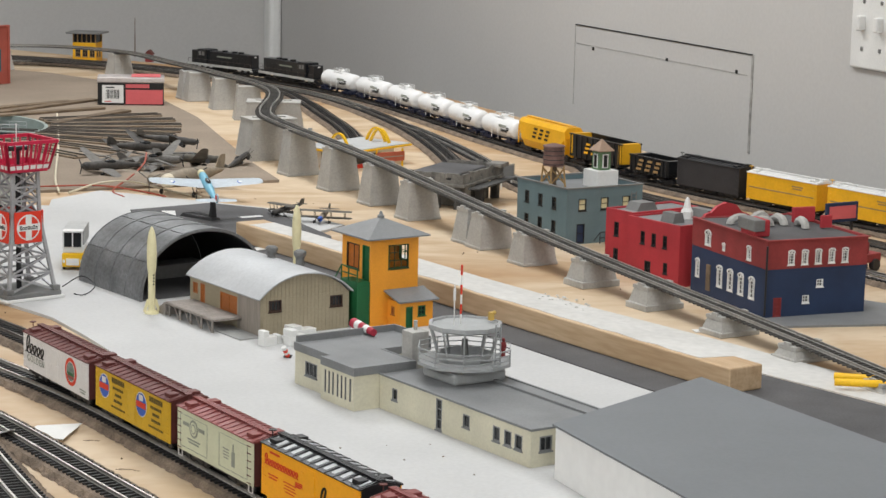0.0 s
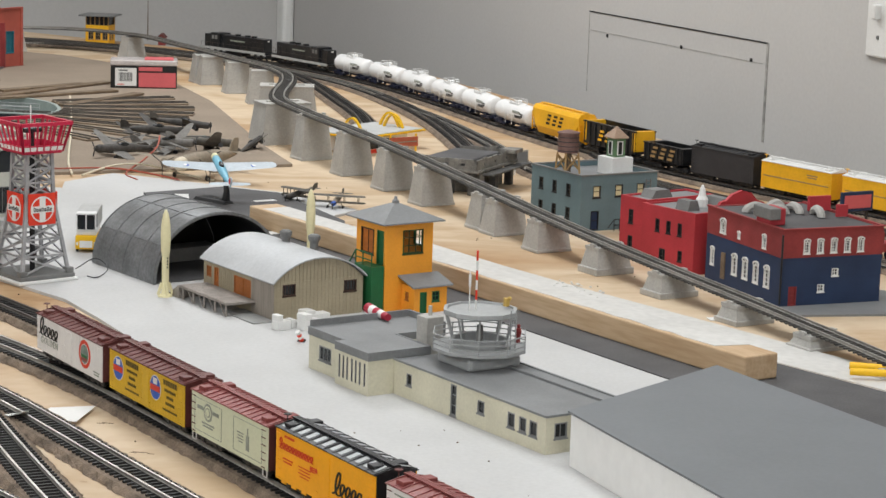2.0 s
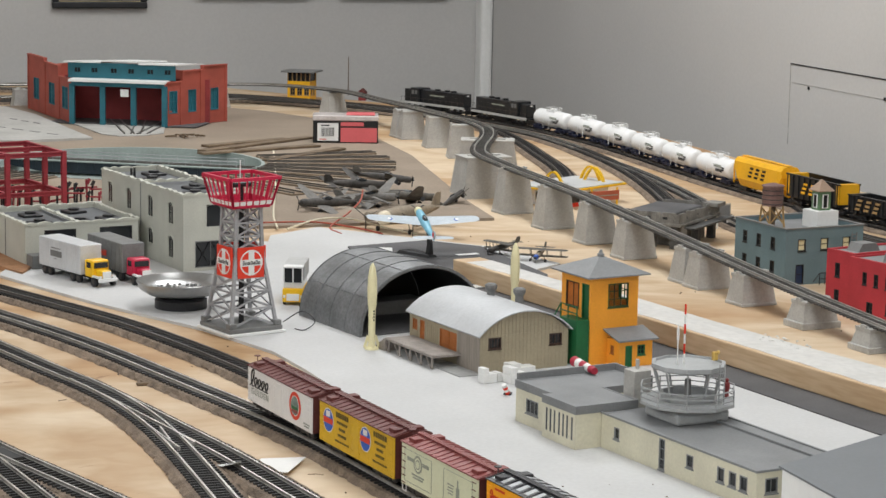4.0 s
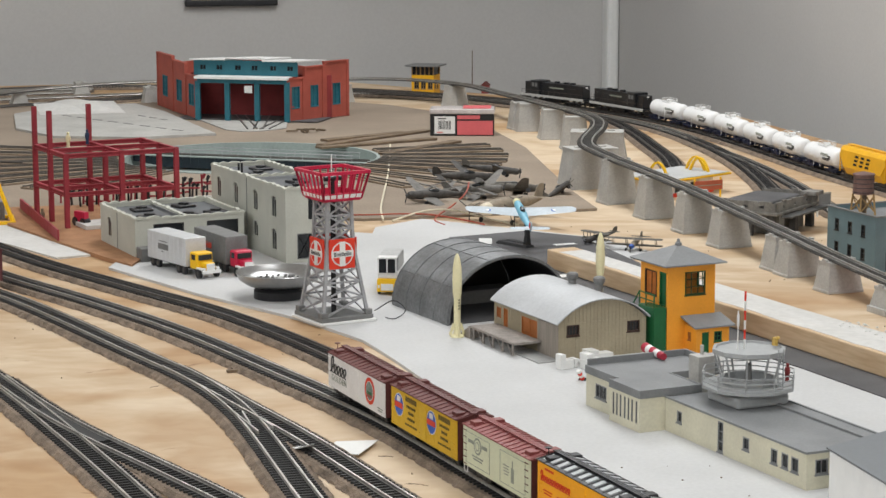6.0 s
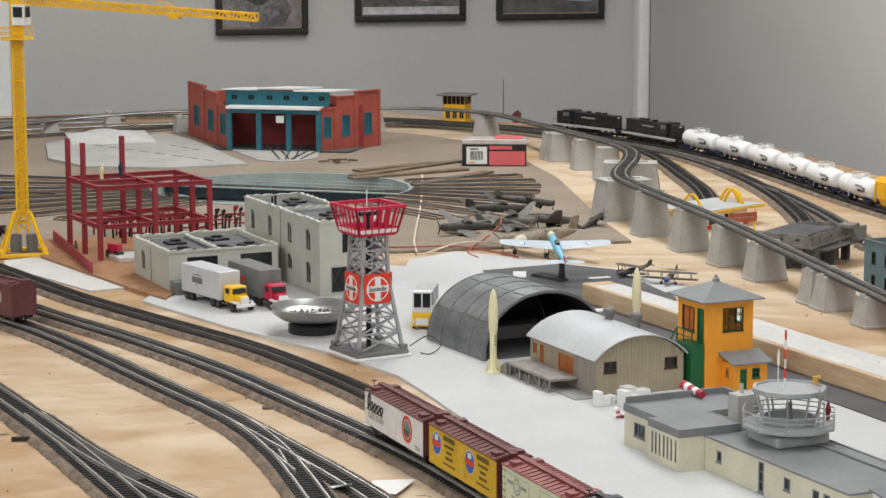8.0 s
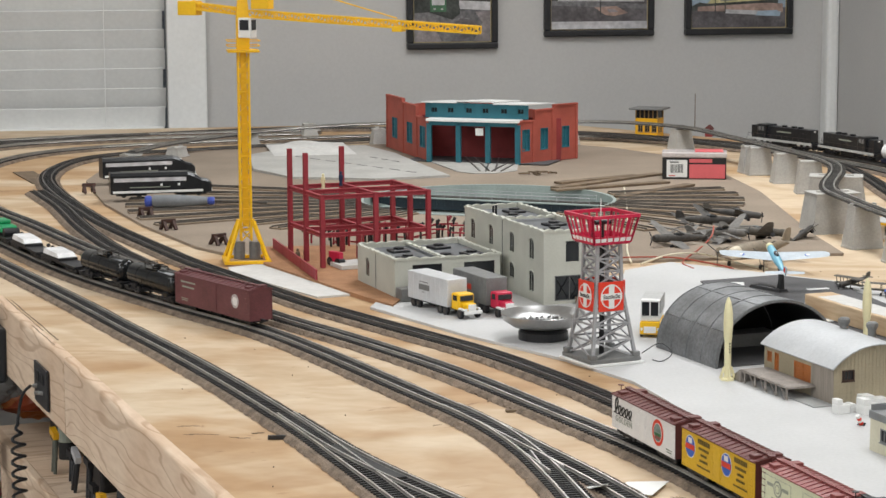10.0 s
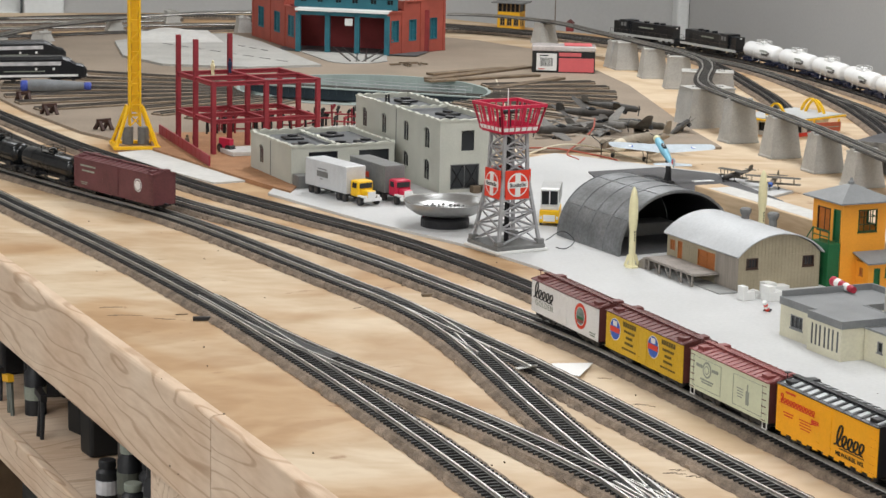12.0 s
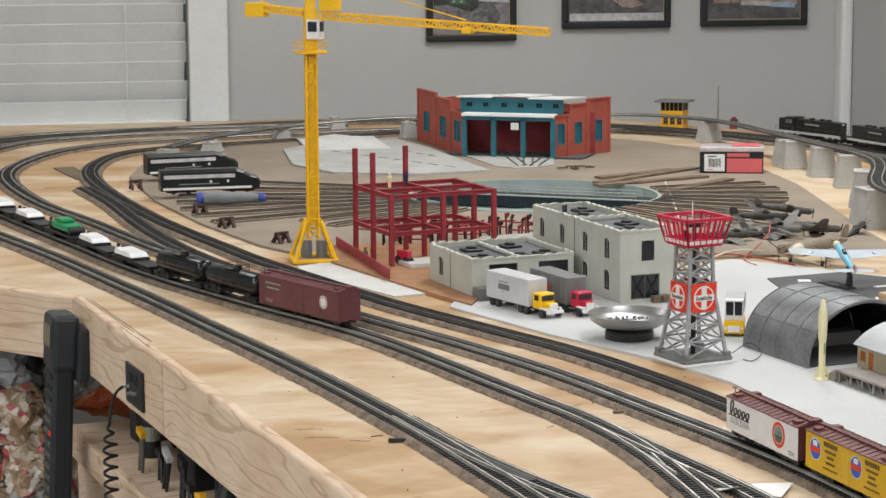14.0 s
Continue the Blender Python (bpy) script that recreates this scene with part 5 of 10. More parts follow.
for q in lh:
    u = window_unit(sh, q, fr["left"], 0.002, DOORBROWN, DOORBROWN, (1, 2), False, "door" if q[2] < 0.01 else "window")
def roofline(y, up=0.0, over=0.0):
    n = 20
    rows = [(SW / 2 + (SW / 2 + over) * -math.cos(math.pi * k / n), y, SE - 0.001 + up + math.sqrt(0.0656 ** 2 - (SW / 2 * math.cos(math.pi * k / n)) ** 2) - 0.0436) for k in range(n + 1)]
    return rows
for y in (0.0003, SD - 0.0023):
    bm = bmesh.new()
    q = roofline(y)
    q2 = roofline(y + 0.002)
    va, vb = [bm.verts.new(p) for p in q], [bm.verts.new(p) for p in q2]
    bm.faces.new(va)
    bm.faces.new(list(reversed(vb)))
    for k in range(20):
        bm.faces.new((va[k], va[k + 1], vb[k + 1], vb[k]))
    part("gable", bm, TAN, sh)
for k in range(24):
    x = 0.002 + k * 0.0041
    hgt = SE - 0.002 + math.sqrt(0.0656 ** 2 - (x - SW / 2) ** 2) - 0.0436
    holes_here = [q for q in fh if q[0] - 0.001 < x < q[1] + 0.0006]
    for z0, z1 in (((0.001, holes_here[0][2] - 0.002), (holes_here[0][3] + 0.001, hgt)) if holes_here else ((0.001, hgt),)):
        part("batten", boxm(x, x + 0.0005, -0.0003, 0.0005, z0, z1), TAN, sh)
for k in range(34):
    y = 0.002 + k * 0.0041
    if not any(SD - q[1] - 0.001 < y < SD - q[0] + 0.001 for q in lh):
        part("batten", boxm(-0.0003, 0.0005, y, y + 0.0005, 0.001, SE - 0.001), TAN, sh)
part("end_panel", boxm(-0.0007, -0.0001, 0.001, 0.044, 0.0005, SE - 0.002), mat("grey_brown_boards", (0.27, 0.235, 0.20), 0.75, fine=500, coarse=60, vary=0.14, stretch=(1, 6, 0.3)), sh, "grey-brown boarded wall panel")
part("ground_pad", boxm(-0.024, -0.0002, -0.003, 0.060, 0, 0.0012), mat("dusty_grey_pad", (0.30, 0.30, 0.29), 0.8, vary=0.1), sh, "grey base pad under the platform")
bm = bmesh.new()
o0, o1, i0, i1 = roofline(-0.003, 0.0014, 0.0035), roofline(SD + 0.003, 0.0014, 0.0035), roofline(-0.003, 0.0002, 0.003), roofline(SD + 0.003, 0.0002, 0.003)
vs = [[bm.verts.new(p) for p in q] for q in (o0, o1, i1, i0)]
for k in range(20):
    for a in range(4):
        bm.faces.new((vs[a][k], vs[a][k + 1], vs[(a + 1) % 4][k + 1], vs[(a + 1) % 4][k]))
for e in (0, 20):
    bm.faces.new([vs[a][e] for a in range(4)])
part("roof", bm, SILVER, sh, "silver arched roof", True)
for vy, vx in ((0.055, 0.075), (0.088, 0.062)):
    bm = bmesh.new()
    lathe(bm, [(0.0042, 0.052), (0.0042, 0.061), (0.0062, 0.065), (0.0062, 0.068), (0.0042, 0.0695)], 12, Matrix.Translation((vx, vy, 0)))
    part("roof_vent", bm, GREYPLASTIC, sh)
WEATHERED = mat("weathered_grey_planks", (0.27, 0.24, 0.215), 0.8, fine=500, coarse=60, vary=0.2, bump=0.3)
dock = part("platform", boxm(-0.032, -0.001, 0.035, 0.1335, 0.0116, 0.0124), WEATHERED, sh, "weathered grey plank platform")
for k in range(22):
    part("plank", boxm(-0.032, -0.001, 0.035 + k * 0.0045, 0.0391 + k * 0.0045, 0.0124, 0.0138), WEATHERED, dock)
for k in range(5):
    bm = bmesh.new()
    rod(bm, (-0.030, 0.040 + k * 0.022, 0.0), (-0.030, 0.040 + k * 0.022, 0.0123), 0.0012, 6)
    bar(bm, (-0.031, 0.040 + k * 0.022, 0.0005), (-0.031, 0.051 + k * 0.022, 0.012), 0.0008, 0.0008)
    part("post", bm, WEATHERED, dock)
bm = bmesh.new()
loft(bm, [[(-0.032, 0.134, 0), (-0.001, 0.134, 0), (-0.001, 0.134, 0.0135), (-0.032, 0.134, 0.0135)], [(-0.032, 0.158, 0), (-0.001, 0.158, 0), (-0.001, 0.158, 0.0005), (-0.032, 0.158, 0.0005)]])
part("ramp", bm, WEATHERED, dock)

# Orange signal tower.
ot = thing("signal_tower", "orange signal tower with green stair and grey hip roof", "signal tower", pose(0.812, 2.008, 0.003, 0, 0, AR))
OW, OD, OH = 0.0550, 0.053, 0.0865
fh = [(0.020, 0.0435, 0.0555, 0.0790)]
lh = [(0.009, 0.032, 0.0530, 0.0780), (0.038, 0.050, 0.0450, 0.0790)]
fr = walls(ot, OW, OD, OH, 0.0022, ORANGE, {"front": fh, "left": lh, "right": [(0.012, 0.032, 0.058, 0.078)], "back": [(0.004, 0.025, 0.040, 0.079), (0.029, 0.051, 0.040, 0.079)]})
DARKGREEN = mat("bottle_green_frame", (0.022, 0.05, 0.012), 0.5, vary=0.15)
DOORORANGE = mat("rust_orange_pane", (0.45, 0.13, 0.015), 0.6, vary=0.15)
window_unit(ot, fh[0], fr["front"], 0.0022, DARKGREEN, None, (2, 2), proud=0.0006)
window_unit(ot, lh[0], fr["left"], 0.0022, DARKBROWN, DOORORANGE, (1, 0), proud=0.0006)
window_unit(ot, lh[1], fr["left"], 0.0022, GREEN, GREEN, (0, 0), False, "door", 0.0006)
window_unit(ot, (0.012, 0.032, 0.058, 0.078), fr["right"], 0.0022, GREEN, None, (1, 1), proud=0.0006)
for q in ((0.004, 0.025, 0.040, 0.079), (0.029, 0.051, 0.040, 0.079)):
    window_unit(ot, q, fr["back"], 0.0022, GREEN, None, (1, 1), proud=0.0006)
part("floor_plate", boxm(0.0022, OW - 0.0022, 0.0022, OD - 0.0022, 0.030, 0.032), BROWNWOOD, ot)
bm = bmesh.new()
e = 0.0085
loft(bm, [[(-e, -e, OH), (OW + e, -e, OH), (OW + e, OD + e, OH), (-e, OD + e, OH)], [(-e, -e, OH + 0.0014), (OW + e, -e, OH + 0.0014), (OW + e, OD + e, OH + 0.0014), (-e, OD + e, OH + 0.0014)], [(0.0245, 0.024, OH + 0.0155), (0.0305, 0.024, OH + 0.0155), (0.0305, 0.029, OH + 0.0155), (0.0245, 0.029, OH + 0.0155)]])
part("roof", bm, GREYROOF, ot)
bm = bmesh.new()
lathe(bm, [(0.0035, OH + 0.0135), (0.0035, OH + 0.017), (0.002, OH + 0.018), (0.0012, OH + 0.021)], 10, Matrix.Translation((0.0275, 0.0265, 0.001)))
part("finial", bm, GREYROOF, ot)
part("stair_block", boxm(-0.0150, -0.0004, 0.0005, 0.032, 0.0, 0.0450, 0.0006), GREEN, ot, "dark green boarded stair")
bm = bmesh.new()
for k in range(8):
    box(bm, -0.015, -0.0004, 0.032 + k * 0.0020, 0.044, k * 0.0048, 0.0048 + k * 0.0048) if k < 6 else None
for p0, p1 in (((-0.0142, 0.002, 0.0450), (-0.0142, 0.002, 0.0580)), ((-0.0142, 0.018, 0.0450), (-0.0142, 0.018, 0.0580)), ((-0.0142, 0.031, 0.0450), (-0.0142, 0.031, 0.0580)), ((-0.0142, 0.002, 0.0580), (-0.0142, 0.031, 0.0580)), ((-0.0142, 0.002, 0.0515), (-0.0142, 0.031, 0.0515)), ((-0.0142, 0.031, 0.0580), (-0.0142, 0.044, 0.042))):
    bar(bm, p0, p1, 0.001, 0.001)
part("stair_rail", bm, GREEN, ot)
ax = thing("annex_shed", "small orange annex with green door and grey lean roof", "shed", pose(0.8255, 2.0130, 0.003, 0, 0, AR) @ Matrix.Translation((0.006, -0.0242, 0)))
afh = [(0.007, 0.015, 0.0, 0.021), (0.021, 0.030, 0.011, 0.021)]
alh = [(0.007, 0.013, 0.012, 0.020)]
fr = walls(ax, 0.0385, 0.0225, 0.026, 0.0018, ORANGE, {"front": afh, "left": alh})
window_unit(ax, afh[0], fr["front"], 0.0018, GREEN, GREEN, (0, 0), False, "door")
window_unit(ax, afh[1], fr["front"], 0.0018, GREEN, DARKGLASS, (1, 1))
window_unit(ax, alh[0], fr["left"], 0.0018, DOORBROWN, DOORBROWN, (0, 1))
bm = bmesh.new()
loft(bm, [[(-0.005, -0.006, 0.0262), (-0.005, 0.0225, 0.0340), (-0.005, 0.0225, 0.0355), (-0.005, -0.006, 0.0277)], [(0.042, -0.006, 0.0262), (0.042, 0.0225, 0.0340), (0.042, 0.0225, 0.0355), (0.042, -0.006, 0.0277)]])
part("roof", bm, GREYROOF, ax)

# Ivory rockets.
def rocket(x, y):
    ob = thing("model_rocket", "ivory model rocket standing upright on fins", "rocket", pose(x, y, 0.003), group="rockets on the airfield")
    bm = bmesh.new()
    lathe(bm, [(0.0036, 0.006), (0.0036, 0.040), (0.0046, 0.046), (0.0050, 0.060), (0.0046, 0.072), (0.0030, 0.082), (0.0012, 0.0865), (0.0003, 0.0872)], 16)
    part("body", bm, IVORY, ob, "", True)
    bm = bmesh.new()
    lathe(bm, [(0.0075, 0.0), (0.0070, 0.0015), (0.0042, 0.003), (0.0036, 0.0062)], 16)
    part("base", bm, IVORY, ob)
    for k in range(4):
        bm = bmesh.new()
        c, s = math.cos(k * math.pi / 2), math.sin(k * math.pi / 2)
        bar(bm, (0.0035 * c, 0.0035 * s, 0.014), (0.0075 * c, 0.0075 * s, 0.002), 0.0008, 0.003)
        part("fin", bm, IVORY, ob)
    for k in range(4):
        part("mark", boxm(0.0004, 0.0016, -0.0038, -0.0034, 0.029 + k * 0.003, 0.0308 + k * 0.003), INK, ob)


rocket(0.6275, 2.131)
rocket(0.812, 2.225)

# Small white wall pieces and a toppled red marker in front of the terminal.
for k, (px, py, w, d, h) in enumerate(((0.685, 1.953, 0.015, 0.010, 0.0145), (0.701, 1.960, 0.012, 0.010, 0.0085), (0.709, 1.945, 0.020, 0.014, 0.0155), (0.724, 1.985, 0.028, 0.02, 0.010))):
    bm = boxm(0, w, 0, d, 0, h * 0.6, 0.0005)
    box(bm, 0, w * 0.4, 0, d, h * 0.6, h, 0.0004)
    whole("white_block", bm, WHITE, "small stepped white plastic block", "block", pose(px, py, 0.003, 0, 0, AR + 4), group="white blocks by the terminal")
mk = thing("striped_marker", "toppled red and white striped marker", "marker", pose(0.692, 1.906, 0.0045, 0, -38, 40))
for k in range(4):
    bm = bmesh.new()
    rod(bm, (0, 0, k * 0.003), (0, 0, 0.003 + k * 0.003), 0.0022, 10)
    part("band", bm, SIGNRED if k % 2 == 0 else WHITE, mk)
part("foot", boxm(-0.004, 0.002, -0.004, 0.004, -0.001, 0.0, 0.0003), BLACK, mk)

# ---- red-topped lattice tower with round signs ----
lt = thing("lattice_tower", "silver lattice tower with crimson cab and red railway signs", "lattice tower", pose(0.5225, 2.256, 0.003, 0, 0, 17))
part("base_plate", boxm(-0.034, 0.034, -0.034, 0.034, 0, 0.003, 0.0008), WHITE, lt)
part("base_slab", boxm(-0.0315, 0.0315, -0.0315, 0.0315, 0.003, 0.0075, 0.0008), GREYPLASTIC, lt)
def leg_at(z, s):
    f = 0.0265 - (0.0265 - 0.0155) * min(1, (z - 0.0075) / 0.075) if z < 0.0825 else 0.0155 - (z - 0.0825) * 0.03
    return Vector((s[0] * f, s[1] * f, z))
corners = [(-1, -1), (1, -1), (1, 1), (-1, 1)]
zs = [0.0075, 0.026, 0.043, 0.058, 0.072, 0.086, 0.100, 0.114, 0.130]
for s in corners:
    bm = bmesh.new()
    loft(bm, [[leg_at(z, s) + Vector((dx * 0.0017, dy * 0.0017, 0)) for dx, dy in corners] for z in zs])
    part("leg", bm, LATTICE, lt)
    p = leg_at(0.0075, s)
    part("foot", boxm(p.x - 0.0042, p.x + 0.0042, p.y - 0.0042, p.y + 0.0042, 0.0075, 0.013, 0.0008), GREYPLASTIC, lt)
for s, s2 in zip(corners, corners[1:] + corners[:1]):
    for a, b in zip(zs, zs[1:]):
        bm = bmesh.new()
        bar(bm, leg_at(a, s), leg_at(b, s2), 0.0017, 0.0017)
        bar(bm, leg_at(a, s2), leg_at(b, s), 0.0017, 0.0017)
        bar(bm, leg_at(b, s), leg_at(b, s2), 0.0020, 0.0020)
        part("brace", bm, LATTICE, lt)
bm = bmesh.new()
for a, b in zip([0.0075] + zs[1:-1:2], zs[1::2] + [0.13]):
    rod(bm, (0, 0, a), (0, 0, b), 0.0028, 8)
    rod(bm, (0, 0, b - 0.004), (0, 0, b), 0.0045, 8)
part("ladder_core", bm, BLACK, lt)
for k in range(4):
    m = Matrix.Rotation(k * math.pi / 2, 4, "Z") @ Matrix.Translation((0, -0.0195, 0.0735)) @ Matrix.Rotation(radians(90), 4, "X")
    bm = boxm(-0.0155, 0.0155, -0.0160, 0.0160, -0.0008, 0.0008, 0.0003)
    bmesh.ops.transform(bm, matrix=m, verts=bm.verts)
    sign = part("sign", bm, SIGNRED, lt, "square red railway sign with white cross disc")
    bm = bmesh.new()
    lathe(bm, [(0.0132, 0.0008), (0.0132, 0.0011)], 32, m)
    part("disc", bm, WHITE, sign)
    bm = bmesh.new()
    lathe(bm, [(0.0118, 0.0011), (0.0118, 0.0013)], 32, m)
    part("field", bm, SIGNRED, sign)
    for q in ((-0.0034, 0.0034, -0.0132, 0.0132), (-0.0132, -0.0034, -0.0034, 0.0034), (0.0034, 0.0132, -0.0034, 0.0034)):
        bm = boxm(q[0], q[1], q[2], q[3], 0.0011, 0.0016)
        bmesh.ops.transform(bm, matrix=m, verts=bm.verts)
        part("cross_arm", bm, WHITE, sign)
    logo((1, 0.7, 0.7, 0.9, 0.7, 1, 0.7), 0.0042, 0.0210, INK, sign, m @ Matrix.Translation((0, 0, 0.0017)))
bm = bmesh.new()
box(bm, -0.0218, 0.0218, -0.0218, 0.0218, 0.130, 0.1325, 0.0005)
part("cab_floor", bm, CRIMSON, lt)
lo = [Vector((sx * 0.0225, sy * 0.0225, 0.1325)) for sx, sy in corners]
hi = [Vector((sx * 0.0290, sy * 0.0290, 0.1610)) for sx, sy in corners]
for k in range(4):
    a, b, c, d = lo[k], lo[(k + 1) % 4], hi[(k + 1) % 4], hi[k]
    lip = lambda u, v: a.lerp(b, u).lerp(d.lerp(c, u), v)
    bm = bmesh.new()
    for v0, w in ((0.0, 0.0016), (1.0, 0.0034), (0.20, 0.0012)):
        bar(bm, lip(0, v0), lip(1, v0), w, w)
    part("rail_bar", bm, CRIMSON, lt)
    for j in range(7):
        bm = bmesh.new()
        bar(bm, lip(j / 6, 0), lip(j / 6, 1), 0.0026 if j in (0, 6) else 0.0018, 0.0022 if j in (0, 6) else 0.0016)
        part("post", bm, CRIMSON, lt)
    bm = bmesh.new()
    n0 = (b - a).cross(d - a).normalized() * 0.0006
    vs = [bm.verts.new(p) for p in (lip(0.03, 0.02) + n0, lip(0.97, 0.02) + n0, lip(0.97, 0.19) + n0, lip(0.03, 0.19) + n0)]
    vs2 = [bm.verts.new(p) for p in (lip(0.03, 0.02) - n0, lip(0.97, 0.02) - n0, lip(0.97, 0.19) - n0, lip(0.03, 0.19) - n0)]
    bm.faces.new(vs)
    bm.faces.new(list(reversed(vs2)))
    for j in range(4):
        bm.faces.new((vs[j], vs[(j + 1) % 4], vs2[(j + 1) % 4], vs2[j]))
    part("panel", bm, WHITE if k in (0, 3) else CRIMSON, lt, "white lower panel" if k in (0, 3) else "")
bm = bmesh.new()
rod(bm, (0, 0, 0.1325), (0, 0, 0.150), 0.0022, 8)
rod(bm, (-0.008, 0.006, 0.1325), (-0.008, 0.006, 0.146), 0.0016, 8)
rod(bm, (-0.01, 0, 0.152), (0.01, 0.0, 0.152), 0.0028, 8)
part("searchlight", bm, BLACK, lt)
bm = bmesh.new()
rod(bm, (0.004, 0.01, 0.13), (0.004, 0.01, 0.176), 0.0006, 5)
part("aerial", bm, WHITE, lt)

# Radar bowl.
bowl = thing("radar_bowl", "shallow polished metal bowl on a black drum", "bowl", pose(0.4865, 2.394, 0.003))
bm = bmesh.new()
lathe(bm, [(0.0285, 0.0), (0.0285, 0.009), (0.025, 0.012)], 32)
part("drum", bm, BLACK, bowl)
bm = bmesh.new()
lathe(bm, [(0.018, 0.016), (0.036, 0.0195), (0.0455, 0.026), (0.0475, 0.0315), (0.0488, 0.0335), (0.0480, 0.0345), (0.0465, 0.0335), (0.0435, 0.0285), (0.033, 0.024), (0.012, 0.0225)], 40)
bmesh.ops.translate(bm, vec=(0, 0, -0.004), verts=bm.verts)
part("dish", bm, CHROME, bowl, "", True)
bm = bmesh.new()
for k in range(60):
    a, r = rng.uniform(0, 6.28), 0.026 * math.sqrt(rng.random())
    bmesh.ops.create_icosphere(bm, subdivisions=1, radius=rng.uniform(0.001, 0.002), matrix=Matrix.Translation((r * math.cos(a), r * math.sin(a), 0.0215 + rng.uniform(-0.0008, 0.0012))))
tagged(part("screws", bm, GREYPLASTIC, bowl), kind="stuff")

# ---- grey-green warehouse pair ----
ROOFDARK = mat("dark_grey_flat_roof", (0.115, 0.12, 0.125), 0.7, fine=400, coarse=25, vary=0.14)
COPING = mat("pale_scalloped_coping", (0.49, 0.49, 0.425), 0.65, fine=400, coarse=30, vary=0.08)

def arched(bm, x0, x1, z0, z1, y0, y1, m):
    """A round-headed window block in local x, z."""
    r = (x1 - x0) / 2
    prof = [(x0, z0), (x1, z0)] + [(x0 + r + r * math.cos(math.pi * k / 8), z1 - r * 0.6 + r * 0.6 * math.sin(math.pi * k / 8)) for k in range(9)]
    lo, hi = [bm.verts.new(m @ Vector((a, y0, b))) for a, b in prof], [bm.verts.new(m @ Vector((a, y1, b))) for a, b in prof]
    n = len(prof)
    for k in range(n):
        bm.faces.new((lo[k], lo[(k + 1) % n], hi[(k + 1) % n], hi[k]))
    bm.faces.new(lo)
    bm.faces.new(list(reversed(hi)))


def wavy_cap(bm, m, run, z, seed):
    """Crumbled scalloped coping along the top of a wall."""
    r = random.Random(seed)
    x, rows = 0.0, []
    while x < run - 0.003:
        l = min(r.uniform(0.012, 0.024), run - x)
        hgt = r.uniform(0.0014, 0.0034)
        for k in range(6):
            a, b = x + l * k / 6, hgt * (0.30 + 0.70 * math.sin(math.pi * k / 6))
            rows.append([m @ Vector((a, y, z + zz)) for zz, y in ((-0.001, -0.0013), (b, -0.0013), (b, 0.0034), (-0.001, 0.0034))])
        x += l
    loft(bm, rows)


def warehouse(name, label, m, w, d, h, left, front, hatches, seed, bays=2, across=False):
    ob = thing(name, label, "warehouse", m)
    t = 0.0025
    holes_l = [q[:4] for q in left]
    fr = walls(ob, w, d, h, t, OLIVE, {"left": holes_l, "front": [q[:4] for q in front]})
    for q in left:
        bm = bmesh.new()
        arched(bm, q[0] + 0.0005, q[1] - 0.0005, q[2], q[3] - 0.0004, 0.0006, 0.0016, fr["left"])
        u = part("window", bm, DARKGLASS, ob)
        bm = bmesh.new()
        r = (q[1] - q[0]) / 2
        for k in range(8):
            a0, a1 = math.pi * k / 8, math.pi * (k + 1) / 8
            p = lambda a: fr["left"] @ Vector((q[0] + r + (r + 0.0008) * math.cos(a), -0.0003, q[3] - r * 0.6 + (r * 0.6 + 0.0009) * math.sin(a)))
            bar(bm, p(a0), p(a1), 0.0011, 0.0011)
        c = (q[0] + q[1]) / 2
        for xx in (c,):
            bar(bm, fr["left"] @ Vector((xx, 0.0004, q[2])), fr["left"] @ Vector((xx, 0.0004, q[3] - 0.0006)), 0.0004, 0.0004)
        bar(bm, fr["left"] @ Vector((q[0] - 0.001, -0.0005, q[2])), fr["left"] @ Vector((q[1] + 0.001, -0.0005, q[2])), 0.0012, 0.0012)
        part("frame", bm, OLIVE, u)
    for q in front:
        if q[6] == "window":
            bm = bmesh.new()
            arched(bm, q[0] + 0.0002, q[1] - 0.0002, q[2], q[3] - 0.0002, 0.0006, 0.0016, fr["front"])
            part("window", bm, DARKGLASS, ob)
            continue
        window_unit(ob, q[:4], fr["front"], t, q[4], DARKGLASS, q[5], False, q[6])
    part("roof", boxm(t, w - t, t, d - t, h - 0.007, h - 0.005), ROOFDARK, ob)
    for side in ("left", "front", "right", "back"):
        sm, run = side_frame(side, w, d)
        bm = bmesh.new()
        wavy_cap(bm, sm, run, h, seed + len(side))
        part("coping", bm, COPING, ob)
    for k in range(1, bays):
        bm = bmesh.new()
        wavy_cap(bm, Matrix.Translation((w * 0.47, d, 0)) @ Matrix.Rotation(radians(-90), 4, "Z") if across else Matrix.Translation((0, d * k / bays + 0.001, 0)), d if across else w, h - 0.001, seed + 20 + k)
        part("coping", bm, COPING, ob)
        bm = boxm(-0.0006, 0.0006, d * k / bays - 0.0006, d * k / bays + 0.0006, 0, h)
        part("joint", bm, GREYPLASTIC, ob)
    for hx, hy, hr in hatches:
        bm = boxm(-0.0130, 0.0130, -0.0120, 0.0120, 0, 0.0036, 0.0016)
        bmesh.ops.transform(bm, matrix=pose(hx, hy, h - 0.005, 0, 0, hr), verts=bm.verts)
        hb = part("roof_hatch", bm, BLACK, ob)
        bm = bmesh.new()
        lathe(bm, [(0.0070, 0.0040), (0.0070, 0.0062), (0.003, 0.0068)], 12, pose(hx, hy, h - 0.005, 0, 0, hr))
        part("fan", bm, BLACK, hb)
    return ob


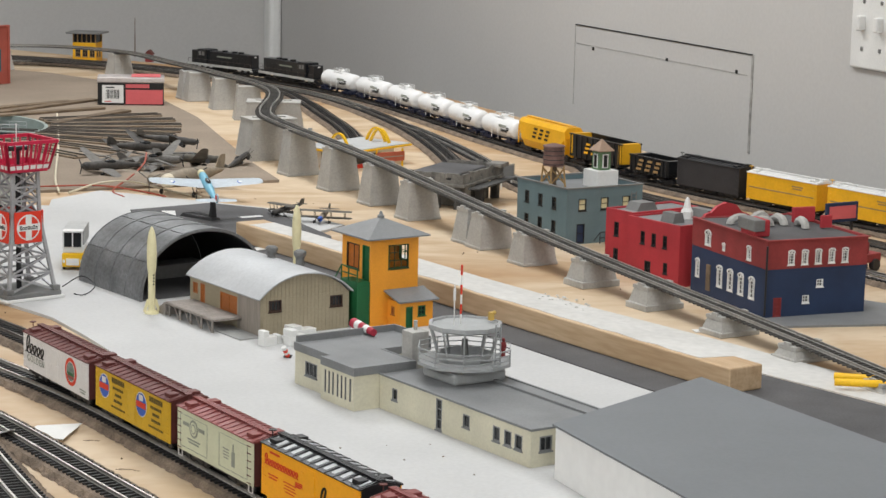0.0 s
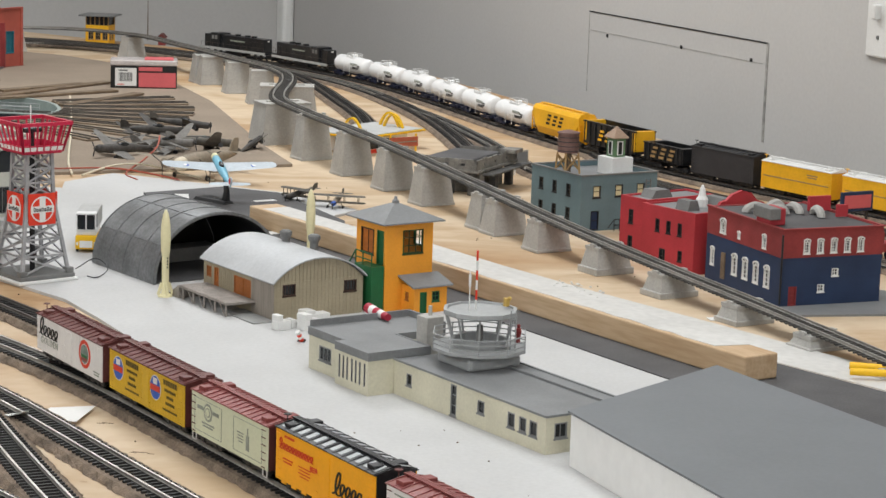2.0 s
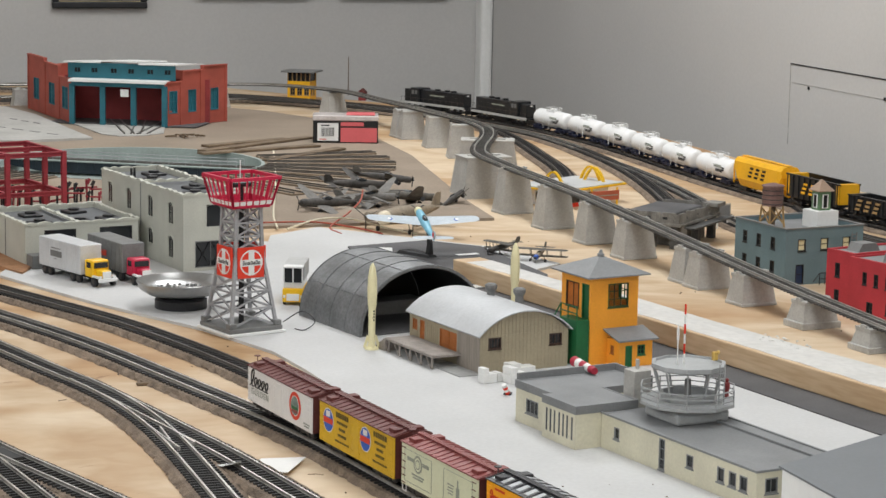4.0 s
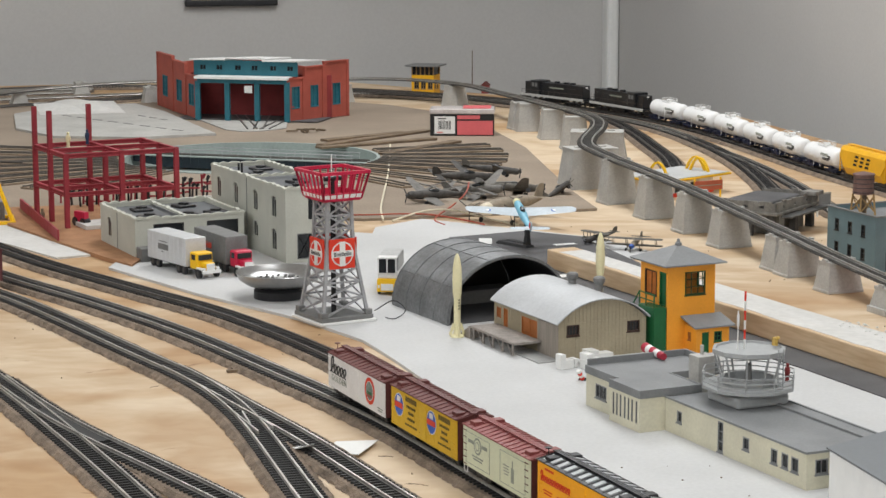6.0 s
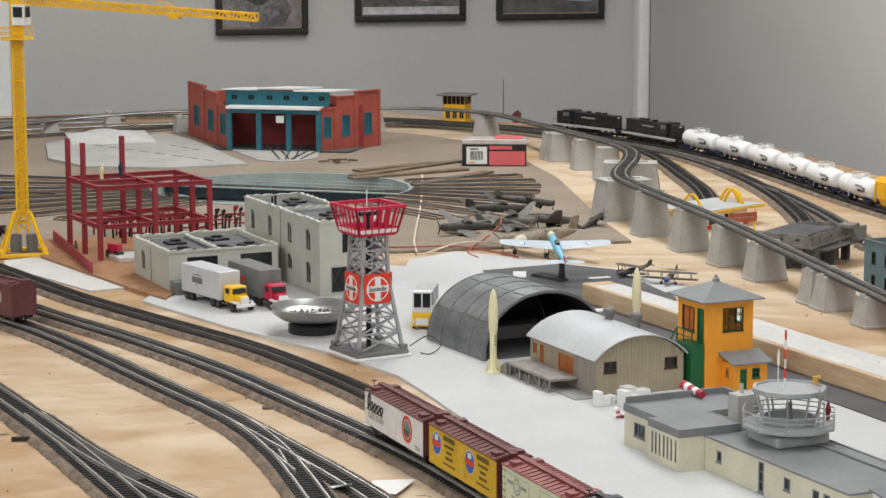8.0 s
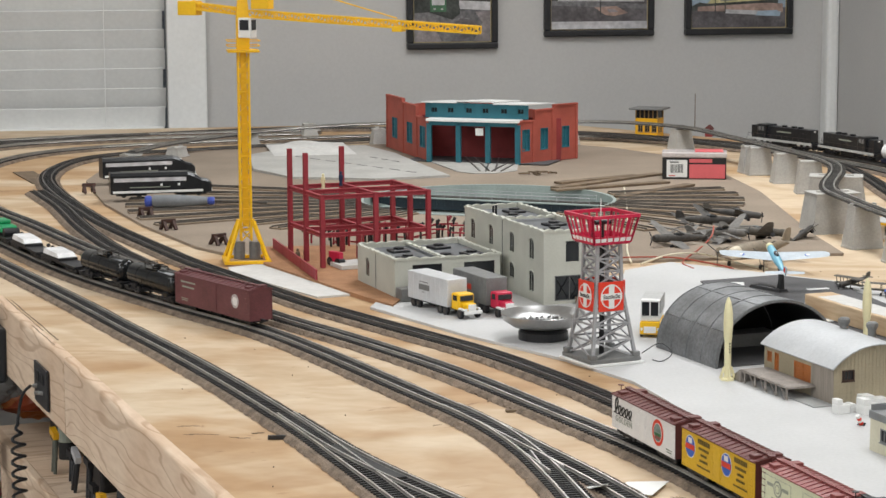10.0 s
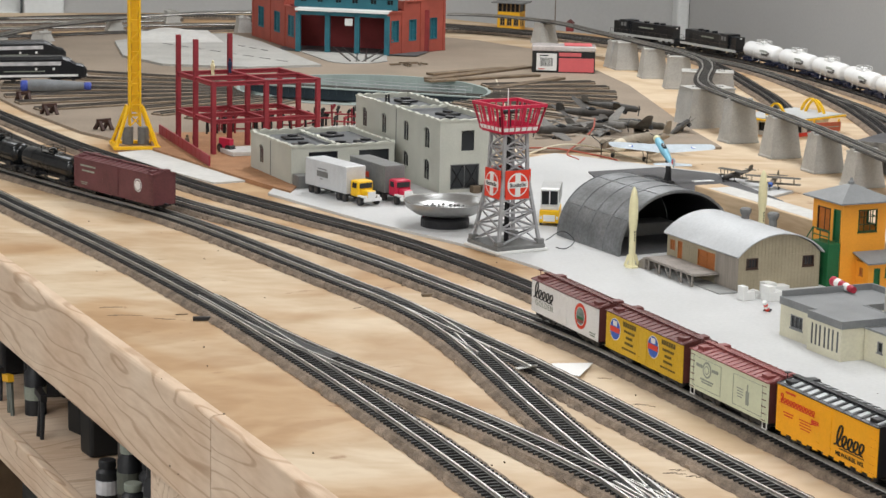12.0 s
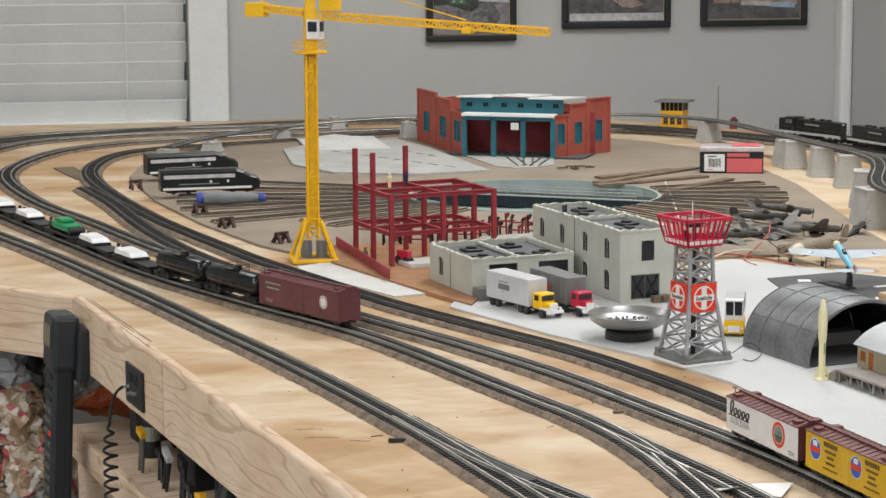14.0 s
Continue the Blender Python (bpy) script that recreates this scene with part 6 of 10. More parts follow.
D0 = 0.275
tall_left = [(0.024, 0.038, 0.053, 0.079), (0.090, 0.104, 0.053, 0.079), (0.162, 0.177, 0.053, 0.079), (0.228, 0.243, 0.053, 0.079), (0.162, 0.177, 0.020, 0.039), (0.228, 0.243, 0.012, 0.038)]
tall = warehouse("warehouse", "tall pale grey-green warehouse with arched windows", pose(0.5325, 2.613, 0.003, 0, 0, AR), 0.078, D0, 0.092, tall_left, [(0.030, 0.048, 0.053, 0.079, GREYPLASTIC, (1, 1), "window"), (0.015, 0.056, 0.004, 0.036, GREYPLASTIC, (1, 0), "door")], [(0.030, 0.035, 8), (0.050, 0.085, 14), (0.030, 0.175, -6), (0.052, 0.225, 5)], 3)
for q in ((0.015, 0.004, 0.0355, 0.036), (0.0355, 0.004, 0.056, 0.036)):
    bm = bmesh.new()
    bar(bm, (q[0] + 0.001, -0.0002, q[1] + 0.001), (q[2] - 0.001, -0.0002, q[3] - 0.001), 0.0009, 0.0009)
    bar(bm, (q[0] + 0.001, -0.0002, q[3] - 0.001), (q[2] - 0.001, -0.0002, q[1] + 0.001), 0.0009, 0.0009)
    part("door_brace", bm, BLACK, tall)
for hx, hy in ((0.012, 0.20), (0.018, 0.205)):
    bm = bmesh.new()
    rod(bm, (hx, hy, 0.086), (hx, hy, 0.101), 0.0016, 8)
    part("roof_pipe", bm, BLACK, tall)
short_left = [(0.034, 0.048, 0.014, 0.038)]
warehouse("warehouse", "low pale grey-green warehouse with black loading doors", pose(0.356, 2.690, 0.003, 0, 0, AR), 0.144, 0.150, 0.050, short_left, [(0.024, 0.064, 0.008, 0.0425, BLACK, (0, 1), "door"), (0.094, 0.136, 0.008, 0.0425, BLACK, (0, 1), "door")], [(0.03, 0.035, 15), (0.08, 0.03, -5), (0.12, 0.04, 10), (0.04, 0.10, 0), (0.10, 0.11, 12)], 8, across=True)
for bx in (0.357,):
    whole("loading_dock", boxm(0, 0.030, 0, 0.022, 0, 0.016, 0.0006), GREYPLASTIC, "dark grey loading dock block by the warehouse", "loading dock", pose(bx + 0.0045, 2.667, 0.003, 0, 0, AR))
for bx, by in ((0.5755, 2.607), (0.5885, 2.610)):
    whole("crate", boxm(0, 0.011, 0, 0.010, 0, 0.009, 0.0006), BROWNWOOD, "small brown crate beside the warehouse", "crate", pose(bx, by, 0.003, 0, 0, AR), group="crates by the warehouse")


# ---- vehicles ----
def wheel(parent, x, y, r, w, name="wheel"):
    bm = bmesh.new()
    rod(bm, (x - w / 2, y, r), (x + w / 2, y, r), r, 14)
    t = part(name, bm, BLACK, parent)
    bm = bmesh.new()
    rod(bm, (x - w / 2 - 0.0003, y, r), (x + w / 2 + 0.0003, y, r), r * 0.5, 10)
    part("hub", bm, WHEEL, t)


def lorry(m, label, trailer_mat, cab_mat, front_mat, mark):
    """A tractor with a box trailer, facing local -y."""
    ob = thing("lorry", label, "lorry", m, group="lorries on the white board")
    tr = part("trailer", boxm(-0.0145, 0.0145, 0.034, 0.128, 0.010, 0.044, 0.001), trailer_mat, ob)
    for s in (-1, 1):
        for k in range(9):
            part("rib", boxm(s * 0.0145 - 0.0003, s * 0.0145 + 0.0003, 0.040 + k * 0.0105, 0.0406 + k * 0.0105, 0.011, 0.043), trailer_mat, tr)
        part("emblem", boxm(s * 0.01485 - 0.0002, s * 0.01485 + 0.0002, 0.075, 0.100, 0.024, 0.031), mark, tr)
        for k in range(4):
            part("printed_line", boxm(s * 0.0149 - 0.0002, s * 0.0149 + 0.0002, 0.078 + k * 0.003, 0.098 - k * 0.002, 0.0335 - k * 0.0042, 0.0345 - k * 0.0042), GREYPLASTIC, tr)
    part("chassis", boxm(-0.006, 0.006, 0.003, 0.120, 0.0065, 0.010), BLACK, ob)
    part("cab", boxm(-0.0110, 0.0110, 0.012, 0.030, 0.009, 0.029, 0.002), cab_mat, ob)
    part("windscreen", boxm(-0.0090, 0.0090, 0.0112, 0.0122, 0.020, 0.0265, 0.0003), DARKGLASS, ob)
    for s in (-1, 1):
        part("side_window", boxm(s * 0.0110 - 0.0003, s * 0.0110 + 0.0003, 0.016, 0.025, 0.020, 0.0265), DARKGLASS, ob)
        part("headlight", boxm(s * 0.009 - 0.0016, s * 0.009 + 0.0016, -0.003, -0.001, 0.010, 0.013, 0.0004), WHITE, ob)
        part("mudguard", boxm(s * 0.0105 - 0.002, s * 0.0105 + 0.002, -0.001, 0.012, 0.010, 0.0125, 0.0006), front_mat, ob)
    part("bonnet", boxm(-0.0065, 0.0065, -0.001, 0.013, 0.009, 0.0185, 0.0016), cab_mat, ob)
    part("radiator", boxm(-0.0055, 0.0055, -0.0018, -0.0009, 0.0095, 0.0175, 0.0003), front_mat, ob)
    part("bumper", boxm(-0.0125, 0.0125, -0.005, -0.002, 0.006, 0.010, 0.0006), front_mat, ob)
    for y in (0.006, 0.040, 0.052, 0.104, 0.116):
        for s in (-1, 1):
            wheel(ob, s * 0.0118, y, 0.0055, 0.004)
    return ob


lorry(pose(0.428, 2.535, 0.003, 0, 0, 22), "silver trailer lorry with yellow cab", mat("silver_trailer", (0.60, 0.61, 0.62), 0.4, 0.15, vary=0.06), YELLOW, WHITE, GREYPLASTIC)
lorry(pose(0.474, 2.535, 0.003, 0, 0, 16), "grey trailer lorry with crimson cab", GREYPLASTIC, CRIMSON, WHITE, INKRED)
bus = thing("airport_truck", "white and yellow airport service truck facing forward", "truck", pose(0.607, 2.374, 0.003, 0, 0, -20) @ Matrix.Diagonal((0.70, 0.72, 0.95, 1)))
part("body", boxm(-0.0165, 0.0165, 0, 0.07, 0.004, 0.020, 0.0014), YELLOW, bus)
part("upper_body", boxm(-0.0155, 0.0155, 0.004, 0.07, 0.020, 0.027, 0.001), WHITE, bus)
part("cargo_box", boxm(-0.016, 0.016, 0.022, 0.09, 0.0272, 0.046, 0.001), mat("pale_grey_box", (0.42, 0.42, 0.41), 0.5), bus)
part("cab_roof", boxm(-0.0155, 0.0155, 0.0, 0.021, 0.044, 0.046, 0.0006), WHITE, bus)
for s in (-1, 0, 1):
    part("pillar", boxm(s * 0.0145 - 0.0009, s * 0.0145 + 0.0009, 0.0, 0.002, 0.027, 0.044), WHITE, bus)
part("windscreen", boxm(-0.0135, 0.0135, 0.0028, 0.0034, 0.027, 0.044), DARKGLASS, bus)
part("grille", boxm(-0.010, 0.010, -0.0008, 0.0006, 0.006, 0.014, 0.0003), WHITE, bus)
for s in (-1, 1):
    part("headlight", boxm(s * 0.0135 - 0.0016, s * 0.0135 + 0.0016, -0.001, 0.0006, 0.009, 0.0125, 0.0004), WHITE, bus)
    for y in (0.012, 0.058):
        wheel(bus, s * 0.0145, y, 0.0052, 0.004)

# ---- red steel frame under construction ----
sf = thing("steel_frame", "red steel building frame under construction", "steel frame", pose(0.292, 2.950, 0.0055, 0, 0, 14))
SX, SY, SB = 0.158, 0.134, 0.0062
for i in range(3):
    for j in range(3):
        tall = (i, j) in ((0, 1), (0, 2), (1, 2))
        x, y = i * SX / 2, j * SY / 2
        h = 0.153 if tall else 0.101
        bm = bmesh.new()
        for q in ((-SB / 2, SB / 2, -SB / 2, -SB / 2 + 0.0016), (-SB / 2, SB / 2, SB / 2 - 0.0016, SB / 2), (-0.0009, 0.0009, -SB / 2 + 0.0016, SB / 2 - 0.0016)):
            box(bm, x + q[0], x + q[1], y + q[2], y + q[3], 0, h)
        part("column", bm, STEELRED, sf)
def beam(x0, y0, x1, y1, z, w=0.0045, h=0.0062):
    bm = bmesh.new()
    a, b = Vector((x0, y0, z)), Vector((x1, y1, z))
    for dz, ww, hh in ((h / 2 - 0.0008, w, 0.0016), (-h / 2 + 0.0008, w, 0.0016), (0, 0.0014, h - 0.0032)):
        d = (b - a).normalized()
        m = Matrix.Translation((a + b) / 2 + Vector((0, 0, dz))) @ Matrix.Rotation(math.atan2(d.y, d.x), 4, "Z") @ Matrix.Diagonal(((b - a).length, ww, hh, 1))
        bmesh.ops.create_cube(bm, size=1.0, matrix=m)
    part("beam", bm, STEELRED, sf)
for z in (0.045, 0.0975):
    for i in range(3):
        for j in range(2):
            beam(i * SX / 2, j * SY / 2 + 0.003, i * SX / 2, (j + 1) * SY / 2 - 0.003, z)
            beam(j * SX / 2 + 0.003, i * SY / 2, (j + 1) * SX / 2 - 0.003, i * SY / 2, z)
fence = thing("site_fence", "low red plank fence round the building site", "fence", pose(0.241, 3.155, 0.0055, 0, 0, -84.2))
for k in range(12):
    part("fence_panel", boxm(k * 0.026, k * 0.026 + 0.0252, -0.0012, 0.0012, 0, 0.014, 0.0003), STEELRED, fence)
whole("concrete_slab", boxm(0, 0.075, 0, 0.05, 0, 0.006, 0.0006), PLASTER, "pale concrete slab on the building site", "slab", pose(0.315, 2.925, 0.0055, 0, 0, 14))
pump = thing("site_machine", "red wheeled site machine among the columns", "machine", pose(0.312, 2.965, 0.0055, 0, 0, 30))
part("frame", boxm(-0.004, 0.004, -0.012, 0.012, 0.006, 0.020, 0.0008), CRIMSON, pump)
for y in (-0.009, 0.009):
    wheel(pump, 0, y, 0.006, 0.010)
for px, py, pz, pc in ((0.302, 3.03, 0.1065, IVORY), (0.33, 3.055, 0.1065, NAVY), (0.262, 3.0, 0.0055, BROWNWOOD), (0.275, 3.02, 0.0055, KHAKI)):
    figurine(px, py, pz, pc, "tiny standing figurine on the building site")
figurine(0.799, 1.671, 0.0483, DULLRED, "tiny red figurine on the tower balcony", 0.75)
# Red and black kit sprues stacked beyond the frame.
spr = thing("kit_sprue", "heap of red and black plastic kit frames", "kit parts", pose(0.47, 3.20, 0.0045, 0, 0, 8))
for k in range(70):
    x, y = rng.uniform(-0.17, 0.17), rng.uniform(-0.035, 0.04)
    bm = bmesh.new()
    hgt = rng.uniform(0.016, 0.034)
    rod(bm, (x, y, 0), (x + rng.uniform(-0.002, 0.002), y, hgt), 0.0016, 6)
    rod(bm, (x, y, hgt * 0.8), (x + 0.004, y + 0.001, hgt), 0.0026, 6)
    part("sprue_post", bm, STEELRED if k % 3 == 0 else BLACK, spr)
for k in range(16):
    x, y, z = rng.uniform(-0.17, 0.12), rng.uniform(-0.04, 0.03), rng.uniform(0.004, 0.028)
    bm = bmesh.new()
    bar(bm, (x, y, z), (x + rng.uniform(0.03, 0.06), y + rng.uniform(-0.01, 0.01), z + rng.uniform(-0.004, 0.004)), 0.0022, 0.0022)
    part("sprue_bar", bm, STEELRED, spr)
for k in range(4):
    part("white_strip", boxm(-0.02 + k * 0.04, 0.02 + k * 0.04, -0.046, -0.044, 0.001, 0.008 + 0.001 * k), WHITE, spr)

# ---- yellow tower crane ----
cr = thing("tower_crane", "yellow lattice tower crane over the building site", "tower crane", pose(0.194, 3.052, 0.0025))
def lattice(parent, name, a, b, w, h, n, r):
    """A four-chord lattice girder from a to b."""
    a, b = Vector(a), Vector(b)
    d = (b - a).normalized()
    s = d.cross(Vector((0, 0, 1))) if abs(d.z) < 0.9 else Vector((1, 0, 0))
    s.normalize()
    u = s.cross(d).normalized()
    ch = [s * (w / 2 * i) + u * (h / 2 * j) for i, j in ((-1, -1), (1, -1), (1, 1), (-1, 1))]
    for c in ch:
        bm = bmesh.new()
        bar(bm, a + c, b + c, r * 2, r * 2)
        part(name + "_chord", bm, YELLOW, parent)
    for k in range(4):
        c0, c1 = ch[k], ch[(k + 1) % 4]
        bm = bmesh.new()
        for j in range(n):
            p, q = a.lerp(b, j / n), a.lerp(b, (j + 1) / n)
            bar(bm, p + (c0 if j % 2 else c1), q + (c1 if j % 2 else c0), r * 1.3, r * 1.3)
            bar(bm, q + c0, q + c1, r * 1.3, r * 1.3)
        part(name + "_lacing", bm, YELLOW, parent)
for sx, sy in corners:
    bm = bmesh.new()
    bar(bm, (sx * 0.029, sy * 0.029, 0.003), (sx * 0.010, sy * 0.010, 0.058), 0.004, 0.004)
    part("foot_strut", bm, YELLOW, cr)
for q in ((-0.033, 0.033, -0.033, -0.027), (-0.033, 0.033, 0.027, 0.033), (-0.033, -0.027, -0.027, 0.027), (0.027, 0.033, -0.027, 0.027)):
    part("base_beam", boxm(*q, 0, 0.0045, 0.0006), YELLOW, cr)
for q in ((-0.018, -0.002), (0.004, 0.02)):
    bm = bmesh.new()
    rod(bm, ((q[0] + q[1]) / 2, 0, 0.004), ((q[0] + q[1]) / 2, 0, 0.028), 0.008, 12)
    part("ballast", bm, GREYPLASTIC, cr)
lattice(cr, "mast", (0, 0, 0.03), (0, 0, 0.30), 0.0145, 0.0145, 18, 0.0014)
part("mast_panel", boxm(-0.0045, 0.0045, -0.0045, 0.0045, 0.05, 0.30), YELLOW, cr)
part("platform", boxm(-0.022, 0.022, -0.022, 0.022, 0.296, 0.299, 0.0006), YELLOW, cr)
for z in (0.305, 0.312):
    bm = bmesh.new()
    pts = [(-0.022, -0.022, z), (0.022, -0.022, z), (0.022, 0.022, z), (-0.022, 0.022, z)]
    for a, b in zip(pts, pts[1:] + pts[:1]):
        bar(bm, a, b, 0.0012, 0.0012)
    part("guard_rail", bm, YELLOW, cr)
J = Vector((0.300, -0.202, -0.018))
jd = J.normalized()
yaw = math.degrees(math.atan2(J.y, J.x))
head = Matrix.Rotation(radians(yaw), 4, "Z")
bm = boxm(0.000, 0.020, -0.013, 0.005, 0.316, 0.344, 0.001)
bmesh.ops.transform(bm, matrix=head, verts=bm.verts)
cab = part("cab", bm, WHITE, cr, "white operator cab")
for q in ((0.0201, 0.0206, -0.010, 0.002), (0.003, 0.017, -0.0136, -0.0131)):
    bm = boxm(*q, 0.327, 0.341)
    bmesh.ops.transform(bm, matrix=head, verts=bm.verts)
    part("cab_window", bm, DARKGLASS, cab)
bm = bmesh.new()
loft(bm, [[(-s, -s, z), (s, -s, z), (s, s, z), (-s, s, z)] for s, z in ((0.009, 0.299), (0.009, 0.345), (0.0035, 0.405), (0.002, 0.409))])
part("tower_head", bm, YELLOW, cr)
lattice(cr, "jib", Vector((0, 0, 0.350)) + jd * 0.012, Vector((0, 0, 0.350)) + J, 0.010, 0.009, 34, 0.0011)
lattice(cr, "counter_jib", Vector((0, 0, 0.352)), Vector((0, 0, 0.352)) - jd * 0.098 + Vector((0, 0, 0.004)), 0.013, 0.008, 9, 0.0012)
bm = boxm(0.018, 0.046, -0.008, 0.008, 0.356, 0.376, 0.001)
bmesh.ops.transform(bm, matrix=head, verts=bm.verts)
part("hoist_box", bm, YELLOW, cr)
bm = boxm(-0.1, -0.07, -0.009, 0.009, 0.346, 0.366, 0.001)
bmesh.ops.transform(bm, matrix=head, verts=bm.verts)
part("counterweight", bm, YELLOW, cr)
for q, z in (((0.24, 0), 0.346), ((-0.08, 0), 0.366)):
    bm = bmesh.new()
    rod(bm, (0, 0, 0.407), head @ Vector((q[0], q[1], z)), 0.0009, 5)
    part("tie_rod", bm, YELLOW, cr)
bm = boxm(0.235, 0.250, -0.007, 0.007, 0.328, 0.336, 0.0008)
bmesh.ops.transform(bm, matrix=head, verts=bm.verts)
part("trolley", bm, YELLOW, cr)

# ---- brick roundhouse ----
rh = thing("roundhouse", "brick red engine roundhouse with teal doors frames", "roundhouse", pose(0, 0, 0.005))
RQ = [(0.606, 4.609), (0.647, 4.288), (0.810, 4.201), (0.953, 4.302)]
def seg(a, b):
    a, b = Vector((*a, 0)), Vector((*b, 0))
    d = b - a
    return Matrix.Translation(a) @ Matrix.Rotation(math.atan2(d.y, d.x), 4, "Z"), d.length
for a, b, steps in ((RQ[0], RQ[1], ((0.0, 0.4, 0.110), (0.4, 0.72, 0.103), (0.72, 1.0, 0.083))), (RQ[2], RQ[3], ((0.0, 0.28, 0.083), (0.28, 0.6, 0.103), (0.6, 1.0, 0.110)))):
    m, run = seg(a, b)
    for u0, u1, hgt in steps:
        bm = bmesh.new()
        w = (u1 - u0) * run
        z0, z1 = 0.026, 0.068
        half = 0.011 if a == RQ[2] else 0.020
        panel(bm, w, hgt, 0.005, [(w / 2 - half, w / 2 + half, z0, z1)], m @ Matrix.Translation((u0 * run, 0, 0)))
        part("wall", bm, BRICKRED, rh)
        window_unit(rh, (w / 2 - half, w / 2 + half, z0, z1), m @ Matrix.Translation((u0 * run, 0, 0)), 0.005, TEAL, TEAL, (1, 3), proud=0.0006)
        for uu in (0.0, 1.0):
            bm = boxm(u0 * run + uu * (w - 0.006), u0 * run + uu * (w - 0.006) + 0.006, -0.0018, 0.0, 0, hgt)
            bmesh.ops.transform(bm, matrix=m, verts=bm.verts)
            part("pilaster", bm, BRICKRED, rh)
        bm = boxm(u0 * run, u1 * run, -0.0025, 0.0055, hgt, hgt + 0.003)
        bmesh.ops.transform(bm, matrix=m, verts=bm.verts)
        part("coping", bm, BRICKRED, rh)
bm = boxm(0.006, 0.020, -0.0004, 0.004, 0, 0.03)
m, run = seg(RQ[2], RQ[3])
bmesh.ops.transform(bm, matrix=m, verts=bm.verts)
part("small_door", bm, BRICKRED, rh)
backq = [(0.606, 4.609), (0.70, 4.70), (0.84, 4.66), (0.953, 4.302)]
for a, b in zip(backq[1:], backq[:-1]):
    m, run = seg(a, b)
    bm = bmesh.new()
    panel(bm, run, 0.086, 0.005, [], m)
    part("wall", bm, BRICKRED, rh)
m, run = seg(RQ[1], RQ[2])
for k in range(4):
    u = k * run / 3
    bm = boxm(u - 0.005, u + 0.005, -0.001, 0.006, 0, 0.078)
    bmesh.ops.transform(bm, matrix=m, verts=bm.verts)
    part("door_post", bm, TEAL, rh)
bm = boxm(0, run, -0.001, 0.005, 0.074, 0.082)
bmesh.ops.transform(bm, matrix=m, verts=bm.verts)
part("lintel", bm, TEAL, rh)
bm = bmesh.new()
loft(bm, [[(u, -0.008, 0.0825), (u, 0.026, 0.0850), (u, 0.026, 0.0880), (u, -0.008, 0.0870)] for u in (-0.004, run + 0.004)])
bmesh.ops.transform(bm, matrix=m, verts=bm.verts)
part("lower_roof", bm, WHITE, rh, "white lower roof edge")
bm = bmesh.new()
panel(bm, run + 0.03, 0.030, 0.004, [(0.012 + k * 0.0345 + (k // 2) * 0.004, 0.026 + k * 0.0345 + (k // 2) * 0.004, 0.010, 0.021) for k in range(6)], m @ Matrix.Translation((-0.015, 0.022, 0.0875)))
part("clerestory", bm, TEAL, rh)
for k in range(6):
    q = (0.012 + k * 0.0345 + (k // 2) * 0.004, 0.026 + k * 0.0345 + (k // 2) * 0.004, 0.010, 0.021)
    window_unit(rh, q, m @ Matrix.Translation((-0.015, 0.022, 0.0875)), 0.004, TEAL, DARKGLASS, (1, 0), False)
for k in range(3):
    bm = bmesh.new()
    u0, u1 = -0.02 + k * (run + 0.04) / 3, -0.02 + (k + 1) * (run + 0.04) / 3 - 0.001
    dz = (0.0, 0.003, -0.001)[k]
    loft(bm, [[(u, 0.012, 0.1177 + dz), (u, 0.20, 0.1060 + dz), (u, 0.20, 0.1085 + dz), (u, 0.012, 0.1205 + dz)] for u in (u0, u1)])
    bmesh.ops.transform(bm, matrix=m, verts=bm.verts)
    part("roof_panel", bm, WHITE, rh, "loose white roof panel")
bm = bmesh.new()
prism(bm, [(0.612, 4.60), (0.650, 4.295), (0.675, 4.10), (0.700, 4.065), (0.745, 4.065), (0.790, 4.10), (0.812, 4.206), (0.950, 4.302), (0.84, 4.655), (0.70, 4.69)], -0.0008, 0.0008)
PALEFLOOR = mat("pale_grey_floor", (0.38, 0.37, 0.345), 0.8, fine=300, coarse=25, vary=0.12)
part("floor_slab", bm, PALEFLOOR, rh)
for k in range(3):
    u = (k + 0.5) * run / 3
    p0, p1 = m @ Vector((u, 0.15, 0)), Vector((0.72, 4.02, 0))
    for s in (-1, 1):
        bm = bmesh.new()
        off = Vector((0.009 * s, 0, 0.0016))
        bar(bm, p0 + off, p0.lerp(p1, 0.80) + off * 1.0, 0.003, 0.0016)
        part("rail", bm, RAILDARK, rh)
bm = boxm(run * 0.5 + 0.006, run * 0.5 + 0.022, -0.0022, -0.0012, 0.056, 0.070)
bmesh.ops.transform(bm, matrix=m, verts=bm.verts)
part("notice", bm, WHITE, rh)
bm = boxm(-0.05, run + 0.06, 0.10, 0.105, 0, 0.085)
bmesh.ops.transform(bm, matrix=m, verts=bm.verts)
part("inner_wall", bm, DULLRED, rh)
# Dark sheet added over the pale slab; its colour stands for indoor shade.
bm = boxm(-0.05, run + 0.06, 0.006, 0.099, 0.0010, 0.0020)
bmesh.ops.transform(bm, matrix=m, verts=bm.verts)
part("engine_floor", bm, ASPHALT, rh, "added dark sheet shading the stall floor")
ground_sheet("foam_slab", [(0.30, 4.47), (0.29, 4.20), (0.35, 4.05), (0.50, 3.99), (0.645, 4.02), (0.635, 4.10), (0.600, 4.45), (0.56, 4.62), (0.40, 4.60)], 0.004, 0.0085, mat("greyish_white_slab", (0.40, 0.39, 0.365), 0.85, fine=160, coarse=14, vary=0.1, bump=0.3), "white slotted platform slab beside the roundhouse", "slab")
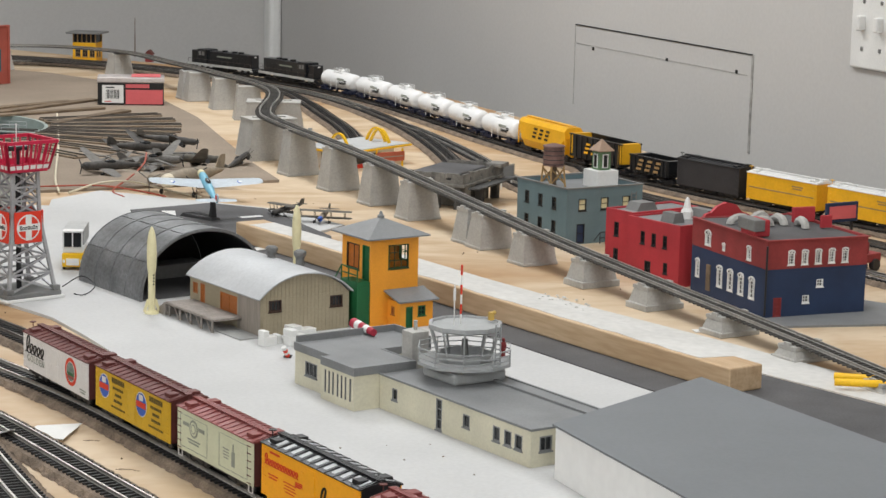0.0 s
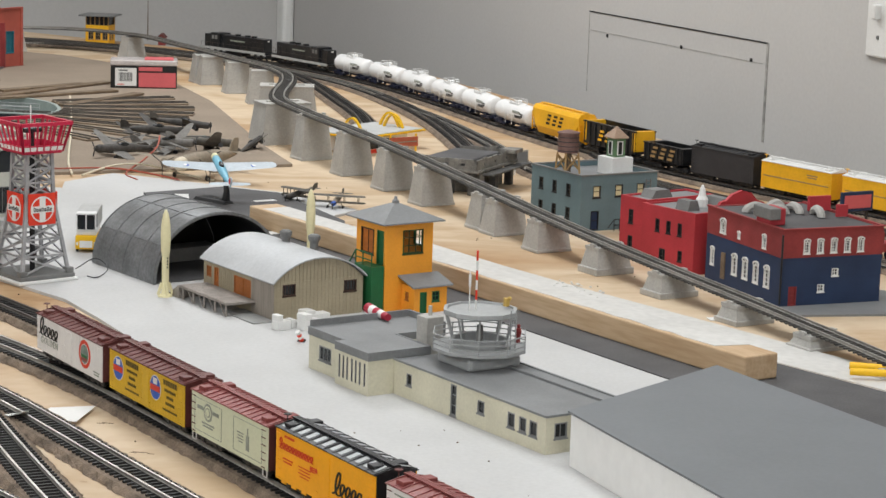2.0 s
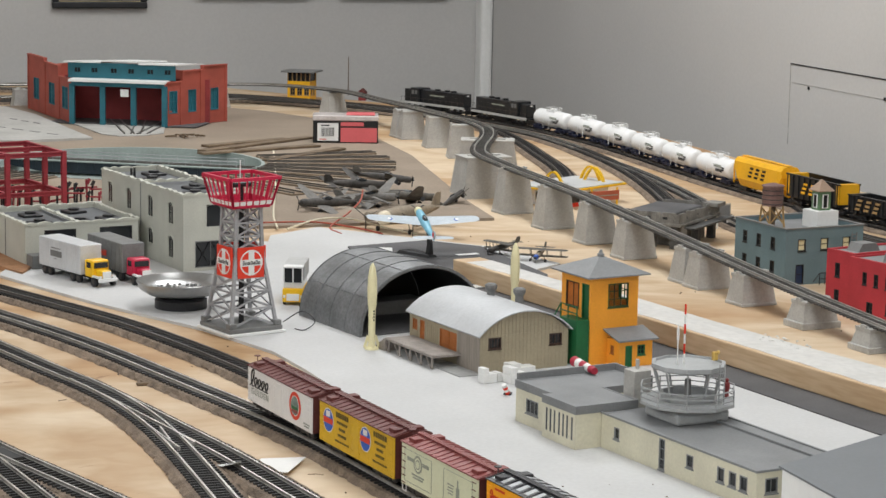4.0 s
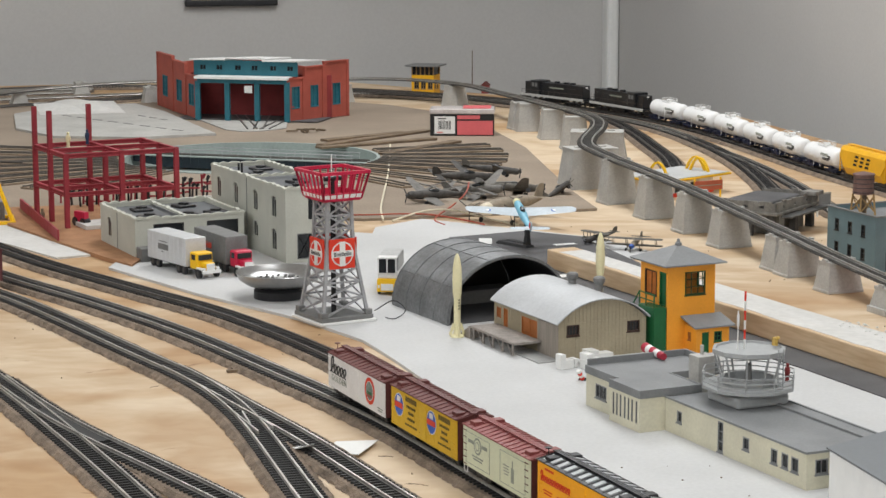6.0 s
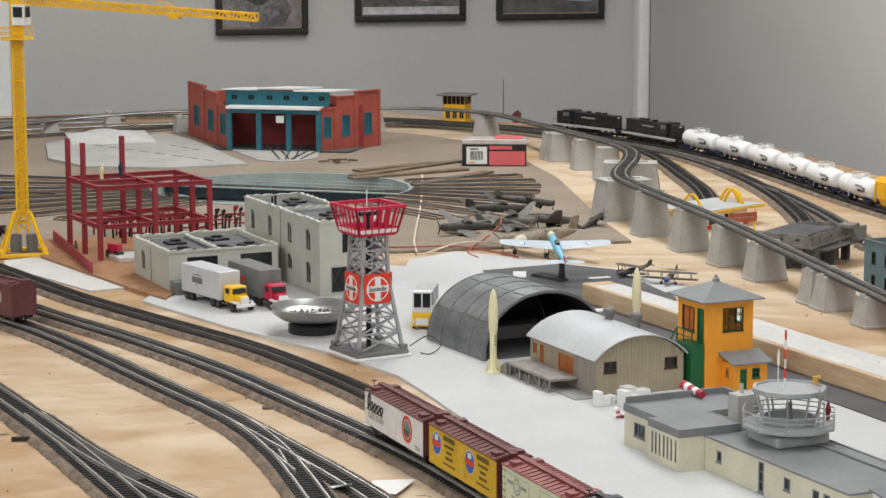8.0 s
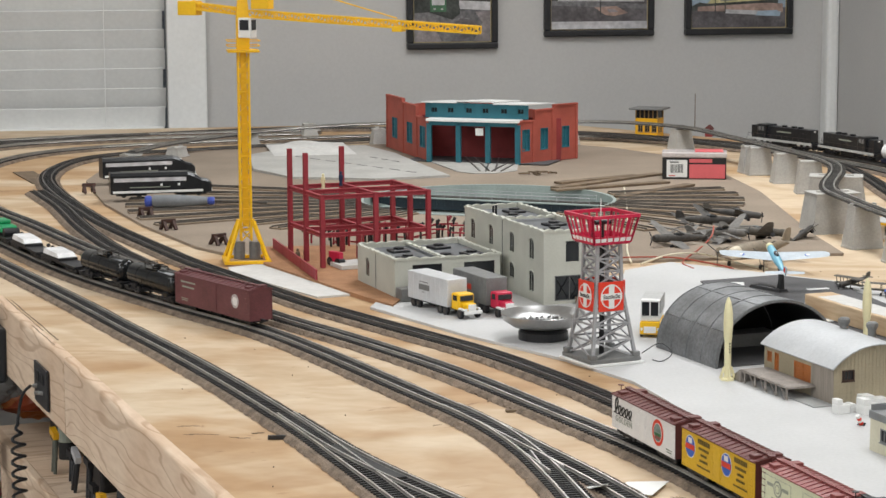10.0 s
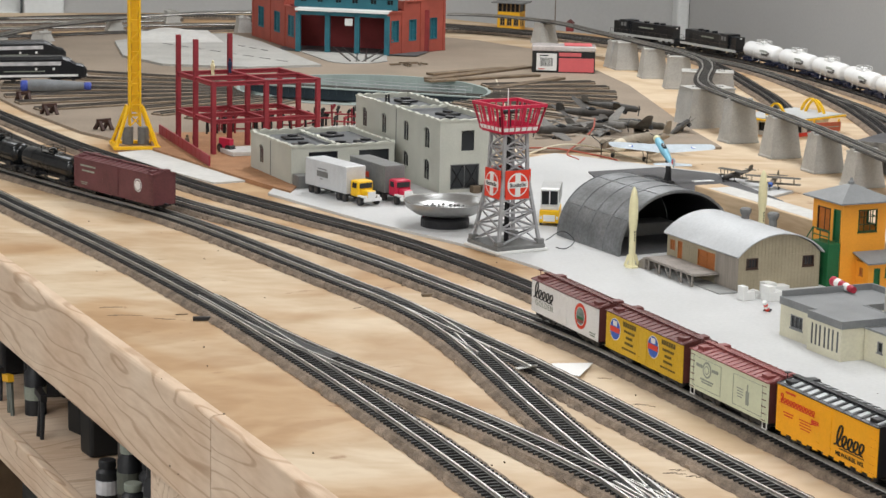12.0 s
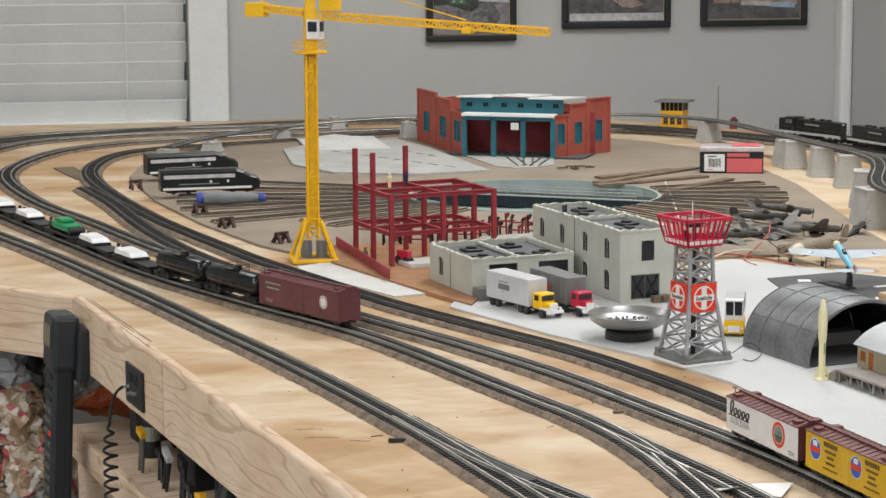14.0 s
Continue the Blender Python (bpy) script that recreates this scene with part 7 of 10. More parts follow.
for k in range(8):
    whole("slot", boxm(-0.014, 0.014, -0.002, 0.002, 0, 0.0006), GREYPLASTIC, "dark slot in the white platform slab", "slot", pose(0.40 + 0.026 * k, 4.40 - 0.045 * k, 0.0086, 0, 0, -58), group="slots in the slab")
for k in range(3):
    whole("slot", boxm(-0.010, 0.010, -0.002, 0.002, 0, 0.0006), GREYPLASTIC, "dark slot in the white platform slab", "slot", pose(0.545 + 0.017 * k, 4.36 - 0.04 * k, 0.0086, 0, 0, -62), group="slots in the slab")
bm = bmesh.new()
bmesh.ops.create_grid(bm, x_segments=24, y_segments=24, size=1.0)
for v in bm.verts:
    lump = max(0.0, 1 - (v.co.x ** 2 + v.co.y ** 2)) ** 0.7
    v.co = Vector((0.435 + 0.085 * v.co.x, 4.56 + 0.13 * v.co.y, 0.0086 + lump * (0.010 + 0.005 * math.sin(v.co.x * 7 + v.co.y * 5))))
whole("plaster_mound", bm, PLASTER, "low white plaster mound on the slab", "mound", smooth=True)

# ---- brick factory, red works and slate building ----
bf = thing("brick_factory", "navy and red brick factory with white arched windows", "factory", pose(1.2145, 1.9355, 0.0022, 0, 0, -0.5))
BW, BD, BH = 0.118, 0.156, 0.0785
def arched_sash(parent, q, m, t):
    """A white sash window under a round white head with a projecting arch."""
    u = window_unit(parent, q, m, t, WHITE, DARKGLASS, (1, 3), True, proud=0.0007)
    c, r, rise = (q[0] + q[1]) / 2, (q[1] - q[0]) / 2, (q[1] - q[0]) * 0.34
    arc = [(c - r * math.cos(math.pi * k / 10), q[3] + rise * math.sin(math.pi * k / 10)) for k in range(11)]
    bm = bmesh.new()
    loft(bm, [[m @ Vector((a, y, b)) for a, b in arc] for y in (-0.0002, 0.0004)])
    part("head_pane", bm, DARKGLASS, u)
    bm = bmesh.new()
    for p, n in zip(arc, arc[1:]):
        bar(bm, m @ Vector((p[0], -0.0006, p[1])), m @ Vector((n[0], -0.0006, n[1])), 0.0015, 0.0013)
    for a in (0.3, 0.5, 0.7):
        bar(bm, m @ Vector((c, -0.0004, q[3])), m @ Vector((c - r * math.cos(math.pi * a), -0.0004, q[3] + rise * math.sin(math.pi * a))), 0.0005, 0.0005)
    part("head", bm, WHITE, u)
split = 0.0495
fl_lo = [(0.010, 0.018, 0.017, 0.034), (0.056, 0.067, 0.0145, 0.0335), (0.078, 0.089, 0.0145, 0.0335), (0.100, 0.111, 0.0145, 0.0335), (0.122, 0.133, 0.0145, 0.0335)]
fl_hi = [(0.029, 0.041, 0.005, 0.017), (0.066, 0.071, 0.005, 0.011), (0.116, 0.124, 0.004, 0.016)]
fr_lo = [(0.009, 0.0185, 0.0, 0.020), (0.043, 0.051, 0.013, 0.021), (0.059, 0.067, 0.029, 0.037)]
fr_hi = [(0.024 + k * 0.0160, 0.0315 + k * 0.0160, 0.004, 0.0165) for k in range(5)]
f1 = walls(bf, BW, BD, split, 0.003, NAVY, {"left": fl_lo, "front": fr_lo})
f2 = walls(bf, BW + 0.0006, BD + 0.0006, BH - split, 0.003, DULLRED, {"left": fl_hi, "front": fr_hi}, at=(-0.0003, -0.0003, split))
for q in fl_lo:
    arched_sash(bf, q, f1["left"], 0.003)
for q in fl_hi:
    arched_sash(bf, q, f2["left"], 0.003)
for q in fr_hi:
    arched_sash(bf, q, f2["front"], 0.003)
window_unit(bf, fr_lo[0], f1["front"], 0.003, DULLRED, DULLRED, (0, 1), False, "door")
for q in fr_lo[1:]:
    window_unit(bf, q, f1["front"], 0.003, WHITE, DARKGLASS, (1, 1), True)
part("brown_door", boxm(-0.0012, 0.0, 0.114, 0.122, 0.006, 0.034), BROWNWOOD, bf)
bm = bmesh.new()
rod(bm, (-0.0015, -0.0012, 0.002), (-0.0015, -0.0012, 0.074), 0.0011, 6)
part("drainpipe", bm, BLACK, bf)
part("roof", boxm(0.001, BW - 0.001, 0.001, BD - 0.001, BH - 0.003, BH - 0.001), ASPHALT, bf)
for q in ((-0.002, BW + 0.002, -0.002, 0.002), (-0.002, 0.002, 0.002, BD), (BW - 0.002, BW + 0.002, 0.002, BD)):
    part("coping", boxm(*q, BH, BH + 0.0012), DULLRED, bf)
part("stair_hut", boxm(0.000, 0.018, 0.028, 0.056, BH, BH + 0.017, 0.0008), RED, bf)
part("stair_hut_roof", boxm(-0.003, 0.010, 0.024, 0.058, BH + 0.006, BH + 0.018, 0.001), GREYPLASTIC, bf)
part("parapet_wall", boxm(0.090, 0.117, 0.10, 0.104, BH, BH + 0.016, 0.0005), RED, bf)
part("parapet_wall", boxm(0.100, 0.113, 0.060, 0.064, BH, BH + 0.013, 0.0005), RED, bf)
for vx, vy, vr in ((0.045, 0.09, 0), (0.072, 0.10, 90), (0.06, 0.12, 20), (0.085, 0.075, 80), (0.03, 0.11, 0)):
    bm = bmesh.new()
    tube = []
    for k in range(9):
        a0 = math.pi * k / 8
        c, d = Vector((0.011 * math.cos(a0), 0, 0.0065 * math.sin(a0))), Vector((math.cos(a0), 0, math.sin(a0)))
        tube.append([c + d * (0.0045 * math.cos(2 * math.pi * j / 8)) + Vector((0, 0.0045 * math.sin(2 * math.pi * j / 8), 0)) for j in range(8)])
    loft(bm, tube)
    bmesh.ops.transform(bm, matrix=pose(vx, vy, BH, 0, 0, vr), verts=bm.verts)
    part("roof_duct", bm, CONCRETE, bf, smooth=True)

rw = thing("red_works", "bright red workshop with flat grey roof", "workshop", pose(1.212, 2.112, 0.0, 0, 0, 14))
rl = [(0.022 + k * 0.018, 0.029 + k * 0.018, 0.040, 0.054) for k in range(3)] + [(0.030, 0.040, 0.004, 0.022), (0.06, 0.067, 0.012, 0.024)]
rf = [(0.020, 0.032, 0.042, 0.056)]
fr = walls(rw, 0.085, 0.085, 0.068, 0.003, RED, {"left": rl, "front": rf})
for q in rl:
    window_unit(rw, q, fr["left"], 0.003, BLACK, DARKGLASS, (1, 1))
window_unit(rw, rf[0], fr["front"], 0.003, BLACK, DARKGLASS, (1, 1))
part("roof", boxm(0.002, 0.083, 0.002, 0.083, 0.064, 0.066), GREYROOF, rw)
fr = walls(rw, 0.10, 0.045, 0.070, 0.003, RED, {"left": [(0.014, 0.022, 0.040, 0.056), (0.014, 0.022, 0.010, 0.026)]}, at=(0.008, 0.0853, 0))
for q in ((0.014, 0.022, 0.040, 0.056), (0.014, 0.022, 0.010, 0.026)):
    window_unit(rw, q, fr["left"], 0.003, BLACK, DARKGLASS, (1, 1))
part("roof", boxm(0.010, 0.106, 0.0873, 0.1283, 0.066, 0.068), GREYROOF, rw)
bm = bmesh.new()
prof = [(0.0, 0.0), (0.07, 0.0), (0.07, 0.004), (0.058, 0.008), (0.05, 0.016), (0.035, 0.020), (0.020, 0.016), (0.012, 0.010), (0.004, 0.009), (0.0, 0.004)]
loft(bm, [[(0.04 + a, y, 0.068 + b) for a, b in prof] for y in (0.006, 0.010)])
part("curved_gable", bm, RED, rw)
bm = bmesh.new()
lathe(bm, [(0.007, 0.066), (0.007, 0.074), (0.0045, 0.078), (0.003, 0.086), (0.001, 0.09)], 12, Matrix.Translation((0.052, 0.045, 0)))
part("roof_vent", bm, WHITE, rw)
for q in ((0.026, 0.100, 0.034, 0.02), (0.012, 0.025, 0.018, 0.02), (0.058, 0.022, 0.02, 0.03)):
    bm = bmesh.new()
    loft(bm, [[(q[0], q[1], 0.066), (q[0] + q[2], q[1], 0.066), (q[0] + q[2] * 0.8, q[1], 0.077), (q[0] + q[2] * 0.2, q[1], 0.077)], [(q[0], q[1] + q[3], 0.066), (q[0] + q[2], q[1] + q[3], 0.066), (q[0] + q[2] * 0.8, q[1] + q[3], 0.077), (q[0] + q[2] * 0.2, q[1] + q[3], 0.077)]])
    part("skylight", bm, GREYPLASTIC, rw)

sb = thing("slate_building", "slate blue square building with rooftop tank", "building", pose(1.2115, 2.388, 0.0, 0, 0, 8))
SBW, SBD, SBH = 0.112, 0.108, 0.0675
lw = [(y, y + 0.0095, z, z + 0.0145) for y in (0.017, 0.0465, 0.0765) for z in (0.012, 0.0405)]
fw = [(0.0155, 0.0275, 0.001, 0.0245), (0.0175, 0.0290, 0.0405, 0.0550), (0.0500, 0.0615, 0.0405, 0.0550), (0.0820, 0.0935, 0.0405, 0.0550)]
fr = walls(sb, SBW, SBD, SBH, 0.003, SLATE, {"left": lw, "front": fw})
for q in lw:
    window_unit(sb, q, fr["left"], 0.003, INK, DARKGLASS, (0, 1))
for k, q in enumerate(fw):
    window_unit(sb, q, fr["front"], 0.003, INK, NAVY if k == 0 else IVORY, (0, 1), k > 0, "door" if k == 0 else "window")
part("roof", boxm(0.002, SBW - 0.002, 0.002, SBD - 0.002, 0.060, 0.062), GREYROOF, sb)
for q in ((-0.0012, SBW + 0.0012, -0.0012, 0.0030), (-0.0012, 0.0030, 0.0031, SBD), (SBW - 0.0030, SBW + 0.0012, 0.0031, SBD), (0.0031, SBW - 0.0031, SBD - 0.003, SBD + 0.0012)):
    part("coping", boxm(*q, SBH + 0.0001, SBH + 0.0015), GREYPLASTIC, sb)
bm = bmesh.new()
for x in (0.094, 0.101):
    rod(bm, (x, -0.0022, 0.004), (x, -0.0022, 0.060), 0.0006, 5)
for k in range(12):
    rod(bm, (0.094, -0.0022, 0.008 + k * 0.0045), (0.101, -0.0022, 0.008 + k * 0.0045), 0.0005, 5)
part("fire_ladder", bm, GREYPLASTIC, sb)
bm = bmesh.new()
for k in range(6):
    rod(bm, (0.045 + k * 0.008, -0.008, 0), (0.045 + k * 0.008, -0.008, 0.014), 0.0006, 5)
for z in (0.007, 0.014):
    rod(bm, (0.045, -0.008, z), (0.085, -0.008, z), 0.0006, 5)
rod(bm, (0.045, -0.008, 0.014), (0.036, -0.008, 0.004), 0.0006, 5)
part("stair_rail", bm, BLACK, sb)
wt = thing("water_tank", "brown wooden water tank on a braced stand", "water tank", sb.matrix_world @ pose(0.020, 0.060, 0.062))
RUST = mat("weathered_tank_boards", (0.17, 0.10, 0.085), 0.75, fine=400, coarse=60, vary=0.25)
STAND = mat("ochre_stand", (0.35, 0.22, 0.09), 0.7, fine=400, coarse=60, vary=0.15)
bm = bmesh.new()
lathe(bm, [(0.0130, 0.026), (0.0126, 0.049), (0.0138, 0.0492), (0.0134, 0.0508), (0.002, 0.0535)], 20)
part("tank", bm, RUST, wt)
for z in (0.028, 0.0335, 0.039, 0.0445):
    bm = bmesh.new()
    lathe(bm, [(0.0133, z), (0.0133, z + 0.0008)], 20)
    part("hoop", bm, BLACK, wt)
for sx, sy in corners:
    bm = bmesh.new()
    bar(bm, (sx * 0.0108, sy * 0.0108, 0), (sx * 0.0090, sy * 0.0090, 0.026), 0.0020, 0.0020)
    part("leg", bm, STAND, wt)
bm = bmesh.new()
for a, b in zip(corners, corners[1:] + corners[:1]):
    bar(bm, (a[0] * 0.0104, a[1] * 0.0104, 0.004), (b[0] * 0.0092, b[1] * 0.0092, 0.023), 0.0012, 0.0012)
    bar(bm, (b[0] * 0.0104, b[1] * 0.0104, 0.004), (a[0] * 0.0092, a[1] * 0.0092, 0.023), 0.0012, 0.0012)
part("brace", bm, STAND, wt)
bm = bmesh.new()
rod(bm, (0, 0, 0), (0, 0, 0.026), 0.004, 8)
part("riser", bm, BROWNWOOD, wt)
cp = thing("roof_cupola", "white base cupola with green louvres and brown cap", "cupola", sb.matrix_world @ pose(0.077, 0.040, 0.062))
part("base", boxm(-0.0155, 0.0155, -0.0155, 0.0155, 0, 0.021, 0.0005), WHITE, cp)
part("shaft", boxm(-0.0082, 0.0082, -0.0082, 0.0082, 0.021, 0.044, 0.0004), mat("sage_green", (0.11, 0.20, 0.10), 0.6), cp)
for s in (-1, 1):
    part("louvre_frame", boxm(-0.0042, 0.0042, s * 0.0084 - 0.0004, s * 0.0084 + 0.0004, 0.0235, 0.0405), WHITE, cp)
    part("louvre_frame", boxm(s * 0.0084 - 0.0004, s * 0.0084 + 0.0004, -0.0042, 0.0042, 0.0235, 0.0405), WHITE, cp)
    part("louvre", boxm(-0.0026, 0.0026, s * 0.0088 - 0.0003, s * 0.0088 + 0.0003, 0.0245, 0.0395), INK, cp)
    part("louvre", boxm(s * 0.0088 - 0.0003, s * 0.0088 + 0.0003, -0.0026, 0.0026, 0.0245, 0.0395), INK, cp)
bm = bmesh.new()
loft(bm, [[(-s, -s, z), (s, -s, z), (s, s, z), (-s, s, z)] for s, z in ((0.0112, 0.044), (0.0112, 0.0452), (0.002, 0.0560), (0.001, 0.058))])
part("cap", bm, mat("tan_shingle_cap", (0.33, 0.235, 0.17), 0.75, vary=0.15), cp)

# ---- rolling stock ----
def at_run(line, run):
    """Pose on a line after a run in metres from its start, y ahead."""
    pts = spline(line, 0.005)
    k = max(0, min(len(pts) - 2, int(run / 0.005)))
    a, b = pts[max(0, k - 6)], pts[min(len(pts) - 1, k + 6)]
    d = b - a
    p = pts[k].lerp(pts[k + 1], run / 0.005 - k)
    return Matrix.Translation((p.x, p.y, RT)) @ Matrix.Rotation(math.atan2(d.y, d.x) - math.pi / 2, 4, "Z")


def run_near(line, x, y):
    pts = spline(line, 0.005)
    return 0.005 * min(range(len(pts)), key=lambda k: (pts[k].x - x) ** 2 + (pts[k].y - y) ** 2)


def bogie(parent, y, material=BLACK, axles=2, gap=0.0205):
    t = part("bogie", boxm(-0.0105, 0.0105, y - gap * axles / 2 + 0.004, y + gap * axles / 2 - 0.004, 0.0035, 0.0078, 0.0008), material, parent)
    for s in (-1, 1):
        bm = boxm(s * 0.0112 - 0.0011, s * 0.0112 + 0.0011, y - gap * axles / 2, y + gap * axles / 2, 0.0035, 0.0070, 0.0006)
        for k in range(axles):
            yy = y + (k - (axles - 1) / 2) * gap
            box(bm, s * 0.0115 - 0.0015, s * 0.0115 + 0.0015, yy - 0.0025, yy + 0.0025, 0.0028, 0.0072, 0.0005)
        part("side_frame", bm, material, t)
        for k in range(axles):
            yy = y + (k - (axles - 1) / 2) * gap
            bm = bmesh.new()
            rod(bm, (s * 0.0075, yy, 0.0052), (s * 0.0096, yy, 0.0052), 0.0051, 14)
            part("wheel", bm, WHEEL, t)


def couplers(parent, L, z=0.0075):
    for s in (-1, 1):
        part("coupler", boxm(-0.0016, 0.0016, s * L / 2, s * (L / 2 + 0.008), z - 0.0014, z + 0.0014, 0.0004), BLACK, parent)


def side_plane(s, z, x=0.0):
    """Lettering frame on a car side: s = -1 is local -x, read from outside."""
    return Matrix.Translation((s * x, 0, z)) @ Matrix.Rotation(radians(90 * s), 4, "Z") @ Matrix.Rotation(radians(90), 4, "X")


def print_lines(parent, s, x, y, z, w, n, material, h=0.0012, gap=0.0022):
    """Rows of printing too small to read."""
    for k in range(n):
        ww = w * (1.0, 0.82, 0.93, 0.7)[k % 4]
        m = side_plane(s, 0, x + 0.0001)
        yc = y
        part("printed_line", boxm(s * (x + 0.00015) - 0.0001, s * (x + 0.00015) + 0.0001, yc - ww / 2, yc + ww / 2, z - k * gap, z - k * gap + h), material, parent)


def house_car(name, label, m, L, z0, z1, side, roof, end, style, W=0.0155, group="freight cars of the beer train", base=BLACK):
    """A house car: sides, ends, pitched roof with walk, ladders, doors, bogies."""
    ob = thing(name, label, "freight car", m, group=group)
    rise = 0.0042
    body = bmesh.new()
    box(body, -W + 0.0004, W - 0.0004, -L / 2 + 0.0006, L / 2 - 0.0006, z0, z1)
    part("body", body, end, ob)
    for s in (-1, 1):
        sd = part("side", boxm(s * (W - 0.0003) - 0.0004, s * (W - 0.0003) + 0.0004, -L / 2, L / 2, z0, z1 - 0.0002, 0.0002), side, ob)
        if style in ("plank", "steel"):
            dw = 0.013 if style == "plank" else 0.0165
            part("door", boxm(s * (W + 0.0002) - 0.0003, s * (W + 0.0002) + 0.0003, -dw / 2, dw / 2, z0 + 0.001, z1 - 0.0025, 0.0001), side, ob)
            for dy in (-dw / 2, dw / 2):
                for k in range(3):
                    part("hinge", boxm(s * (W + 0.0006) - 0.0003, s * (W + 0.0006) + 0.0003, dy - 0.0016, dy + 0.0016, z0 + 0.005 + k * (z1 - z0 - 0.012) / 2, z0 + 0.0058 + k * (z1 - z0 - 0.012) / 2), side, ob)
        if style == "plank":
            for k in range(1, 46):
                yy = -L / 2 + k * L / 46
                part("groove", boxm(s * (W + 0.00012) - 0.00012, s * (W + 0.00012) + 0.00012, yy - 0.0001, yy + 0.0001, z0 + 0.0006, z1 - 0.0012), side, ob)
        for e in (-1, 1):
            lad = bmesh.new()
            yy = e * (L / 2 - 0.005)
            lad.free()
            for k in range(6):
                zz = z0 + 0.002 + k * (z1 - z0 - 0.005) / 5
                rung = bmesh.new()
                bar(rung, (s * (W + 0.001), yy - 0.003, zz), (s * (W + 0.001), yy + 0.003, zz), 0.0005, 0.0005)
                part("ladder_rung", rung, side if style != "metal" else end, ob)
    bm = bmesh.new()
    ov = 0.001
    loft(bm, [[(-W - ov, y, z1), (W + ov, y, z1), (W + ov, y, z1 + 0.0008), (0, y, z1 + rise), (-W - ov, y, z1 + 0.0008)] for y in (-L / 2 - 0.0006, L / 2 + 0.0006)])
    part("roof", bm, roof, ob)
    ribs = bmesh.new()
    n = 15 if style != "steel" else 12
    for k in range(n + 1):
        yy = -L / 2 + 0.001 + k * (L - 0.002) / n
        for s in (-1, 1):
            bar(ribs, (s * (W + 0.0006), yy, z1 + 0.0009), (s * 0.001, yy, z1 + rise + 0.0002), 0.0008, 0.0008)
    part("roof_ribs", ribs, roof, ob)
    if style == "steel":
        for k in range(n):
            yy = -L / 2 + 0.001 + (k + 0.5) * (L - 0.002) / n
            for s in (-1, 1):
                bm = bmesh.new()
                a, b = Vector((s * W * 0.85, yy, z1 + 0.0014)), Vector((s * W * 0.30, yy, z1 + rise * 0.72 + 0.0006))
                bar(bm, a, b, 0.0046, 0.0008)
                part("roof_panel", bm, SILVER, ob)
    walk = bmesh.new()
    for s in (-1, 0, 1):
        box(walk, s * 0.0019 - 0.0008, s * 0.0019 + 0.0008, -L / 2 - 0.001, L / 2 + 0.001, z1 + rise + 0.0006, z1 + rise + 0.0014)
    for k in range(9):
        yy = -L / 2 + 0.004 + k * (L - 0.008) / 8
        box(walk, -0.0028, 0.0028, yy - 0.0006, yy + 0.0006, z1 + rise - 0.0006, z1 + rise + 0.0006)
    part("roof_walk", walk, roof, ob)
    for e in (-1, 1):
        for s in (-1, 1):
            hatch = boxm(s * 0.009 - 0.004, s * 0.009 + 0.004, e * (L / 2 - 0.011) - 0.0045, e * (L / 2 - 0.011) + 0.0045, z1 + 0.0012, z1 + 0.0044, 0.0005)
            part("ice_hatch", hatch, roof, ob)
    bm = bmesh.new()
    rod(bm, (-0.006, L / 2 + 0.0016, z0 + 0.006), (-0.006, L / 2 + 0.0016, z1 + 0.0075), 0.0004, 5)
    rod(bm, (-0.006, L / 2 + 0.0016, z1 + 0.0072), (-0.006, L / 2 + 0.0016, z1 + 0.0078), 0.0028, 10)
    part("brake_wheel", bm, end, ob)
    part("underframe", boxm(-0.006, 0.006, -L / 2 + 0.004, L / 2 - 0.004, z0 - 0.003, z0, 0.0005), base, ob)
    bm = bmesh.new()
    rod(bm, (-0.008, -0.012, z0 - 0.003), (-0.008, 0.012, z0 - 0.003), 0.0024, 8)
    part("brake_cylinder", bm, base, ob)
    for e in (-1, 1):
        bogie(ob, e * (L / 2 - 0.024), base)
    couplers(ob, L)
    return ob


def disc(parent, s, x, y, z, r, colours):
    """A round printed emblem of concentric rings on a car side."""
    for k, (c, f) in enumerate(colours):
        bm = bmesh.new()
        lathe(bm, [(r * f, 0), (r * f, 0.00012)], 28, Matrix.Translation((s * (x + 0.0001 * (k + 1)), y, z)) @ Matrix.Rotation(radians(90 * s), 4, "Y"))
        part("emblem", bm, c, parent)


R0 = Vector((0.445, 1.888))
RD = Vector((0.164, -0.9864)).normalized()
def beer_pose(s0, s1):
    c = R0 + RD * ((s0 + s1) / 2 + 0.011) + Vector((0.9864, 0.164)) * 0.0155
    return Matrix.Translation((c.x, c.y, RT)) @ Matrix.Rotation(math.atan2(-RD.y, -RD.x) - math.pi / 2, 4, "Z")


BLUEINK = mat("emblem_blue", (0.03, 0.10, 0.42), 0.5, vary=0.05)
SKYINK = mat("emblem_scene", (0.16, 0.22, 0.20), 0.5, vary=0.3, coarse=300)
GREYINK = mat("faded_grey_print", (0.27, 0.29, 0.24), 0.6, vary=0.1)
GOLDINK = mat("dark_gold_print", (0.12, 0.08, 0.015), 0.6, vary=0.1)

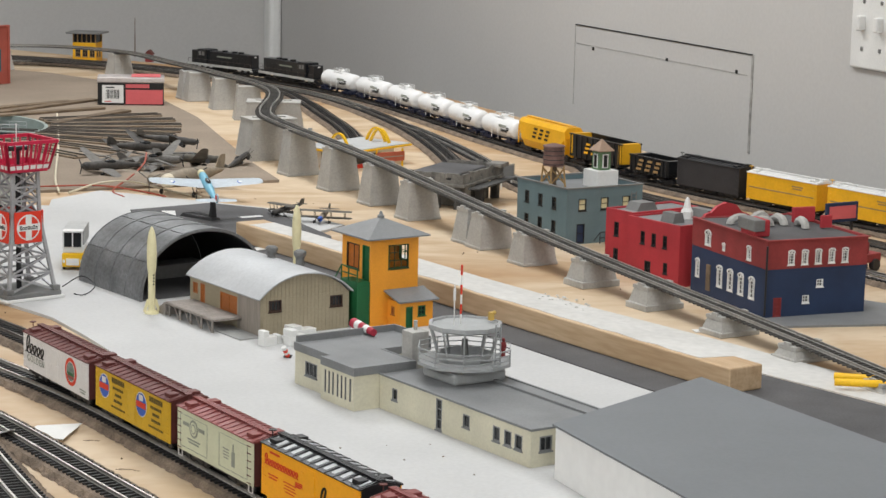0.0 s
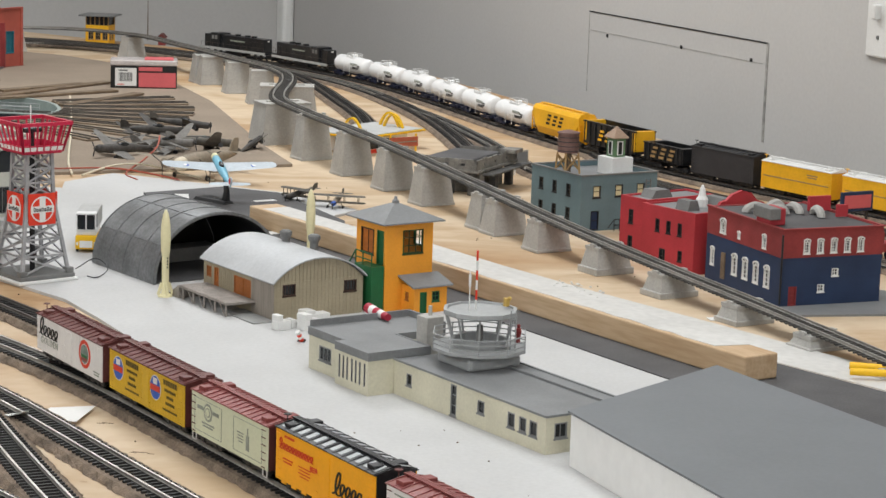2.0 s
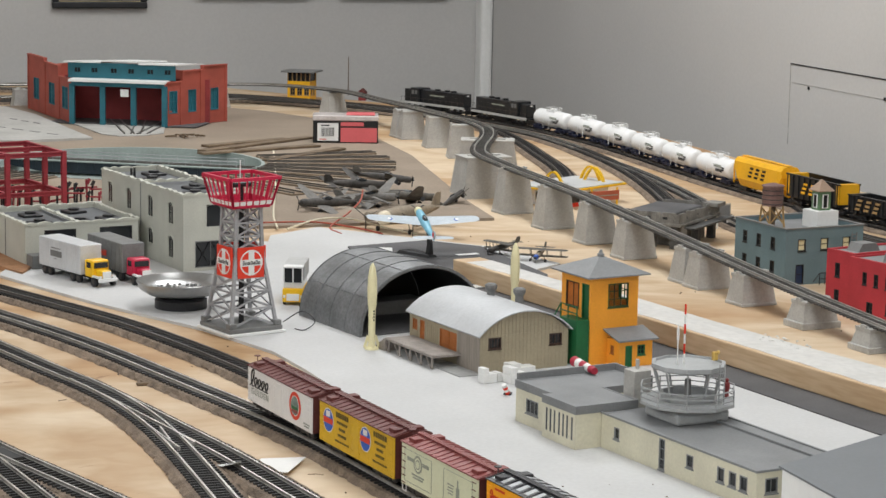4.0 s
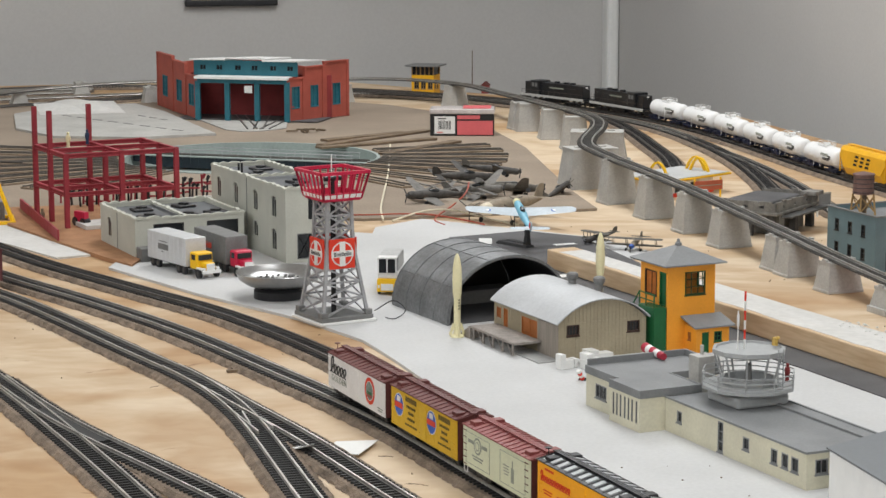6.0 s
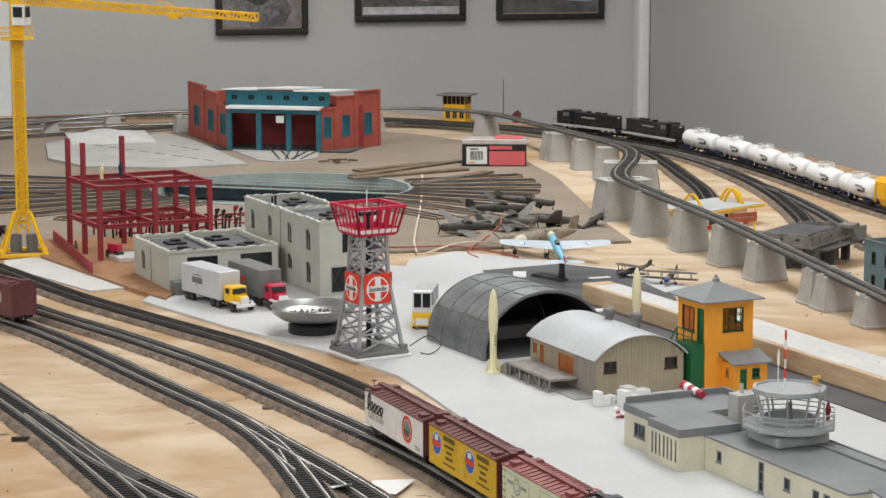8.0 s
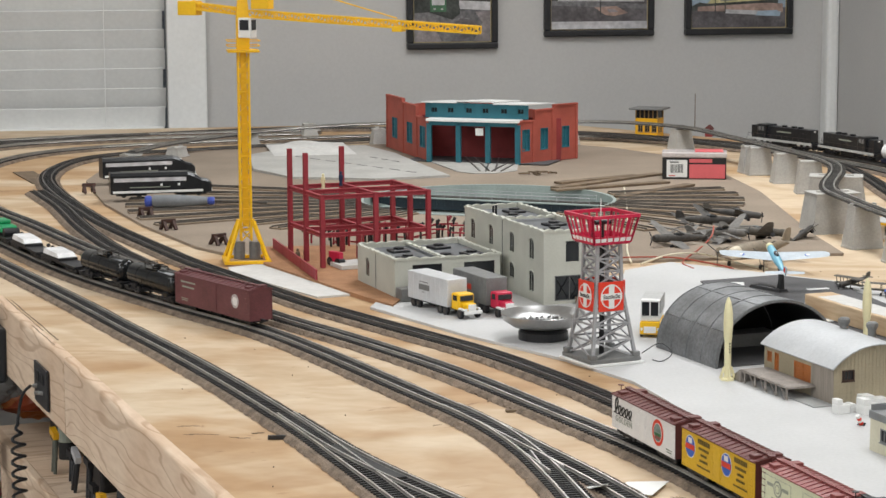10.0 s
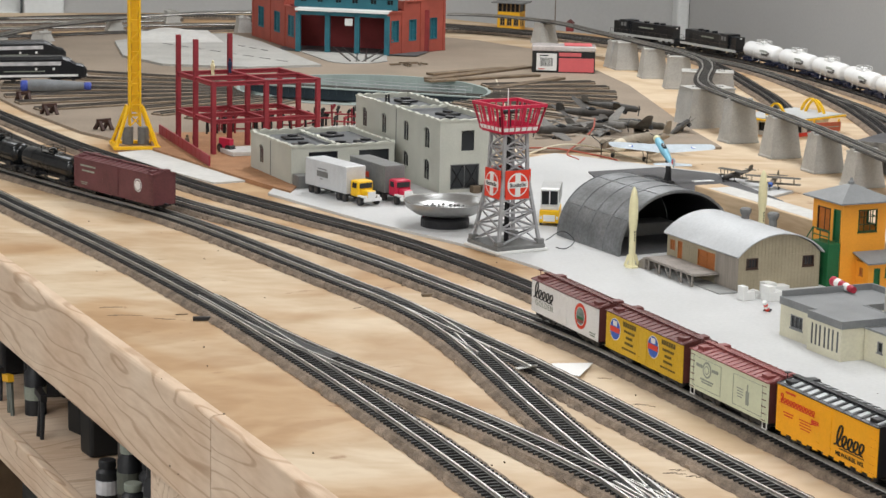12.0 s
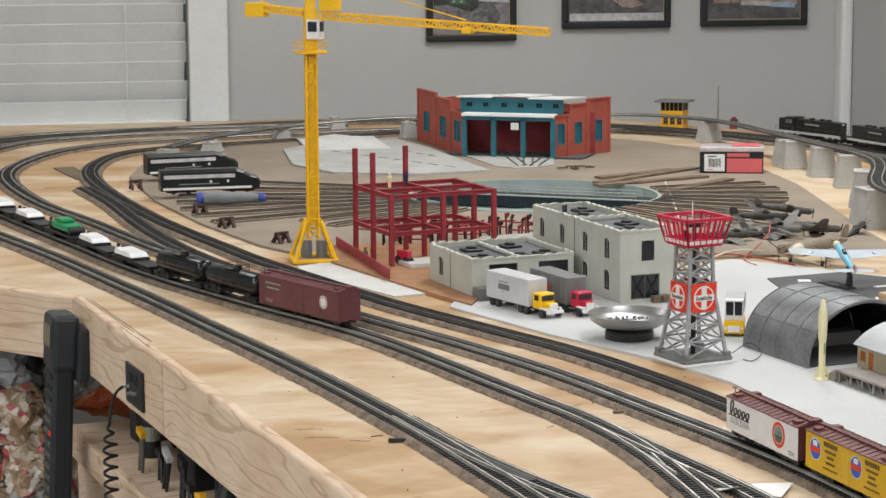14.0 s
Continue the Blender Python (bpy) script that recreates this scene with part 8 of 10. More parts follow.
c1 = house_car("reefer_car", "white reefer car with brown roof and round emblem", beer_pose(-0.009, 0.129), 0.137, 0.0078, 0.0378, CARWHITE, OXIDE, OXIDE, "plank")
for s in (-1, 1):
    scribble(5, 0.0145, 0.0400, INK, c1, side_plane(s, 0.0288, 0.0160) @ Matrix.Translation((-0.0415, 0.0005, 0)), shear=0.28)
    words("GOLDEN", 0.0080, GREYINK, c1, side_plane(s, 0.0175, 0.0160) @ Matrix.Translation((-0.0405, 0, 0)), spread=1.25, bold=0.0)
    y = -s * -1 * 0.034 if s == 1 else -0.034
    disc(c1, s, 0.0157, y, 0.0240, 0.0118, ((INKRED, 1.0), (CARWHITE, 0.72), (SKYINK, 0.67)))
    for gz, gc in ((0.0195, ROOFRED), (0.0222, GREEN)):
        part("landscape", boxm(s * 0.01622 - 0.0001, s * 0.01622 + 0.0001, y - 0.006, y + 0.006, gz - 0.0013, gz + 0.0013), gc, c1)
    print_lines(c1, s, 0.0157, (-0.058 if s < 0 else 0.058), 0.013, 0.012, 2, GREYINK)
c2 = house_car("reefer_car", "ochre reefer car with blue emblems and brown roof", beer_pose(0.143, 0.281), 0.137, 0.0075, 0.0398, OCHRE, OXIDE, OXIDE, "plank")
for s in (-1, 1):
    for yy in (0.051, -0.018):
        ys = yy if s < 0 else -yy
        disc(c2, s, 0.0157, ys, 0.0270, 0.0098, ((CARWHITE, 1.0), (BLUEINK, 0.93)))
        part("ribbon", boxm(s * 0.0162 - 0.0002, s * 0.0162 + 0.0002, ys - 0.0085, ys + 0.0085, 0.0245, 0.0290), INKRED, c2)
        part("figure", boxm(s * 0.0161 - 0.0002, s * 0.0161 + 0.0002, ys - 0.0035, ys + 0.0035, 0.0300, 0.0345), CARWHITE, c2)
        yt = ys - 0.026 if s < 0 else ys + 0.026
        for k, (w, h) in enumerate(((0.024, 0.0042), (0.020, 0.0022), (0.012, 0.0022), (0.016, 0.0022), (0.026, 0.0016))):
            z = 0.0330 - k * 0.0050
            for j in range(6):
                jj = -w / 2 + (j + 0.5) * w / 6
                part("printed_bar", boxm(s * 0.0159 - 0.0001, s * 0.0159 + 0.0001, yt + jj - w / 15, yt + jj + w / 15, z, z + h), GOLDINK, c2)
c3 = house_car("reefer_car", "pale green reefer car with oxide red roof", beer_pose(0.293, 0.414), 0.121, 0.0085, 0.0402, CARCREAM, ROOFRED, OXIDE, "metal")
for s in (-1, 1):
    for yc in (0.033, -0.030):
        ys = yc if s < 0 else -yc
        for q in ((-0.022, 0.022, 0.0118, 0.0121), (-0.022, 0.022, 0.0362, 0.0365), (-0.022, -0.0217, 0.0118, 0.0365), (0.0217, 0.022, 0.0118, 0.0365)):
            part("printed_frame", boxm(s * 0.0158 - 0.0001, s * 0.0158 + 0.0001, ys + q[0], ys + q[1], q[2], q[3]), GREYINK, c3)
    ye = 0.033 if s < 0 else -0.033
    disc(c3, s, 0.0157, ye, 0.0285, 0.0068, ((GREYINK, 1.0), (CARCREAM, 0.75), (GREYINK, 0.55), (CARCREAM, 0.4)))
    for k in (-1, 1):
        part("wing", boxm(s * 0.0158 - 0.0001, s * 0.0158 + 0.0001, ye + k * 0.0125 - 0.005, ye + k * 0.0125 + 0.005, 0.0285, 0.0312), GREYINK, c3)
    print_lines(c3, s, 0.0157, ye, 0.0190, 0.020, 2, GREYINK)
    yb = -0.030 if s < 0 else 0.030
    part("bottle", boxm(s * 0.0158 - 0.0001, s * 0.0158 + 0.0001, yb - 0.0024, yb + 0.0024, 0.0155, 0.0265), GREYINK, c3)
    part("bottle_neck", boxm(s * 0.0158 - 0.0001, s * 0.0158 + 0.0001, yb - 0.0008, yb + 0.0008, 0.0265, 0.0320), GREYINK, c3)
    print_lines(c3, s, 0.0157, yb + (0.011 if s < 0 else -0.011), 0.026, 0.010, 4, GREYINK, 0.0008)
    for e in (-1, 1):
        st = bmesh.new()
        for a, b in (((s * 0.0152, e * 0.056 - 0.003, 0.0085), (s * 0.0152, e * 0.056 - 0.003, 0.0035)), ((s * 0.0152, e * 0.056 + 0.003, 0.0085), (s * 0.0152, e * 0.056 + 0.003, 0.0035)), ((s * 0.0152, e * 0.056 - 0.003, 0.0035), (s * 0.0152, e * 0.056 + 0.003, 0.0035))):
            bar(st, a, b, 0.0007, 0.0007)
        part("step", st, CARWHITE, c3)
c4 = house_car("reefer_car", "amber reefer car with black roof and slanted black emblem", beer_pose(0.426, 0.561), 0.135, 0.0078, 0.0440, AMBER, BLACK, BLACK, "steel")
for s in (-1, 1):
    scribble(5, 0.0155, 0.0370, INK, c4, side_plane(s, 0.0255, 0.0160) @ Matrix.Translation((0.034, 0.0005, 0)), shear=0.34)
    part("flourish", boxm(s * 0.0159 - 0.0001, s * 0.0159 + 0.0001, (-0.052 if s < 0 else 0.020), (-0.020 if s < 0 else 0.052), 0.0163, 0.0170), INK, c4)
    words("MILWAUKEE, WIS.", 0.0046, INK, c4, side_plane(s, 0.0125, 0.0160) @ Matrix.Translation((0.034, 0, 0)), bold=0.01)
    scribble(11, 0.0075, 0.0480, INKRED, c4, side_plane(s, 0.0345, 0.0160) @ Matrix.Translation((-0.038, 0, 0)), shear=0.1)
    words("BEER", 0.0050, INKRED, c4, side_plane(s, 0.0265, 0.0160) @ Matrix.Translation((-0.013, 0, 0)))
    print_lines(c4, s, 0.0157, (0.048 if s < 0 else -0.048), 0.0395, 0.014, 1, INKRED, 0.0016)
    print_lines(c4, s, 0.0157, (0.050 if s < 0 else -0.050), 0.0240, 0.014, 2, INKRED, 0.001)
    print_lines(c4, s, 0.0157, (0.026 if s < 0 else -0.026), 0.0240, 0.018, 4, INKRED, 0.0007)
    for k in range(9):
        yy = -0.060 + k * 0.0145
        part("sill_tab", boxm(s * 0.0152 - 0.0004, s * 0.0152 + 0.0004, yy - 0.0032, yy + 0.0032, 0.0062, 0.0080), AMBER, c4)
c5 = house_car("reefer_car", "white reefer car with red roof and red banner", beer_pose(0.575, 0.705), 0.130, 0.0098, 0.0430, CARWHITE, ROOFRED, OXIDE, "metal")
for s in (-1, 1):
    yb = 0.044 if s < 0 else -0.044
    part("banner", boxm(s * 0.0157 - 0.0001, s * 0.0157 + 0.0001, yb - 0.0185, yb + 0.0185, 0.0260, 0.0345), INKRED, c5)
    logo((1,) * 9, 0.0042, 0.0320, CARWHITE, c5, side_plane(s, 0.0302, 0.0160) @ Matrix.Translation((-0.044, 0, 0)))
    print_lines(c5, s, 0.0157, yb, 0.0385, 0.022, 1, GREYINK)
    print_lines(c5, s, 0.0157, yb - (0.002 if s < 0 else -0.002), 0.0200, 0.026, 2, GREYINK, 0.0016)
    disc(c5, s, 0.0157, -0.012 if s < 0 else 0.012, 0.0270, 0.0080, ((GREYINK, 1.0), (CARWHITE, 0.92), (OXIDE, 0.55)))
    print_lines(c5, s, 0.0157, (-0.014 if s < 0 else 0.014), 0.0165, 0.036, 1, GREYINK, 0.0022)
c6 = house_car("reefer_car", "ochre reefer car with brown roof", beer_pose(0.72, 0.855), 0.135, 0.0078, 0.0398, OCHRE, OXIDE, OXIDE, "plank")

# Brown boxcar, black tank cars and flat cars on the inner line.
rb = run_near(LINE_C, 0.142, 2.582)
bx = house_car("boxcar", "brown fifty foot boxcar with round white emblem", at_run(LINE_C, rb), 0.175, 0.0068, 0.0425, TUSCAN, TUSCAN, TUSCAN, "metal", group="mixed freight cars")
for s in (-1, 1):
    part("door", boxm(s * 0.0160 - 0.0003, s * 0.0160 + 0.0003, -0.012, 0.022, 0.009, 0.041, 0.0002), TUSCAN, bx)
    disc(bx, s, 0.0158, -0.055 * -s, 0.0270, 0.0080, ((CARWHITE, 1.0), (TUSCAN, 0.85), (CARWHITE, 0.72)))
    print_lines(bx, s, 0.0158, 0.055 * -s, 0.034, 0.034, 2, GREYINK, 0.0020, 0.006)
    print_lines(bx, s, 0.0158, 0.064 * -s, 0.014, 0.016, 2, GREYINK, 0.0010)


def tank_car(m, label, L, R, shell, frame, group, white=False, name="tank_car"):
    ob = thing(name, label, "tank car", m, group=group)
    zc = 0.0092 + R
    bm = bmesh.new()
    prof = [(0.001, -L / 2), (R * 0.55, -L / 2 + 0.001), (R * 0.85, -L / 2 + 0.0032), (R * 0.97, -L / 2 + 0.0065), (R, -L / 2 + 0.009), (R, L / 2 - 0.009), (R * 0.97, L / 2 - 0.0065), (R * 0.85, L / 2 - 0.0032), (R * 0.55, L / 2 - 0.001), (0.001, L / 2)]
    lathe(bm, prof, 28, Matrix.Translation((0, 0, zc)) @ Matrix.Rotation(radians(-90), 4, "X"))
    part("tank", bm, shell, ob, "", True)
    for yy in (-L * 0.25, 0.0, L * 0.25):
        bm = bmesh.new()
        lathe(bm, [(R + 0.0002, yy - 0.0004), (R + 0.0002, yy + 0.0004)], 28, Matrix.Translation((0, 0, zc)) @ Matrix.Rotation(radians(-90), 4, "X"))
        part("band", bm, shell, ob)
    bm = bmesh.new()
    lathe(bm, [(0.006, zc + R - 0.0015), (0.006, zc + R + 0.0035), (0.004, zc + R + 0.0045)], 16)
    part("dome", bm, shell, ob)
    bm = bmesh.new()
    x0, y0, z0, z1 = 0.0085, 0.015, zc + R - 0.001, zc + R + 0.0062
    pts = [(-x0, -y0), (x0, -y0), (x0, y0), (-x0, y0)]
    for (ax_, ay), (bx_, by) in zip(pts, pts[1:] + pts[:1]):
        for z in (z0 + 0.0035, z1):
            bar(bm, (ax_, ay, z), (bx_, by, z), 0.0007, 0.0007)
        bar(bm, (ax_, ay, z0 - 0.002), (ax_, ay, z1), 0.0007, 0.0007)
    part("platform_rail", bm, shell, ob)
    part("walkway", boxm(-0.0085, 0.0085, -0.015, 0.015, z0 - 0.0002, z0 + 0.0006), shell, ob)
    part("sill", boxm(-0.004, 0.004, -L / 2 - 0.002, L / 2 + 0.002, 0.0065, 0.0098, 0.0005), frame, ob)
    for e in (-1, 1):
        part("saddle", boxm(-R * 0.8, R * 0.8, e * (L / 2 - 0.020) - 0.006, e * (L / 2 - 0.020) + 0.006, 0.0075, 0.0130, 0.0006), frame, ob)
        part("end_deck", boxm(-0.014, 0.014, e * (L / 2 - 0.004) - 0.006, e * (L / 2 - 0.004) + 0.006, 0.0075, 0.0095, 0.0004), frame, ob)
        bogie(ob, e * (L / 2 - 0.018), frame)
        for s in (-1, 1):
            lad = bmesh.new()
            bar(lad, (s * (R + 0.001), e * 0.012, 0.008), (s * (R + 0.001), e * 0.012, zc), 0.0007, 0.0007)
            part("ladder", lad, shell, ob)
    couplers(ob, L + 0.004)
    if white:
        for s in (-1, 1):
            print_lines(ob, s, R - 0.0001, 0.045 * -s * -1, zc + 0.0012, 0.010, 2, INK, 0.0022, 0.003)
            m2 = side_plane(s, zc + 0.004, R + 0.0001)
            logo((1,) * 7, 0.0043, 0.0290, GREYINK, ob, m2 @ Matrix.Translation((0.026, 0, 0)))
            logo((1,) * 6, 0.0043, 0.0250, INK, ob, side_plane(s, zc - 0.0025, R + 0.0003) @ Matrix.Translation((0.032, 0, 0)))
    return ob


TANKWHITE = mat("white_tank_paint", (0.80, 0.80, 0.79), 0.35, vary=0.03)
TANKBLACK = mat("gloss_black_tank", (0.011, 0.012, 0.013), 0.16, vary=0.2)
for k in range(2):
    tank_car(at_run(LINE_C, rb + 0.166 + k * 0.142), "glossy black tank car coupled behind the boxcar", 0.128, 0.0145, TANKBLACK, BLACK, "mixed freight cars")
def flat_car(run, label, load):
    L = 0.136
    ob = thing("flat_car", label, "flat car", at_run(LINE_C, run), group="mixed freight cars")
    part("deck", boxm(-0.014, 0.014, -L / 2, L / 2, 0.0085, 0.0115, 0.0004), BLACK, ob)
    part("sill", boxm(-0.005, 0.005, -L / 2 + 0.004, L / 2 - 0.004, 0.0055, 0.0085), BLACK, ob)
    for e in (-1, 1):
        bogie(ob, e * (L / 2 - 0.018), BLACK)
        bm = bmesh.new()
        rod(bm, (0.004, e * (L / 2 - 0.002), 0.0115), (0.004, e * (L / 2 - 0.002), 0.022), 0.0007, 5)
        rod(bm, (0.004, e * (L / 2 - 0.002), 0.020), (0.004, e * (L / 2 + 0.0), 0.0205), 0.0028, 8)
        part("brake_wheel", bm, BLACK, ob)
    couplers(ob, L)
    if load == "white":
        bm = bmesh.new()
        loft(bm, [[(-0.0135, y, 0.0152), (0.0135, y, 0.0152), (0.0125, y, z), (-0.0125, y, z)] for y, z in ((-0.004, 0.0155), (0.004, 0.0205), (0.054, 0.0225), (0.058, 0.0180))])
        part("load", bm, mat("shiny_white_load", (0.78, 0.78, 0.78), 0.25), ob, "shiny white wrapped load")
        part("load_base", boxm(-0.0135, 0.0135, -0.008, 0.060, 0.0116, 0.0150, 0.0006), BLACK, ob)
    else:
        g = mat("machine_green", (0.01, 0.27, 0.10), 0.4)
        part("machine_body", boxm(-0.0125, 0.0125, -0.034, 0.036, 0.015, 0.0255, 0.0025), g, ob, "bright green machine load")
        part("machine_cab", boxm(-0.010, 0.010, -0.010, 0.022, 0.0255, 0.0315, 0.0020), g, ob)
        for y in (-0.044, 0.046):
            bm = bmesh.new()
            rod(bm, (-0.0115, y, 0.0175), (0.0115, y, 0.0175), 0.006, 12)
            part("load_wheel", bm, BLACK, ob)
for k, (lab, ld) in enumerate((("black flat car with shiny white load", "white"), ("black flat car with shiny white load", "white"), ("black flat car with bright green machine", "green"), ("black flat car with shiny white load", "white"), ("black flat car with shiny white load", "white"))):
    flat_car(rb + 0.456 + k * 0.155, lab, ld)

# The train on the far line.
def diesel(m, label, L=0.205):
    ob = thing("diesel_locomotive", label, "locomotive", m, group="diesel locomotives on the far line")
    part("walkway", boxm(-0.0165, 0.0165, -L / 2, L / 2, 0.0135, 0.0165, 0.0006), LOCO, ob)
    for s in (-1, 1):
        part("stripe", boxm(s * 0.0166 - 0.0003, s * 0.0166 + 0.0003, -L / 2 + 0.002, L / 2 - 0.002, 0.0133, 0.0182), mat("pale_stripe", (0.42, 0.42, 0.40), 0.5), ob, "pale grey side stripe")
    part("long_hood", boxm(-0.0105, 0.0105, -L / 2 + 0.010, L / 2 - 0.062, 0.0165, 0.0440, 0.0012), LOCO, ob)
    part("short_hood", boxm(-0.0105, 0.0105, L / 2 - 0.034, L / 2 - 0.010, 0.0165, 0.0430, 0.0012), LOCO, ob)
    part("cab", boxm(-0.0160, 0.0160, L / 2 - 0.062, L / 2 - 0.034, 0.0165, 0.0470, 0.0016), LOCO, ob)
    for s in (-1, 1):
        for y in (L / 2 - 0.056, L / 2 - 0.046):
            part("cab_window", boxm(s * 0.0161 - 0.0003, s * 0.0161 + 0.0003, y, y + 0.007, 0.034, 0.042), GREYPLASTIC, ob)
        for k in range(9):
            y = -L / 2 + 0.016 + k * 0.011
            part("hood_door", boxm(s * 0.0106 - 0.0003, s * 0.0106 + 0.0003, y, y + 0.0095, 0.019, 0.036), LOCO, ob)
        print_lines(ob, s, 0.0108, -0.01, 0.033, 0.045, 1, GREYINK, 0.0028)
        bm = bmesh.new()
        for k in range(12):
            y = -L / 2 + 0.006 + k * (L - 0.012) / 11
            rod(bm, (s * 0.0162, y, 0.0165), (s * 0.0162, y, 0.0265), 0.0004, 5)
        rod(bm, (s * 0.0162, -L / 2 + 0.006, 0.0265), (s * 0.0162, L / 2 - 0.006, 0.0265), 0.0004, 5)
        part("handrail", bm, WHEEL, ob)
    for y in (-0.05, -0.03, 0.0):
        bm = bmesh.new()
        rod(bm, (0, y, 0.044), (0, y, 0.0475), 0.006, 14)
        part("fan", bm, LOCO, ob)
    part("fuel_tank", boxm(-0.012, 0.012, -0.026, 0.026, 0.0035, 0.0133, 0.0016), LOCO, ob)
    for e in (-1, 1):
        part("pilot", boxm(-0.015, 0.015, e * (L / 2 + 0.001) - 0.0012, e * (L / 2 + 0.001) + 0.0012, 0.004, 0.0135, 0.0004), LOCO, ob)
        part("headlight", boxm(-0.0025, 0.0025, e * (L / 2 - 0.0095) - 0.0004, e * (L / 2 - 0.0095) + 0.0004, 0.039, 0.0415), WHITE, ob)
        bogie(ob, e * (L / 2 - 0.040), LOCO, 3, 0.0175)
    couplers(ob, L)


def hopper(run, label, L, z1, body, end, covered, textmat):
    ob = thing("hopper_car", label, "hopper car", at_run(LINE_FAR, run), group="freight cars on the far line")
    z0 = 0.0135
    bm = bmesh.new()
    W = 0.0165
    if covered:
        sec = lambda k: [(-0.010 * k, 0.0075), (0.010 * k, 0.0075), (W * k, z0 + 0.006), (W * k, z1 - 0.007), (W * 0.72 * k, z1 - 0.001), (0, z1), (-W * 0.72 * k, z1 - 0.001), (-W * k, z1 - 0.007), (-W * k, z0 + 0.006)]
        loft(bm, [[(a, y, b) for a, b in sec(1)] for y in (-L / 2 + 0.016, L / 2 - 0.016)])
        part("body", bm, body, ob, "", False)
        for e in (-1, 1):
            bm = bmesh.new()
            loft(bm, [[(a, e * (L / 2 - 0.016), b) for a, b in sec(1)], [(a * 0.95, e * (L / 2 - 0.004), max(b, z1 - 0.016)) for a, b in sec(1)]])
            part("slope_end", bm, body, ob)
            fr = bmesh.new()
            for s in (-1, 1):
                bar(fr, (s * W * 0.92, e * (L / 2 - 0.003), 0.011), (s * W * 0.92, e * (L / 2 - 0.003), z1 - 0.012), 0.0016, 0.0016)
                for k in range(6):
                    bar(fr, (s * W * 0.92, e * (L / 2 - 0.003), 0.013 + k * 0.0045), (s * W * 0.5, e * (L / 2 - 0.003), 0.013 + k * 0.0045), 0.0007, 0.0007)
            part("end_ladder", fr, body, ob)
        part("roof_walk", boxm(-0.004, 0.004, -L / 2 + 0.006, L / 2 - 0.006, z1 + 0.0008, z1 + 0.0016), body, ob)
    else:
        t = 0.0012
        for s in (-1, 1):
            part("side", boxm(s * W - t / 2, s * W + t / 2, -L / 2 + 0.004, L / 2 - 0.004, z0, z1), body, ob)
            for k in range(10):
                y = -L / 2 + 0.008 + k * (L - 0.016) / 9
                part("rib", boxm(s * (W + 0.0013) - 0.0008, s * (W + 0.0013) + 0.0008, y - 0.001, y + 0.001, z0, z1), body, ob)
            part("top_chord", boxm(s * W - 0.0014, s * W + 0.0014, -L / 2 + 0.003, L / 2 - 0.003, z1 - 0.001, z1 + 0.0012), body, ob)
        for e in (-1, 1):
            part("end_sheet", boxm(-W - 0.001, W + 0.001, e * (L / 2 - 0.008) - 0.004, e * (L / 2 - 0.008) + 0.004, z0 + 0.004, z1 + 0.001, 0.0006), end, ob)
        part("floor_sheet", boxm(-W, W, -L / 2 + 0.006, L / 2 - 0.006, z0, z0 + 0.010), body, ob)
        for k in (-1, 1):
            bm = bmesh.new()
            loft(bm, [[(-0.013, k * L * 0.16 - 0.018, z0), (0.013, k * L * 0.16 - 0.018, z0), (0.013, k * L * 0.16 + 0.018, z0), (-0.013, k * L * 0.16 + 0.018, z0)], [(-0.006, k * L * 0.16 - 0.004, 0.0055), (0.006, k * L * 0.16 - 0.004, 0.0055), (0.006, k * L * 0.16 + 0.004, 0.0055), (-0.006, k * L * 0.16 + 0.004, 0.0055)]])
            part("chute", bm, body, ob)
    for s in (-1, 1):
        for k in range(3):
            bm = bmesh.new()
            for b0, b1, a0 in ((0.0046, 0.0080, 0.003), (-0.0017, 0.0017, 0.0), (-0.0080, -0.0046, -0.003)):
                loft(bm, [[(x, b0, 0.0), (x + 0.001, b1, 0.0), (x + 0.001, b1, 0.0003), (x, b0, 0.0003)] for x in (a0 - 0.0055, a0 + 0.0055)])
            mark = part("emblem", bm, textmat, ob)
            mark.matrix_local = side_plane(s, (z0 + z1) / 2, W + (0.0002 if covered else 0.0023)) @ Matrix.Translation((-0.020 + k * 0.020, 0, 0))
    part("sill", boxm(-0.004, 0.004, -L / 2, L / 2, 0.0065, 0.0100), BLACK if not covered else body, ob)
    for e in (-1, 1):
        bogie(ob, e * (L / 2 - 0.020), BLACK)
    couplers(ob, L)


train = 3.215
FLIP = Matrix.Rotation(math.pi, 4, "Z")
run = train - 0.005
diesel(at_run(LINE_FAR, run - 0.103), "black diesel hood locomotive with pale stripe")
run -= 0.226
diesel(at_run(LINE_FAR, run - 0.103) @ FLIP, "black diesel hood locomotive with pale stripe")
run -= 0.226
for k in range(6):
    tank_car(at_run(LINE_FAR, run - 0.068), "glossy white tank car with navy frame", 0.126, 0.0158, TANKWHITE, NAVYBLUE, "freight cars on the far line", True)
    run -= 0.148
run -= 0.002
hopper(run - 0.082, "yellow covered hopper car with black markings", 0.160, 0.052, CARYELLOW, CARYELLOW, True, INK)
run -= 0.172
hopper(run - 0.076, "black open hopper car with yellow ends", 0.150, 0.046, LOCO, CARYELLOW, False, CARYELLOW)
run -= 0.162
hopper(run - 0.052, "short black open hopper car", 0.100, 0.036, LOCO, LOCO, False, STAND)
run -= 0.112
house_car("boxcar", "dark grey weathered boxcar on the far line", at_run(LINE_FAR, run - 0.064), 0.125, 0.0078, 0.0440, mat("charcoal_boxcar", (0.035, 0.033, 0.035), 0.6), BLACK, BLACK, "metal", group="freight cars on the far line")
run -= 0.140
